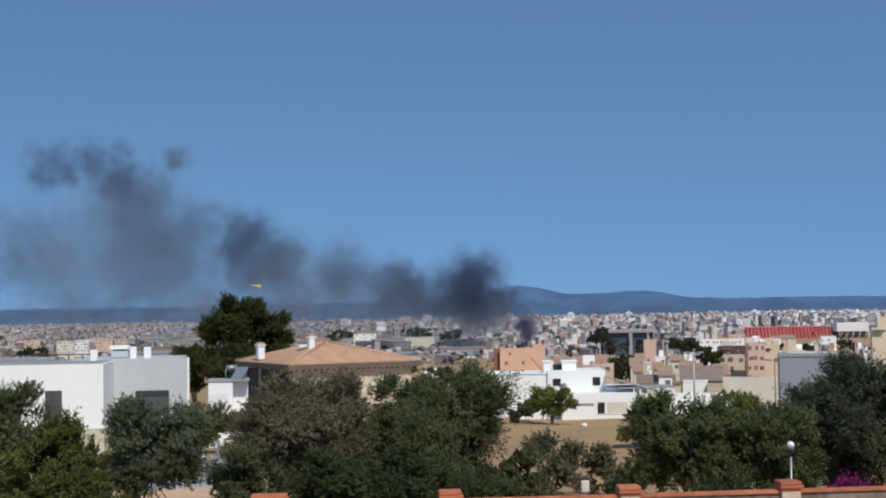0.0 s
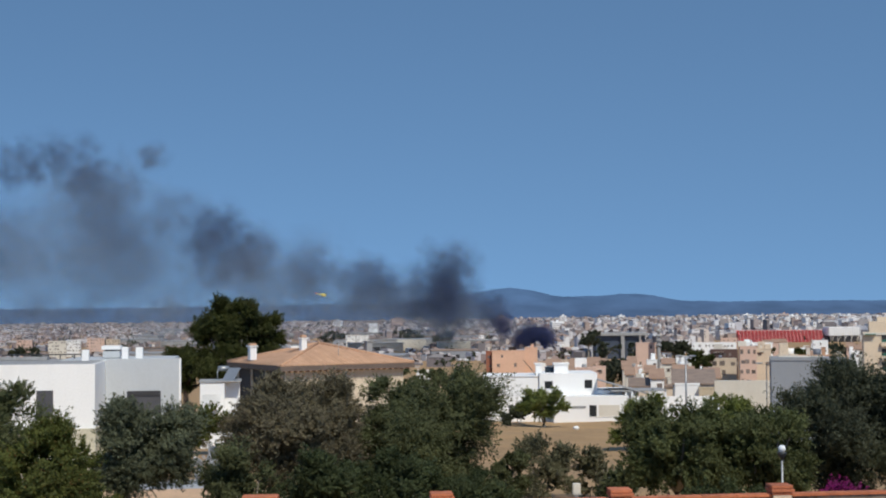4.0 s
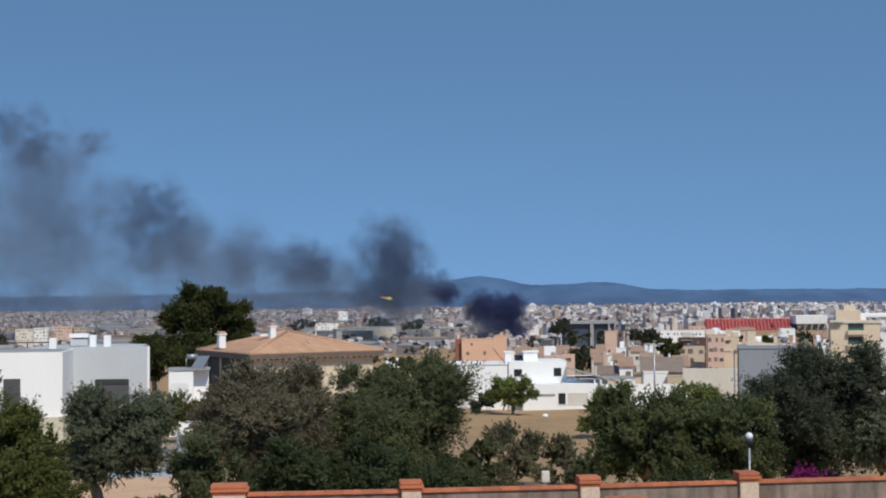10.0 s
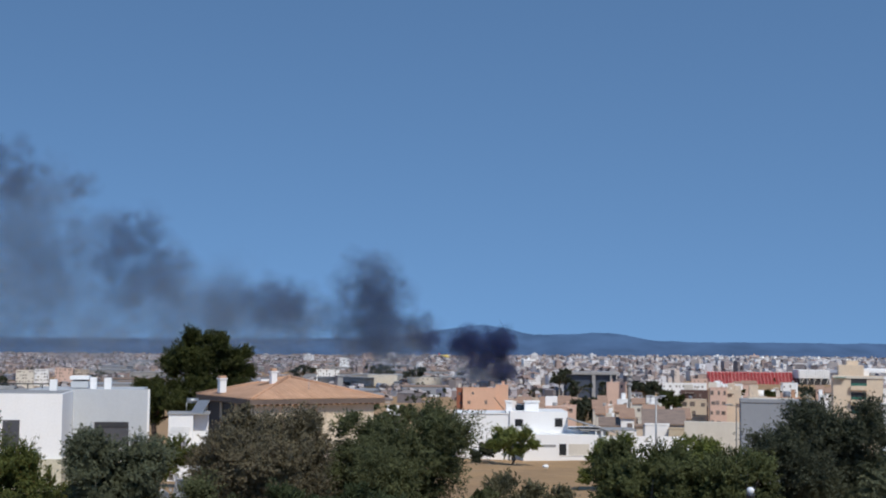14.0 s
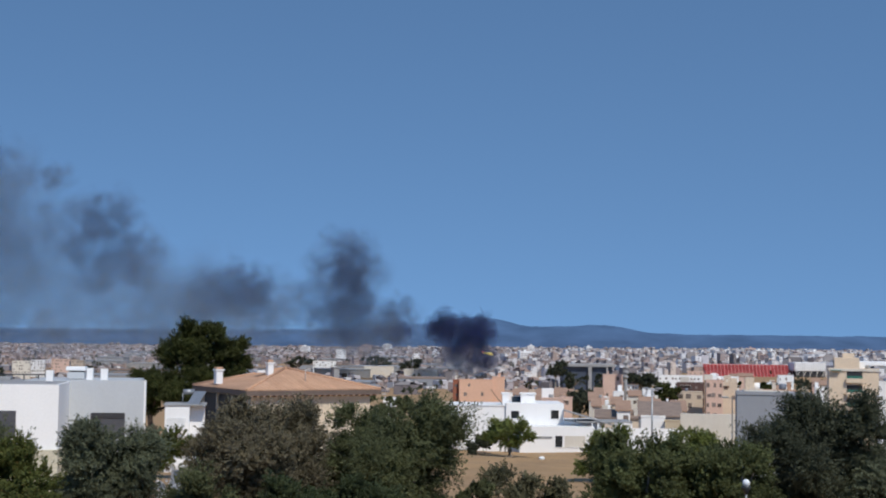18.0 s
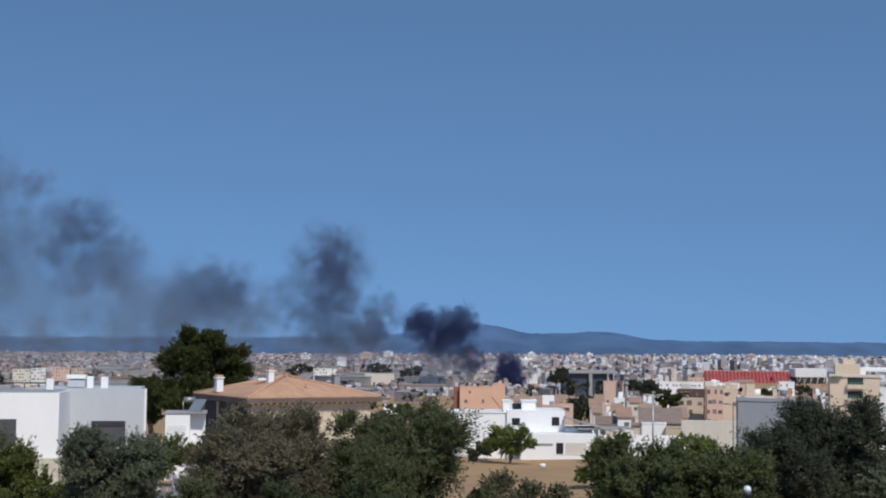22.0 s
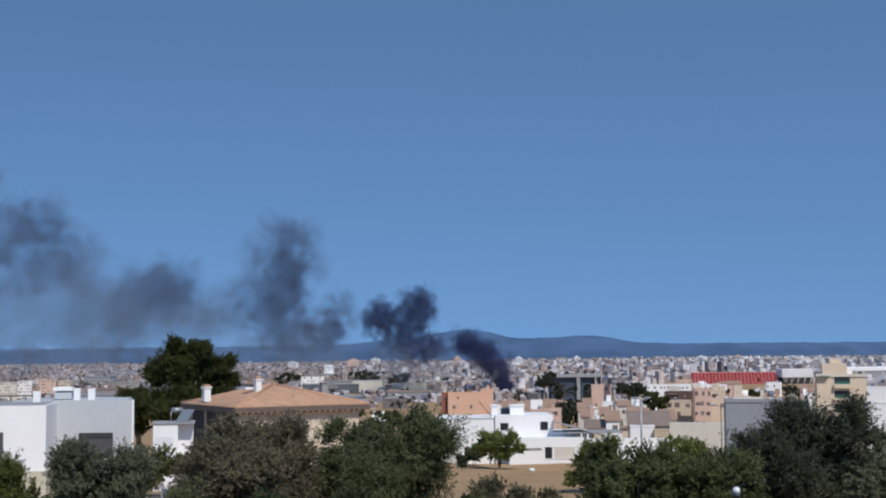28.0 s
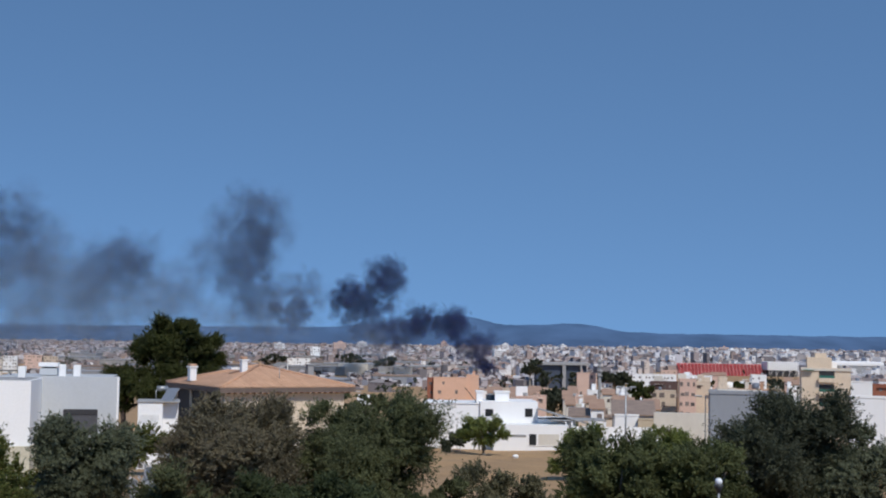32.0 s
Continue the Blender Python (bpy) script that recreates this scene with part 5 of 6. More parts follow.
    block("town_house", 53.29, 56.16, -11.07, 317, 8, PALE, "small pale town house with a rusty tiled roof", 1, 2, "shed", roof_mat=ROOF_RED)
    block("town_house", 57.90, 60.48, -11.01, 347, 8, WHITE, "small whitewashed town house with a flat roof", 1, 2)
    block("town_house", 44.34, 45.96, -10.05, 281, 9, PALE, "small pale town house with a flat roof", 1, 2)
    block("town_house", 56.80, 58.72, -11.33, 333, 9, WHITE, "small whitewashed town house with a flat roof", 1, 2)
    block("town_house", 42.45, 46.82, -13.52, 424, 9, PINK, "small pinkish town house with a rusty tiled roof", 1, 3, "shed", roof_mat=ROOF_RED)
    block("town_house", 42.03, 46.06, -12.99, 408, 7, PINK, "small pinkish town house with a flat roof", 1, 1)
    block("town_house", 37.74, 40.81, -13.20, 465, 9, SAND, "small sand-coloured town house with a flat roof", 1, 2)
    block("town_house", 29.72, 32.86, -13.64, 448, 6, WHITE, "small whitewashed town house with a flat roof", 1, 2)
    block("town_house", 37.55, 40.41, -13.24, 434, 6, WHITE, "small whitewashed town house with a rusty tiled roof", 1, 3, "shed", roof_mat=ROOF_RED)
    block("town_house", 38.67, 41.86, -12.82, 408, 8, WHITE, "small whitewashed town house with a rusty tiled roof", 1, 1, "shed", roof_mat=ROOF_RED)
    block("town_house", 44.74, 48.41, -13.70, 445, 9, SAND, "small sand-coloured town house with a rusty tiled roof", 1, 3, "shed", roof_mat=ROOF_RED)
    block("town_house", 29.77, 32.40, -13.04, 425, 6, WHITE, "small whitewashed town house with a rusty tiled roof", 1, 2, "shed", roof_mat=ROOF_RED)
    block("town_house", 30.01, 34.23, -13.43, 426, 9, WHITE, "small whitewashed town house with a rusty tiled roof", 1, 1, "shed", roof_mat=ROOF_RED)
    block("town_house", 44.82, 48.37, -13.25, 430, 8, SAND, "small sand-coloured town house with a flat roof", 1, 3)
    block("town_house", 33.12, 36.11, -12.74, 381, 8, PALE, "small pale town house with a rusty tiled roof", 1, 1, "shed", roof_mat=ROOF_RED)
    block("town_house", 42.00, 45.66, -12.95, 423, 7, PALE, "small pale town house with a rusty tiled roof", 1, 2, "shed", roof_mat=ROOF_RED)
    block("town_house", 181.61, 189.60, -16.10, 776, 8, PINK, "small pinkish town house with a rusty tiled roof", 1, 1, "shed", roof_mat=ROOF_RED)
    block("town_house", 129.98, 135.42, -12.58, 508, 6, WHITE, "small whitewashed town house with a flat roof", 1, 1)
    block("town_house", 128.70, 132.16, -12.34, 495, 6, PALE, "small pale town house with a flat roof", 1, 2)
    block("town_house", 190.07, 193.60, -15.36, 659, 9, PINK, "small pinkish town house with a rusty tiled roof", 1, 3, "shed", roof_mat=ROOF_RED)
    block("town_house", 120.43, 122.71, -11.91, 461, 9, PALE, "small pale town house with a flat roof", 1, 2)
    block("town_house", 120.80, 123.98, -12.31, 483, 7, PALE, "small pale town house with a flat roof", 1, 1)
    block("town_house", 155.56, 159.82, -14.51, 607, 6, SAND, "small sand-coloured town house with a flat roof", 1, 1)
    block("town_house", 108.19, 110.89, -12.65, 504, 9, PINK, "small pinkish town house with a rusty tiled roof", 1, 1, "shed", roof_mat=ROOF_RED)
    block("town_house", 131.44, 135.15, -12.38, 474, 9, SAND, "small sand-coloured town house with a flat roof", 1, 1)
    block("town_house", 195.27, 201.71, -15.54, 744, 6, WHITE, "small whitewashed town house with a rusty tiled roof", 1, 3, "shed", roof_mat=ROOF_RED)
    block("town_house", 171.11, 174.45, -14.12, 580, 9, PALE, "small pale town house with a rusty tiled roof", 1, 2, "shed", roof_mat=ROOF_RED)
    block("town_house", 196.26, 200.05, -15.30, 657, 8, PALE, "small pale town house with a rusty tiled roof", 1, 3, "shed", roof_mat=ROOF_RED)
    block("town_house", 120.76, 124.27, -13.72, 568, 7, PALE, "small pale town house with a flat roof", 1, 1)
    block("town_house", 113.70, 116.37, -11.79, 463, 6, PINK, "small pinkish town house with a flat roof", 1, 3)
    block("town_house", 113.77, 118.06, -12.78, 520, 9, SAND, "small sand-coloured town house with a rusty tiled roof", 1, 2, "shed", roof_mat=ROOF_RED)
    block("town_house", 107.38, 110.61, -10.49, 413, 7, PALE, "small pale town house with a rusty tiled roof", 1, 2, "shed", roof_mat=ROOF_RED)
    block("town_house", 113.34, 118.91, -12.78, 520, 7, WHITE, "small whitewashed town house with a flat roof", 1, 1)
    block("town_house", 150.76, 154.18, -12.96, 519, 9, WHITE, "small whitewashed town house with a flat roof", 1, 2)
    block("town_house", 179.09, 183.95, -16.37, 786, 6, PINK, "small pinkish town house with a rusty tiled roof", 1, 1, "shed", roof_mat=ROOF_RED)
    block("town_house", 91.32, 96.50, -15.24, 599, 6, WHITE, "small whitewashed town house with a rusty tiled roof", 1, 3, "shed", roof_mat=ROOF_RED)
    block("town_house", 57.63, 60.87, -10.87, 374, 6, PALE, "small pale town house with a rusty tiled roof", 1, 3, "shed", roof_mat=ROOF_RED)
    block("town_house", 63.62, 65.53, -11.22, 386, 6, PALE, "small pale town house with a flat roof", 1, 2)
    block("town_house", 93.92, 99.13, -14.63, 603, 7, PALE, "small pale town house with a rusty tiled roof", 1, 3, "shed", roof_mat=ROOF_RED)


build_mid_town()


def yellow_flats():
    y = 300.0
    t = block("apartment_house", 90.36, 100.87, -1.43, y, 14, YELLOW, "yellow apartment block with green awnings", 0, 0)
    w, h = 10.51, -1.43 - (ground_z(95.61, y) - 0.6)
    part("penthouse", boxes((-w / 2 + 1.2, w / 2 - 4, 1.0, 9, h, h + 2.6), bevel=0.03), YELLOW, t)
    part("stair_house", boxes((-w / 2 + 3, -w / 2 + 5.5, 3.0, 7, h + 2.6, h + 3.6), bevel=0.03), YELLOW, t)
    for f in range(4):
        z = h - 3.0 * (f + 1) + 0.2
        r = part("balcony", boxes((-1.6, 1.9, -0.9, -0.01, z, z + 0.95), bevel=0.02), YELLOW, t)
        # No real hollow: a flat near-black panel paints the balcony's shade.
        part("recess", boxes((-1.5, 1.8, -0.03, -0.006, z + 0.96, z + 2.5)), DARK, r)
        part("awning", boxes((-1.5, 1.8, -0.8, -0.76, z + 0.96, z + 1.5)), GREEN_CLOTH, r, "green cloth awning")
        window(t, -4.2, z + 1.3, 0.6, 0.8, 0.0, YELLOW, sill=False)
    part("cornice", boxes((-w / 2 - 0.1, w / 2 + 0.1, -0.25, -0.085, h - 0.3, h + 0.2), bevel=0.02), PALE, t)
    part("awning", boxes((-w / 2 + 0.3, -w / 2 + 2.6, -1.1, -0.02, h - 0.25, h - 0.1)), GREEN_CLOTH, t, "green cloth awning")
    block("apartment_house", 111.36, 116.39, -5.06, 330, 12, WHITE, "white windowless block beside the yellow flats", 0, 0)
    block("warehouse", 60.82, 65.56, -2.56, 180, 10, WHITE, "white blank-walled flat-roofed house", 0, 0)
    block("apartment_house", 148.83, 161.98, -8.50, 420, 12, RUST, "brick-red low flat-roofed block", 1, 3)


yellow_flats()


def stadium():
    y = 1650.0
    b = -40.5
    t = thing("stadium", pose(399.75, y, b), "football stadium with a red seated stand and a white-roofed stand", "stadium")

    n = 24
    for i in range(n):
        bm = bmesh.new()
        a, e = -50.99 + i * (53.03 - -50.99) / n, -50.99 + (i + 1) * (53.03 - -50.99) / n
        lo, hi = -2.77, 14.23
        vs = [bm.verts.new(p) for p in ((a + 0.3, 0, lo), (e - 0.3, 0, lo), (e - 0.3, 24, hi), (a + 0.3, 24, hi))]
        bm.faces.new(vs)
        bmesh.ops.solidify(bm, geom=bm.faces[:], thickness=0.4)
        part("seat_block", bm, RED, t)
    for i in range(n + 1):
        a = -50.99 + i * (53.03 - -50.99) / n
        g = bmesh.new()
        vs = [g.verts.new(p) for p in ((a - 0.5, -0.3, -2.77), (a + 0.5, -0.3, -2.77), (a + 4.2, 23.7, 14.23 + 0.4), (a + 3.2, 23.7, 14.23 + 0.4))]
        g.faces.new(vs)
        bmesh.ops.solidify(g, geom=g.faces[:], thickness=0.3)
        part("aisle", g, RED_PALE, t)
    part("back_wall", boxes((-51.67, 53.71, 24.1, 25, 0, 14.91), bevel=0.1), RED_PALE, t)
    part("base_wall", boxes((-51.67, 53.71, -0.8, -0.4, 0, -2.09)), PINK, t)
    part("far_roof", boxes((54.39, 92.46, 0, 28, 8.11, 18.31), bevel=0.5), WHITE, t, "white stand roof")
    for i in range(14):
        x = 55.6 + i * 2.74
        part("roof_rib", boxes((x - 0.16, x + 0.16, -0.35, -0.02, 8.6, 17.9)), CONCRETE, t)
    for i in range(5):
        x = 57.5 + i * 7.4
        part("strut", tube([(x, -0.2, 1.0), (x + 3.4, -0.2, 8.0)], [0.35, 0.3], 6), PALE, t)
    # Solid box; the darkness under the stand roof is put into its colour.
    part("far_stand", boxes((55.75, 91.78, 2, 28, 0, 8.11 - 0.01)), DARK, t, "dark shaded stand")
    for i in range(5):
        x = 57.11 + i * (89.74 - 57.11) / 4
        part("column", boxes((x - 0.5, x + 0.5, 0.5, 1.5, 0, 8.11 - 0.02)), CONCRETE, t)
    t2 = thing("sports_hall", pose(545.86, 1600, b), "sports hall with a curved white roof", "hall")
    part("wall", boxes((-30, 30, 0, 40, 0, 16)), CONCRETE, t2)
    part("roof", boxes((-32, 33, -1, 41, 16.01, 21), bevel=1.2), WHITE, t2)


stadium()


def canopy_hall():
    y = 1150.0
    t = thing("industrial_hall", pose(147.36, y, -39.5), "dark industrial hall under a wide flat grey roof", "hall")

    H = 19.86
    part("wall", boxes((-25.11, 16.58, 4, 30, 0, H - 0.01)), HALL_BLUE, t)
    part("roof", boxes((-27.96, 18.48, 0, 32, H, H + 2.2), bevel=0.2), CONCRETE, t)
    part("column", boxes((-4.26, -1.42, 0.4, 2.0, 0, H - 0.02)), CONCRETE, t)
    part("column", boxes((10.90, 12.32, 0.4, 2.0, 0, H - 0.02)), CONCRETE, t)


canopy_hall()


def mast(x, y, top, base, r, label, name="street_lamp", arm=True):
    t = thing(name, pose(x, y, base), label, "lamp post" if arm else "tower")
    h = top - base
    part("pole", tube([(0, 0, 0), (0, 0, h)], [r, r * 0.7], 10), METAL if arm else CONCRETE, t)
    if arm:
        part("arm", tube([(-0.9, 0, h), (0.9, 0, h)], [r * 0.4, r * 0.4], 6), METAL, t)
        for s in (-1, 1):
            part("lamp_head", boxes((s * 0.75 - 0.35, s * 0.75 + 0.35, -0.18, 0.18, h + 0.03, h + 0.16), bevel=0.03), METAL, t)
    else:
        for k in range(4):
            part("aerial_ring", tube([(0, 0, h * (0.7 + 0.08 * k)), (0, 0, h * (0.7 + 0.08 * k) + 0.6)], [r * 1.5, r * 1.5], 10), CONCRETE, t)


mast(25.65, 150, -0.56, ground_z(25, 150), 0.12, "tall pale steel street lamp by the field")
mast(78.09, 515, -3.49, ground_z(80, 540), 0.75, "slim grey concrete tower among the houses", "tower", False)
mast(32.13, 140, -1.00, ground_z(32, 140), 0.06, "thin street lamp by the grey warehouse")

# ---- the far town ----


def far_town():
    r = np.random.default_rng(21)
    n = 27000
    d = np.sqrt(r.random(n) * (4380.0 ** 2 - 900.0 ** 2) + 900.0 ** 2)
    a = np.radians(r.uniform(-27, 27, n))
    x, y = d * np.sin(a), d * np.cos(a)
    keep = ~((np.abs(x - 0.2423 * y) < 90) & (y > 900) & (y < 1760))
    keep &= ~((np.abs(x - 0.1281 * y) < 35) & (y > 900) & (y < 1230))
    keep &= ~((x / y < 0.03) & (y < 2500) & (r.random(n) < 0.6))
    x, y = x[keep], y[keep]
    n = len(x)
    east = np.clip((x / y + 0.1) / 0.35, 0, 1)
    w = r.uniform(6, 14, n) * np.interp(y, [900, 1500, 2500, 4400], [0.5, 0.55, 0.62, 0.7]) * (1 + 1.2 * (r.random(n) < 0.12))
    dp = r.uniform(9, 16, n)
    h = 3.1 * np.where(y < 1900, 0.72, 1.0) * (1 + r.integers(1, 4, n) + (r.random(n) < 0.25 * east + 0.05) * r.integers(1, 5, n)) * np.clip(0.55 + 0.5 * east, 0.55, 1) * np.interp(y, [900, 2200, 4400], [1, 0.95, 0.72])
    turn = np.round(r.normal(0, 0.35, n) / 0.3) * 0.3 + 0.2
    cs, sn = np.cos(turn), np.sin(turn)

    def place(lx, ly, lz):
        return np.stack([x[:, None] + lx * cs[:, None] - ly * sn[:, None], y[:, None] + lx * sn[:, None] + ly * cs[:, None], lz], -1)

    W2, D2, H = w[:, None] / 2, dp[:, None] / 2, h[:, None]
    sx, sy = np.array([-1, 1, 1, -1])[None], np.array([-1, -1, 1, 1])[None]
    low = place(W2 * sx, D2 * sy, np.full((n, 4), -41.0))
    high = place(W2 * sx, D2 * sy, -40.0 + H + np.zeros((n, 4)))
    v = np.concatenate([low, high], 1).reshape(-1, 3)
    base = (np.arange(n) * 8)[:, None, None]
    side = np.array([[0, 1, 5, 4], [1, 2, 6, 5], [2, 3, 7, 6], [3, 0, 4, 7], [4, 5, 6, 7]])[None]
    faces = base + side
    pale = r.random(n) < 0.10 + 0.78 * east ** 1.2
    for name, chosen, material, label in (("far_houses", ~pale, CITY, "thousands of dull flat-roofed town houses on the plain"),
                                          ("far_white_houses", pale, CITY_PALE, "thousands of whitish town houses on the plain")):
        tagged(new(name, quads_mesh(name, v, faces[chosen].reshape(-1, 4), material)), label, "town", kind="stuff")
    # low roofs on a third of them
    pick = r.random(n) < 0.45
    ev = place(W2 * sx * 1.06, D2 * sy * 1.06, -40.0 + H + 0.05 + np.zeros((n, 4)))[pick]
    ap = place(W2 * np.array([[-0.55, 0.55]]), D2 * 0 * np.array([[1, 1]]), -40.0 + H + 2.0 + np.zeros((n, 2)))[pick]
    m = len(ev)
    v = np.concatenate([ev, ap], 1).reshape(-1, 3)
    base = (np.arange(m) * 6)[:, None, None]
    side = np.array([[0, 1, 5, 4], [2, 3, 4, 5]])[None]
    tri = np.array([[1, 2, 5, 5], [3, 0, 4, 4]])[None]
    f = (base + side).reshape(-1, 4)
    me = quads_mesh("far_roofs", v, f, CITY_ROOF)
    tagged(new("far_roofs", me), "low tiled roofs across the town", "roofs", kind="stuff")
    # openings: rows of dark windows on the walls that face the hill
    vs = []
    for col in range(5):
        for fl in range(6):
            ok = (h > 3.1 * fl + 2.6) & (r.random(n) < 0.45) & (w > 2.4 * (col + 1))
            cx = (-w / 2 + w * (col + 0.5) / 5)[:, None]
            hw = (0.55 + 0.5 * (r.random(n) < 0.4))[:, None]
            z0 = (-40.0 + 3.1 * fl + 0.9)
            q = place(cx + hw * np.array([[-1, 1, 1, -1]]), -D2 - 0.12 + 0 * sx, z0 + np.array([[0, 0, 1.5, 1.5]]) + np.zeros((n, 4)))
            vs.append(q[ok])
    v = np.concatenate(vs).reshape(-1, 3)
    me = quads_mesh("far_windows", v, np.arange(len(v)).reshape(-1, 4), CITY_HOLE)
    tagged(new("far_windows", me), "rows of small dark windows across the town", "windows", kind="stuff")
    # big flat warehouses, nearer in the middle of the plain
    for i in range(48):
        yy = r.uniform(1000, 2600)
        xx = yy * r.uniform(-0.24, 0.04)
        t = thing("warehouse", pose(xx, yy, -40.2, 0, 0, r.uniform(-8, 8)), "long low grey and white industrial shed on the plain", "warehouse", "sheds on the plain")
        ww, hh = r.uniform(30, 75), r.uniform(6, 9)
        part("wall", boxes((-ww / 2, ww / 2, 0, 30, 0, hh)), (CONCRETE, CONCRETE, WALL_GREY)[i % 3], t)
        part("roof", boxes((-ww / 2 - 0.5, ww / 2 + 0.5, -0.5, 30.5, hh + 0.01, hh + 1.2), bevel=0.1), (CONCRETE, WALL_GREY, ROOF_DULL)[i % 3], t)
        part("gate", boxes((-4, 4, -0.12, -0.01, 0, hh * 0.6)), DARK, t)
    for i in range(16):
        yy = r.uniform(2300, 3800)
        xx = r.uniform(-0.09, 0.32) * yy
        t = thing("tower_block", pose(xx, yy, -40.2, 0, 0, r.uniform(-20, 20)), "pale high-rise apartment block in the far town", "apartment block", "tower blocks of the town")
        ww, hh = r.uniform(14, 24), r.uniform(15, 25)
        part("wall", boxes((-ww / 2, ww / 2, 0, 14, 0, hh)), (WHITE, WHITE, PINK)[i % 3], t)
        part("lift_house", boxes((-2, 2, 4, 8, hh + 0.01, hh + 3)), (WHITE, WHITE, PINK)[i % 3], t)
        for fl in range(int(hh / 3)):
            # Flat dark bands painted as the shade inside the balconies.
            part("balcony_band", boxes((-ww / 2 + 1, ww / 2 - 1, -0.2, -0.01, fl * 3 + 1, fl * 3 + 2.2)), CITY_HOLE, t)
    # trees among the houses
    m = 1300
    d = np.sqrt(r.random(m) * (4300.0 ** 2 - 700.0 ** 2) + 700.0 ** 2)
    a = np.radians(r.uniform(-26, 26, m))
    blobs = []
    for i in range(m):
        xx, yy, s = d[i] * math.sin(a[i]), d[i] * math.cos(a[i]), r.uniform(2.0, 5)
        zg = ground_z(xx, yy)
        for k in range(r.integers(1, 5)):
            blobs.append(((xx + r.normal(0, 6), yy + r.normal(0, 6), zg + s * 0.8), (s, s, s * r.uniform(0.8, 1.4))))
    tagged(new("town_trees", leaf_cloud("town_trees", blobs, 80000, 2.4, 1.8, DARKLEAF, 77, crown=False)), "dark trees scattered through the town", "trees", kind="stuff")


far_town()

# ---- moving things: the smoke and the helicopter ----
FAR = 1360.0
SMOKE = []


def flakes(name, seed, count, radius, size, material):
    """A loose rigid wad of soft soot flakes, most of them turned towards the hill."""
    r = np.random.default_rng(seed)
    d = r.normal(size=(count, 3))
    d /= np.linalg.norm(d, axis=1)[:, None]
    p = d * (r.random(count) ** 0.5 * radius)[:, None]
    nrm = r.normal(size=(count, 3))
    nrm[:, 1] *= 3.0
    nrm /= np.linalg.norm(nrm, axis=1)[:, None]
    a = np.cross(nrm, r.normal(size=(count, 3)))
    a /= np.linalg.norm(a, axis=1)[:, None]
    b = np.cross(nrm, a)
    s = (size * (0.6 + 0.8 * r.random(count)))[:, None]
    v = np.stack([p - a * s - b * s, p + a * s - b * s, p + a * s + b * s, p - a * s + b * s], 1).reshape(-1, 3)
    uv = np.tile(np.array([[-1, -1], [1, -1], [1, 1], [-1, 1]], float), (count, 1))
    return quads_mesh(name, v, np.arange(count * 4).reshape(-1, 4), material, uvs=uv)


# width of a flake in its wad, how thick it is in its middle, and the share of its square that it covers
FLAKE = {"black_smoke": (0.68, 0.22, 0.24), "grey_smoke": (0.85, 0.15, 0.19), "old_smoke": (1.0, 0.10, 0.16), "thin_smoke": (1.15, 0.08, 0.14)}


def puff(track, bits, depth, material, label, seed):
    """A lobe of the plume. track: seconds, metres across, metres up, half width, half height; depth: how much light it stops."""
    r = random.Random(seed)
    t = thing("smoke_puff", pose(track[0][1], FAR, track[0][2]), label, "smoke", "puffs of the smoke plume", "stuff")
    last = [q for q in track if q[2] > -70]
    w, h = (sum(q[k] for q in last) / len(last) for k in (3, 4))
    spread, dense, cover = FLAKE[material.name]
    mean = (0.62 if dense > 0.2 else 0.68) * min(w, h * (1.8 if dense < 0.1 else 1.2))
    area = math.pi * (w + mean * 0.3) * (h + mean * 0.3)
    count = max(3, round(depth * area / (4 * (mean * spread) ** 2 * cover * dense) / bits))
    kids = []
    for k in range(bits):
        a, q = 2.4 * k + seed, math.sqrt((k + r.uniform(0.1, 0.9)) / bits)
        off = Vector((math.cos(a) * q, r.uniform(-1, 1), math.sin(a) * q))
        rad = mean * r.uniform(0.6, 1.4) * (1.15 - 0.4 * q)
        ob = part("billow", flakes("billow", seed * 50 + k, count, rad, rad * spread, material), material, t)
        tagged(ob, kind="stuff")
        kids.append((ob, off, r.uniform(-30, 30), Vector((r.uniform(-0.12, 0.12), 0, r.uniform(-0.12, 0.12)))))
    SMOKE.append((t, track, kids, dense > 0.2))


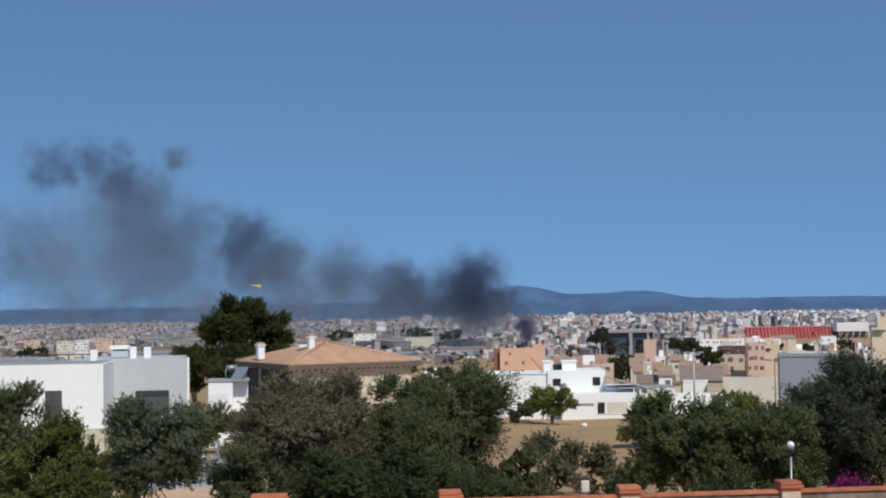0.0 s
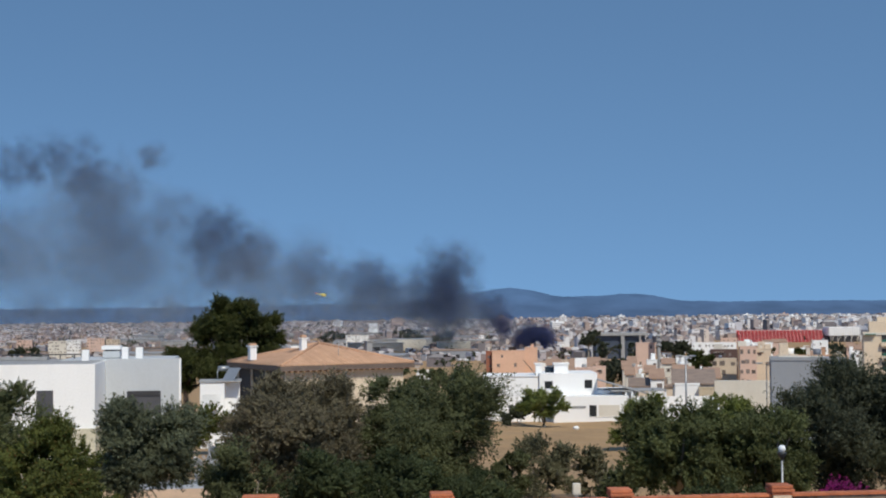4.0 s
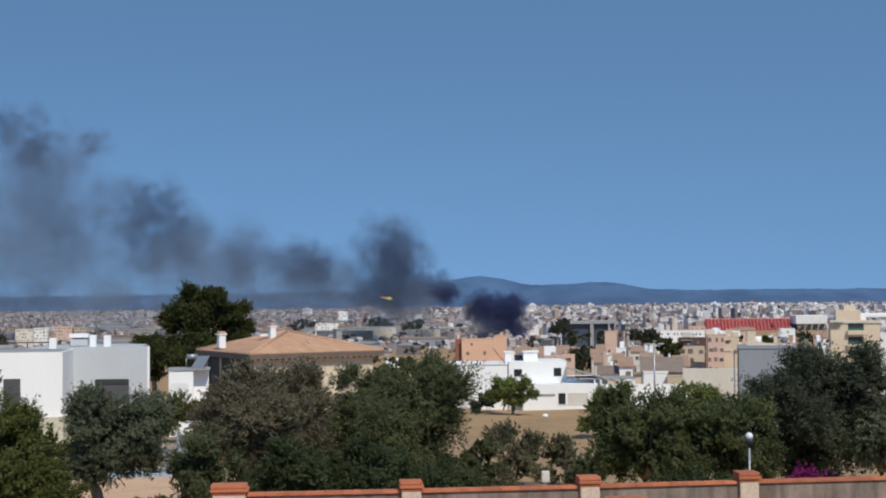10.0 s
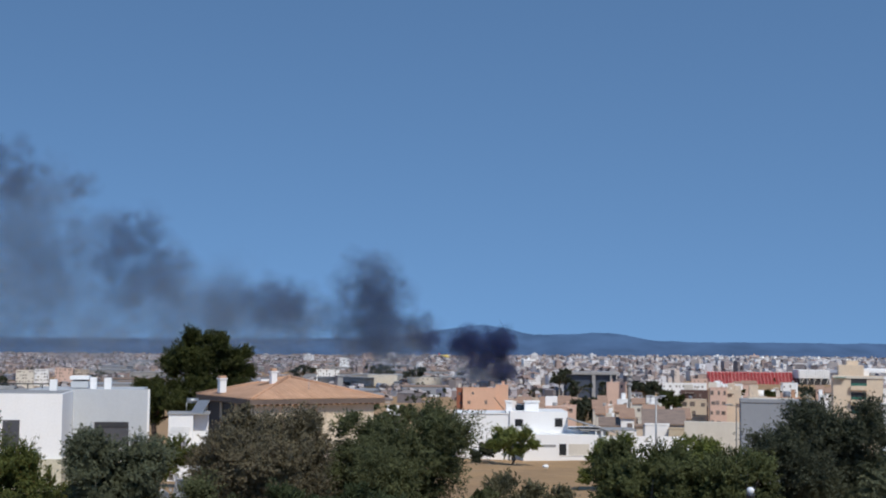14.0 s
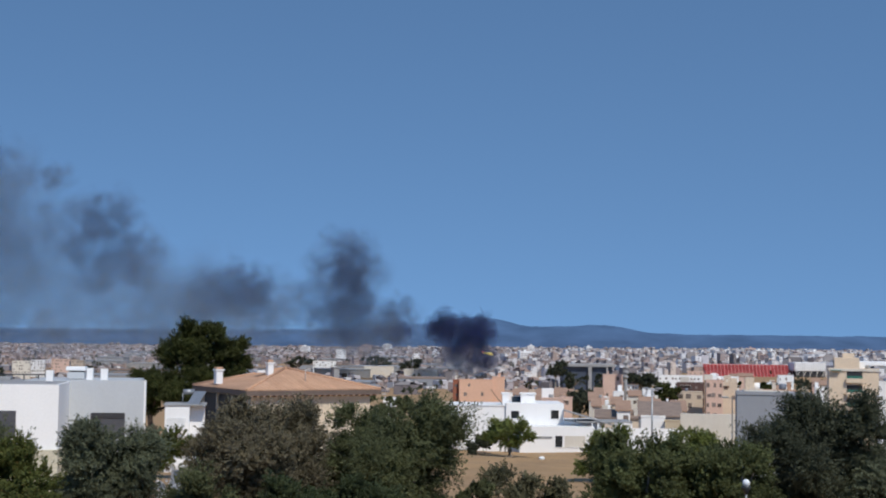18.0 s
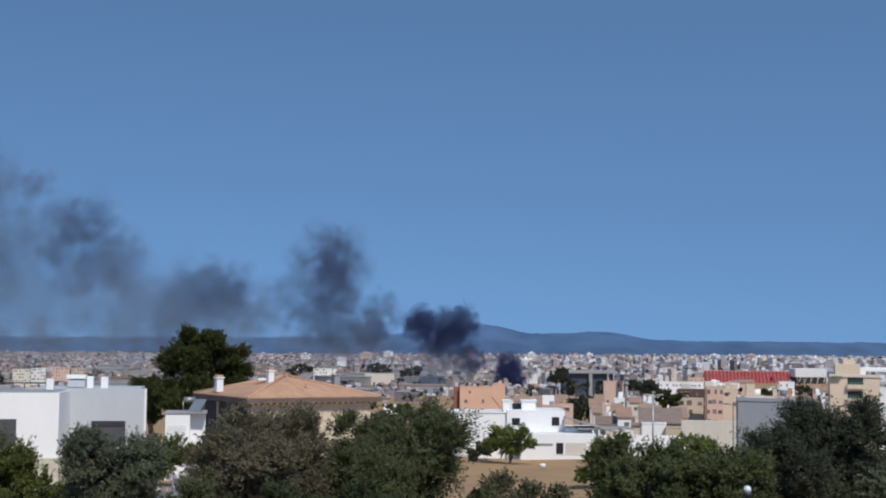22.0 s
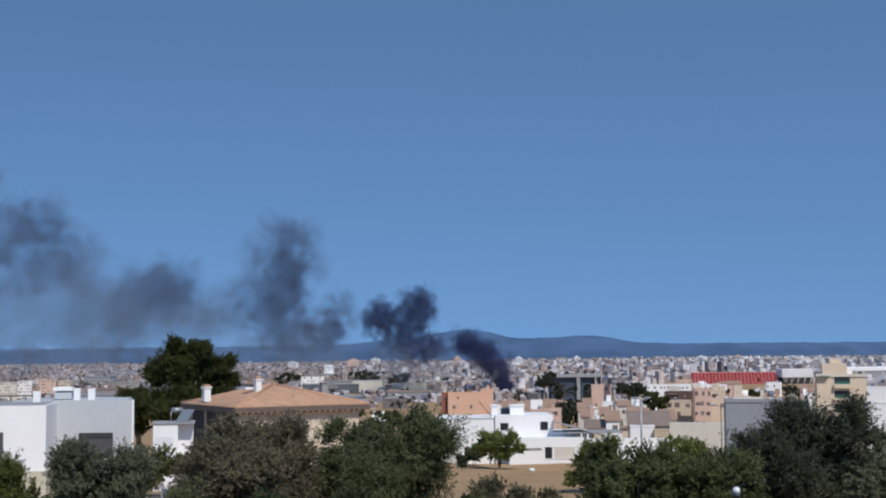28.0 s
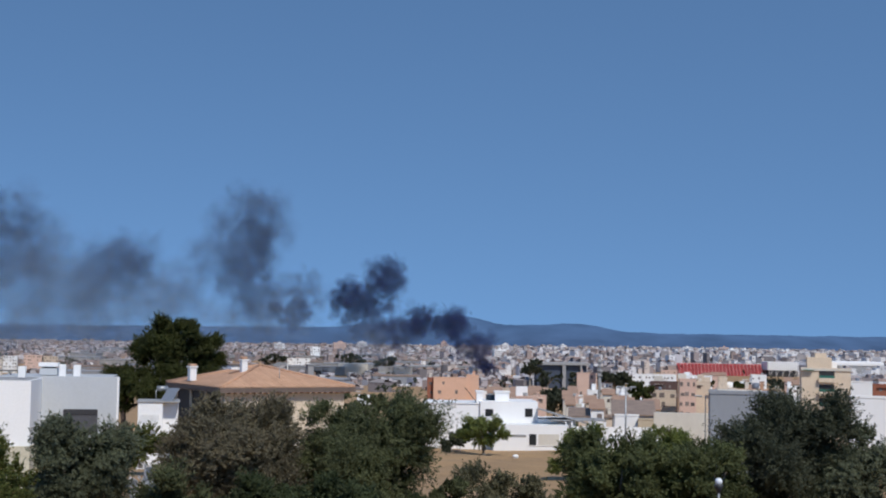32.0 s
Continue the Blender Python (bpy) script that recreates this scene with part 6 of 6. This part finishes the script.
def build_smoke():
    puff([(0, 19.8, 36.7, 20.2, 19.2), (3, 1.9, 43.9, 23.0, 20.2), (7, -18.3, 52.8, 25.0, 20.2), (11, -38.0, 62.9, 24.0, 21.6), (17, -70.5, 79.5, 23.0, 24.0), (22, -90.4, 96.4, 25.0, 22.1), (28, -121.0, 114.0, 27.8, 19.2), (32, -142.7, 124.9, 29.8, 17.3)],
         22, 0.89, SMOKE_MID, "tall grey head of the smoke column", 1)
    puff([(0, 5.2, 19.2, 22.1, 20.2), (3, -7.9, 16.6, 26.4, 21.6), (7, -16.4, 22.9, 32.6, 24.0), (11, -34.9, 30.2, 35.5, 25.0), (17, -71.5, 43.5, 35.5, 27.8), (22, -94.6, 57.9, 39.4, 27.8), (28, -131.8, 66.0, 31.7, 29.8), (32, -155.0, 82.4, 34.6, 26.9)],
         26, 1.41, SMOKE_MID, "thick middle of the smoke column", 2)
    puff([(0, 14.9, 26.2, 19.2, 19.2), (3, 1.7, 26.2, 21.6, 21.6), (7, -9.0, 37.2, 21.6, 21.6), (11, -22.8, 44.4, 23.0, 23.0), (17, -57.3, 62.8, 23.0, 26.4), (22, -79.6, 77.2, 21.6, 26.4), (28, -108.9, 85.1, 20.2, 28.8), (32, -129.2, 99.7, 18.2, 24.0)],
         18, 0.71, SMOKE_MID, "neck of the smoke column", 3)
    puff([(0, 19.4, 7.0, 24.0, 12.0), (3, 3.9, 4.5, 31.2, 14.4), (7, -21.6, 3.8, 36.0, 18.2), (11, -30.3, 10.9, 40.8, 18.2), (17, -64.0, 17.2, 40.8, 21.6), (22, -88.4, 24.4, 45.6, 23.0), (28, -120.8, 32.4, 39.4, 25.0), (32, -139.7, 46.8, 33.6, 27.8)],
         22, 1.1, SMOKE_MID, "lower part of the smoke column", 4)
    puff([(0, 48.1, 5.6, 18.2, 11.5), (3, 44.7, 0.3, 14.4, 11.5), (7, 28.9, 7.7, 16.3, 12.5), (11, 9.5, 15.3, 19.2, 13.4), (17, -16.2, 22.4, 18.2, 15.4), (22, -38.2, 32.1, 18.2, 20.2), (28, -67.3, 39.3, 17.3, 22.1), (32, -88.6, 41.5, 18.2, 22.1)],
         18, 0.73, SMOKE_MID, "dark tail of the smoke column", 5)
    puff([(0, 66.9, -17.6, 9.6, 15.4), (3, 55.5, -15.1, 11.5, 12.5), (7, 37.4, -2.0, 15.4, 9.6), (11, 19.0, 8.0, 18.2, 8.6), (17, -18.5, 8.0, 21.6, 9.6), (22, -49.9, 12.8, 24.0, 10.6), (28, -80.2, 20.3, 24.0, 12.0), (32, -101.0, 21.2, 24.0, 12.0)],
         12, 0.79, SMOKE_DARK, "black smoke at the foot of the column", 6)
    puff([(0, 16.8, -5.0, 28.8, 8.6), (3, -1.0, -5.0, 36.0, 11.5), (7, -26.6, -8.1, 45.6, 13.4), (11, -32.8, -1.0, 48.0, 13.4), (17, -54.2, 0.6, 52.8, 15.4), (22, -83.3, 2.9, 57.6, 16.3), (28, -113.6, 10.9, 52.8, 16.3), (32, -134.2, 15.8, 52.8, 18.2)],
         20, 0.62, SMOKE_THIN, "thin brownish smoke below the column", 7)
    puff([(0, -59.5, 26.3, 25.0, 21.1), (3, -75.1, 29.3, 26.9, 22.1), (7, -100.4, 30.2, 27.8, 20.2), (11, -122.4, 38.3, 31.7, 20.2), (17, -169.5, 46.6, 34.6, 22.1), (22, -199.8, 55.3, 34.6, 24.0), (28, -235.3, 66.5, 33.6, 25.0), (32, -262.9, 70.7, 32.6, 23.0)],
         22, 1.12, SMOKE_MID, "dark round puff of smoke", 8)
    puff([(0, -114.7, 36.7, 26.4, 23.0), (3, -135.1, 39.5, 27.8, 23.0), (7, -155.5, 40.8, 29.8, 25.0), (11, -178.3, 43.7, 28.8, 24.0), (17, -205.1, 37.7, 28.8, 27.8), (22, -229.6, 42.1, 32.6, 28.8), (28, -263.6, 52.3, 36.5, 27.8), (32, -289.3, 53.5, 29.8, 28.8)],
         20, 0.69, SMOKE_OLD, "grey puff beside a darker one", 9)
    puff([(0, -30.9, 12.5, 20.2, 15.4), (3, -44.0, 14.6, 22.1, 17.3), (7, -64.6, 16.6, 21.6, 18.2), (11, -94.8, 28.4, 26.4, 20.2), (17, -133.5, 35.8, 29.8, 24.0), (22, -160.4, 40.4, 29.8, 25.0), (28, -185.1, 44.7, 29.8, 25.0), (32, -211.1, 47.8, 28.8, 26.9)],
         18, 0.59, SMOKE_OLD, "trailing edge of a grey puff", 10)
    puff([(0, -210.6, 81.3, 21.1, 20.2), (3, -228.7, 86.1, 22.1, 21.1), (7, -247.0, 90.6, 24.0, 22.1), (11, -268.5, 102.2, 25.9, 23.0), (17, -304.6, 119.3, 25.9, 24.0), (22, -333.3, 124.0, 25.9, 24.0), (28, -362.9, 134.2, 26.9, 25.0), (32, -378.8, 116.2, 28.8, 26.4)],
         20, 0.72, SMOKE_MID, "head of an upright smoke puff", 11)
    puff([(0, -201.2, 53.3, 31.7, 27.8), (3, -217.7, 59.5, 33.6, 30.7), (7, -245.6, 58.4, 35.5, 32.6), (11, -266.3, 66.2, 33.6, 36.5), (17, -307.4, 77.5, 35.5, 39.4), (22, -334.1, 84.1, 37.4, 39.4), (28, -367.1, 95.8, 39.4, 39.4), (32, -386.9, 77.8, 36.0, 38.4)],
         26, 0.85, SMOKE_MID, "body of an upright smoke puff", 12)
    puff([(0, -169.9, 52.8, 19.2, 21.6), (3, -185.5, 59.2, 20.2, 23.0), (7, -212.9, 57.8, 20.2, 24.0), (11, -230.6, 65.9, 20.2, 28.8), (17, -265.5, 75.5, 21.6, 28.8), (22, -292.6, 82.1, 23.0, 31.2), (28, -321.0, 93.2, 26.4, 31.2), (32, -344.6, 83.4, 26.4, 31.2)],
         16, 0.53, SMOKE_OLD, "pale shoulder of an upright puff", 13)
    puff([(0, -300.0, 71.5, 38.4, 29.8), (3, -323.6, 72.6, 36.5, 31.7), (7, -352.1, 74.7, 41.3, 34.6), (11, -365.1, 74.5, 38.4, 36.5), (17, -400.0, 88.7, 35.5, 40.3), (22, -426.2, 90.3, 33.6, 42.2), (28, -458.5, 103.4, 38.4, 42.2), (32, -476.2, 80.8, 38.4, 42.2)],
         20, 0.49, SMOKE_OLD, "faded grey puff of smoke", 14)
    puff([(0, -254.0, 90.2, 22.1, 22.1), (3, -269.6, 98.6, 22.1, 24.0), (7, -286.8, 97.6, 23.0, 26.9), (11, -309.0, 100.2, 24.0, 26.9), (17, -349.6, 108.3, 25.0, 28.8), (22, -376.9, 112.4, 26.4, 28.8), (28, -406.9, 124.8, 27.8, 29.8), (32, -425.4, 103.3, 28.8, 29.8)],
         16, 0.43, SMOKE_OLD, "faded shreds between two puffs", 15)
    puff([(0, -400.3, 146.9, 24.0, 22.1), (3, -420.2, 147.5, 25.0, 22.1), (7, -443.3, 159.7, 25.9, 22.1), (11, -456.0, 168.7, 26.9, 22.1), (17, -499.2, 181.5, 27.8, 23.0), (22, -524.8, 185.4, 28.8, 24.0), (28, -555.2, 199.7, 30.7, 25.0), (32, -566.8, 174.4, 31.7, 25.9)],
         20, 0.72, SMOKE_MID, "high dark drifting smoke", 16)
    puff([(0, -350.4, 146.2, 32.6, 20.2), (3, -371.0, 148.0, 35.5, 22.1), (7, -391.7, 158.7, 35.5, 22.1), (11, -396.7, 168.1, 34.6, 23.0), (17, -439.8, 182.1, 35.5, 24.0), (22, -465.2, 186.2, 36.5, 25.0), (28, -496.0, 199.6, 38.4, 25.9), (32, -508.3, 175.7, 39.4, 26.9)],
         22, 0.71, SMOKE_MID, "high dark drifting smoke", 17)
    puff([(0, -316.6, 126.3, 29.8, 16.3), (3, -334.7, 128.2, 30.7, 18.2), (7, -353.5, 137.3, 31.7, 20.2), (11, -365.9, 146.3, 31.7, 22.1), (17, -405.7, 158.3, 33.6, 23.0), (22, -431.0, 162.4, 34.6, 24.0), (28, -462.3, 175.4, 36.5, 25.0), (32, -474.4, 152.5, 37.4, 25.9)],
         18, 0.53, SMOKE_OLD, "fading lower edge of high smoke", 18)
    puff([(0, -280.2, 154.9, 12.5, 9.6), (3, -292.7, 156.8, 12.5, 9.6), (7, -313.3, 157.3, 13.4, 10.6), (11, -327.8, 157.9, 14.4, 11.5), (17, -358.9, 156.4, 14.4, 11.5), (22, -383.0, 157.2, 16.3, 12.5), (28, -419.5, 170.5, 17.3, 13.4), (32, -431.9, 148.6, 18.2, 14.4)],
         9, 0.53, SMOKE_OLD, "small shred of drifting smoke", 19)
    puff([(0, -437.7, 67.2, 45.6, 27.8), (3, -445.6, 69.0, 40.8, 29.8), (7, -462.9, 71.9, 40.8, 33.6), (11, -479.6, 73.3, 43.2, 34.6), (17, -519.7, 82.9, 45.6, 36.5), (22, -547.2, 86.6, 45.6, 38.4), (28, -578.6, 103.9, 48.0, 40.3), (32, -592.8, 78.5, 48.0, 40.3)],
         20, 0.64, SMOKE_OLD, "grey smoke bank drifting away", 20)
    puff([(0, -155.7, 23.8, 62.4, 22.1), (3, -173.6, 27.9, 62.4, 25.0), (7, -191.8, 26.1, 60.0, 26.9), (11, -216.5, 32.2, 52.8, 27.8), (17, -247.9, 34.9, 55.2, 28.8), (22, -277.2, 36.8, 55.2, 31.7), (28, -310.9, 43.1, 50.4, 32.6), (32, -336.1, 40.7, 45.6, 33.6)],
         24, 0.64, SMOKE_THIN, "thin veil of smoke between puffs", 21)
    puff([(0, -247.1, 37.1, 79.2, 29.8), (3, -264.9, 40.8, 79.2, 31.7), (7, -292.5, 37.6, 79.2, 35.5), (11, -316.3, 38.1, 74.4, 36.5), (17, -352.6, 41.3, 69.6, 37.4), (22, -382.0, 42.9, 69.6, 38.4), (28, -419.8, 53.2, 69.6, 38.4), (32, -441.9, 43.5, 69.6, 38.4)],
         26, 0.77, SMOKE_THIN, "thin veil of smoke over the plain", 22)
    puff([(0, -358.0, 45.8, 91.2, 34.6), (3, -380.5, 49.1, 91.2, 36.5), (7, -410.3, 44.5, 88.8, 40.3), (11, -432.4, 46.5, 84.0, 41.3), (17, -471.2, 47.5, 81.6, 42.2), (22, -500.8, 48.8, 81.6, 42.2), (28, -535.2, 60.9, 81.6, 42.2), (32, -556.4, 46.1, 81.6, 42.2)],
         26, 0.77, SMOKE_THIN, "broad veil of thin smoke over the plain", 23)
    puff([(0, -324.0, 103.2, 48.0, 26.4), (3, -344.4, 106.6, 52.8, 28.8), (7, -370.8, 113.6, 57.6, 31.7), (11, -384.9, 120.1, 57.6, 34.6), (17, -423.9, 129.2, 52.8, 36.5), (22, -451.5, 133.2, 52.8, 37.4), (28, -483.0, 146.6, 55.2, 38.4), (32, -496.7, 123.3, 55.2, 38.4)],
         20, 0.34, SMOKE_THIN, "haze between high and low smoke", 24)
    puff([(0, -69.3, 10.6, 57.6, 15.4), (3, -82.4, 10.2, 60.0, 17.3), (7, -108.0, 5.4, 62.4, 20.2), (11, -133.1, 14.5, 62.4, 20.2), (17, -178.6, 18.8, 62.4, 22.1), (22, -207.7, 23.2, 62.4, 24.0), (28, -237.3, 33.1, 62.4, 25.0), (32, -257.8, 27.9, 62.4, 25.9)],
         22, 0.64, SMOKE_THIN, "thin veil of smoke below young puffs", 25)
    puff([(0, -295.5, 6.5, 201.6, 11.5), (7, -334.0, -0.1, 201.6, 12.5), (17, -344.7, 8.0, 211.2, 13.4), (32, -355.9, 2.4, 211.2, 15.4)],
         40, 0.32, SMOKE_THIN, "low haze of smoke before the hills", 26)
    puff([(0, 80.8, -82.0, 10.6, 11.5), (1, 79.8, -72.0, 10.6, 11.5), (3, 77.8, -32.1, 10.6, 11.5), (7, 73.0, -19.5, 13.4, 19.2), (11, 58.3, -3.5, 16.3, 16.3), (17, 32.8, 10.8, 17.3, 17.3), (22, 4.0, 23.9, 17.3, 16.3), (28, -23.8, 35.2, 18.2, 21.1), (32, -42.2, 37.6, 20.2, 22.1)],
         28, 1.91, SMOKE_DARK, "black puff of smoke with a round head", 27)
    puff([(0, 91.9, -82.0, 11.5, 12.5), (1, 90.9, -72.0, 11.5, 12.5), (3, 88.9, -27.4, 11.5, 12.5), (7, 94.0, -27.1, 16.3, 11.5), (11, 88.1, -4.8, 16.3, 18.2), (17, 64.5, 6.2, 18.2, 16.3), (22, 40.0, 22.3, 22.1, 18.2), (28, 13.6, 43.7, 18.2, 22.1), (32, -6.2, 57.4, 20.2, 21.1)],
         28, 2.11, SMOKE_DARK, "black puff of smoke with a broad head", 28)
    puff([(0, 85.5, -82.0, 11.5, 11.5), (3, 82.5, -44.1, 11.5, 11.5), (7, 83.2, -38.9, 19.2, 12.5), (11, 74.9, -21.5, 21.6, 15.4), (17, 48.8, -13.0, 24.0, 14.4), (22, 24.4, 4.0, 25.0, 16.3), (28, 0.1, 15.0, 27.8, 21.1), (32, -20.8, 20.3, 34.6, 22.1)],
         30, 0.95, SMOKE_DARK, "grey smoke trailing below fresh puffs", 29)
    puff([(0, 95.8, -82.0, 11.5, 9.6), (3, 94.8, -72.0, 11.5, 9.6), (7, 92.8, -41.4, 11.5, 9.6), (11, 91.6, -28.9, 11.5, 11.5), (17, 70.4, -17.6, 14.4, 12.5), (22, 53.3, -12.4, 17.3, 12.5), (28, 20.1, 5.3, 24.0, 14.4), (32, 4.5, 4.0, 24.0, 14.4)],
         16, 1.27, SMOKE_DARK, "dark smoke trailing to the fire", 30)
    puff([(0, 86.0, -82.0, 19.2, 12.5), (3, 85.0, -72.0, 19.2, 12.5), (7, 83.0, -50.9, 19.2, 12.5), (11, 72.4, -28.6, 28.8, 14.4), (17, 46.4, -24.9, 33.6, 13.4), (22, 27.0, -15.1, 36.0, 14.4), (28, 5.7, -4.1, 38.4, 15.4), (32, -9.8, -1.1, 40.8, 16.3)],
         16, 0.57, SMOKE_THIN, "brownish haze below fresh puffs", 31)
    puff([(0, 93.3, -92.0, 12.5, 12.5), (15, 91.3, -82.0, 12.5, 12.5), (18, 90.3, -72.0, 12.5, 12.5), (22, 88.3, -16.9, 12.5, 12.5), (28, 60.0, 10.8, 13.4, 9.6), (32, 28.2, 17.8, 13.4, 13.4)],
         22, 2.11, SMOKE_DARK, "young black puff of smoke", 32)
    puff([(0, 96.7, -92.0, 13.4, 12.5), (16, 94.7, -82.0, 13.4, 12.5), (19, 93.7, -72.0, 13.4, 12.5), (22, 91.7, -28.8, 13.4, 12.5), (28, 79.1, -2.2, 16.3, 14.4), (32, 60.9, 14.5, 19.2, 14.4)],
         22, 1.98, SMOKE_DARK, "young black puff of smoke", 33)
    puff([(0, 99.2, -92.0, 12.5, 10.6), (17, 97.2, -82.0, 12.5, 10.6), (20, 96.2, -72.0, 12.5, 10.6), (22, 94.2, -43.0, 12.5, 10.6), (28, 91.9, -19.0, 12.5, 12.5), (32, 80.5, -9.1, 22.1, 11.5)],
         16, 1.71, SMOKE_DARK, "black smoke rising from the fire", 34)
    puff([(0, 103.9, -92.0, 10.6, 9.6), (20, 101.9, -82.0, 10.6, 9.6), (24, 100.9, -72.0, 10.6, 9.6), (28, 98.9, -33.4, 10.6, 9.6), (32, 92.3, -28.0, 8.6, 12.5)],
         12, 1.71, SMOKE_DARK, "black smoke rising from the fire", 35)
    puff([(0, 86.3, -82.0, 13.4, 11.5), (3, 85.3, -70.0, 13.4, 11.5), (7, 83.3, -34.1, 13.4, 11.5), (11, 73.6, -11.9, 14.4, 12.5), (17, 48.7, -1.1, 18.2, 14.4), (22, 21.9, 11.1, 21.1, 16.3), (28, -3.7, 27.0, 21.1, 20.2), (32, -23.0, 34.6, 24.0, 22.1)],
         24, 1, SMOKE_DARK, "thick dark middle of fresh smoke puffs", 40)


build_smoke()


def helicopter():
    t = thing("helicopter", pose(0, 1250, 10), "small yellow fire-fighting helicopter in flight", "helicopter")
    yel = mat("yellow_paint", (0.78, 0.62, 0.16), (0.66, 0.50, 0.12), 0.35, 1, 10, 0.4, 0.0, coat=0.5)
    bm = bmesh.new()
    bmesh.ops.create_uvsphere(bm, u_segments=20, v_segments=12, radius=1.0)
    for v in bm.verts:
        v.co = Vector((v.co.x * 2.7 + 0.6, v.co.y * 0.95, v.co.z * (1.05 if v.co.z < 0 else 1.15)))
    for f in bm.faces:
        f.smooth = True
    part("cabin", bm, yel, t)
    part("tail_boom", tube([(-1.6, 0, 0.45), (-4.5, 0, 0.6), (-6.6, 0, 0.8)], [0.62, 0.36, 0.2], 10), yel, t)
    part("fin", boxes((-7.0, -6.1, -0.07, 0.07, 0.5, 2.2), bevel=0.04), RED, t)
    part("engine_cowl", boxes((-1.6, 1.4, -0.6, 0.6, 0.9, 1.6), bevel=0.2), yel, t)
    part("mast", tube([(0, 0, 1.5), (0, 0, 2.1)], [0.15, 0.12], 8), DARK_METAL, t)
    w = part("windscreen", boxes((1.9, 3.0, -0.7, 0.7, 0.05, 0.75), bevel=0.2), GLASS, t)
    for s in (-1, 1):
        part("skid", tube([(-1.8, s * 1.0, -1.5), (2.2, s * 1.0, -1.5), (2.6, s * 1.0, -1.3)], [0.08, 0.08, 0.07], 6), DARK_METAL, t)
        for x in (-0.8, 1.4):
            part("skid_strut", tube([(x, s * 0.5, -0.8), (x, s * 1.0, -1.5)], [0.06, 0.06], 6), DARK_METAL, t)
    rotor = part("rotor", boxes((-0.3, 0.3, -0.3, 0.3, 0, 0.15), bevel=0.05), DARK_METAL, t, at=pose(0, 0, 2.1))
    for k in range(3):
        part("blade", boxes((0.3, 5.3, -0.15, 0.15, 0.05, 0.09)), DARK_METAL, rotor, at=pose(0, 0, 0, 0, 0, 120 * k + 20))
    return t, rotor


HELI, ROTOR = helicopter()


def motions():
    for t, track, kids, fresh in SMOKE:
        walk(t, [(s, pose(x, FAR, z)) for s, x, z, w, h in track] + [(32.0, pose(track[-1][1], FAR, track[-1][2]))] * (track[-1][0] < 32))
        for ob, off, spin, drift in kids:
            rows = []
            for s, x, z, w, h in track:
                q = s / 32.0
                at = off + drift * (2 * q - 1)
                wide = 0.68 + 0.2 * max(0.0, (s - 9) / 23) if fresh else 0.92
                rows.append((s, pose(at.x * w * wide, at.y * w * 0.5, at.z * h * wide, 0, spin * q, spin * q)))
            walk(ob, rows)
    walk(HELI, [
        (0, pose(-181.5, 1250, 25.0, 0, 4, 0)),
        (0.5, pose(-174.1, 1250, 25.6, 0, 4, 0)),
        (6, pose(-83.4, 1250, 10.6, 0, 4, 0)),
        (8, pose(-56.2, 1250, 6.5, 0, 4, 0)),
        (10, pose(-28.0, 1250, 2.4, 0, 4, 0)),
        (12, pose(-3.2, 1250, -1.6, 0, 4, 0)),
        (13, pose(9.7, 1250, -4.6, 0, 4, 0)),
        (13.5, pose(15.0, 1250, -4.5, 0, 4, 0)),
        (14, pose(22.8, 1250, -6.5, 0, 4, 0)),
        (16.5, pose(51.1, 1250, -10.4, 0, 4, 0)),
        (17, pose(57.0, 1250, -10.9, 0, 4, 0)),
        (17.5, pose(61.4, 1250, -9.8, 0, 4, 0)),
        (18, pose(65.7, 1250, -11.4, 0, 4, 0)),
        (20, pose(98.4, 1250, -15.6, 0, 4, 0)),
        (23, pose(149.9, 1250, -29.0, 0, 4, 0)),
        (32, pose(152.5, 1250, -33.6, 0, 4, 0)),
    ])
    walk(ROTOR, [(0.1 * k, pose(0, 0, 2.1, 0, 0, 71.0 * k)) for k in range(321)])


motions()
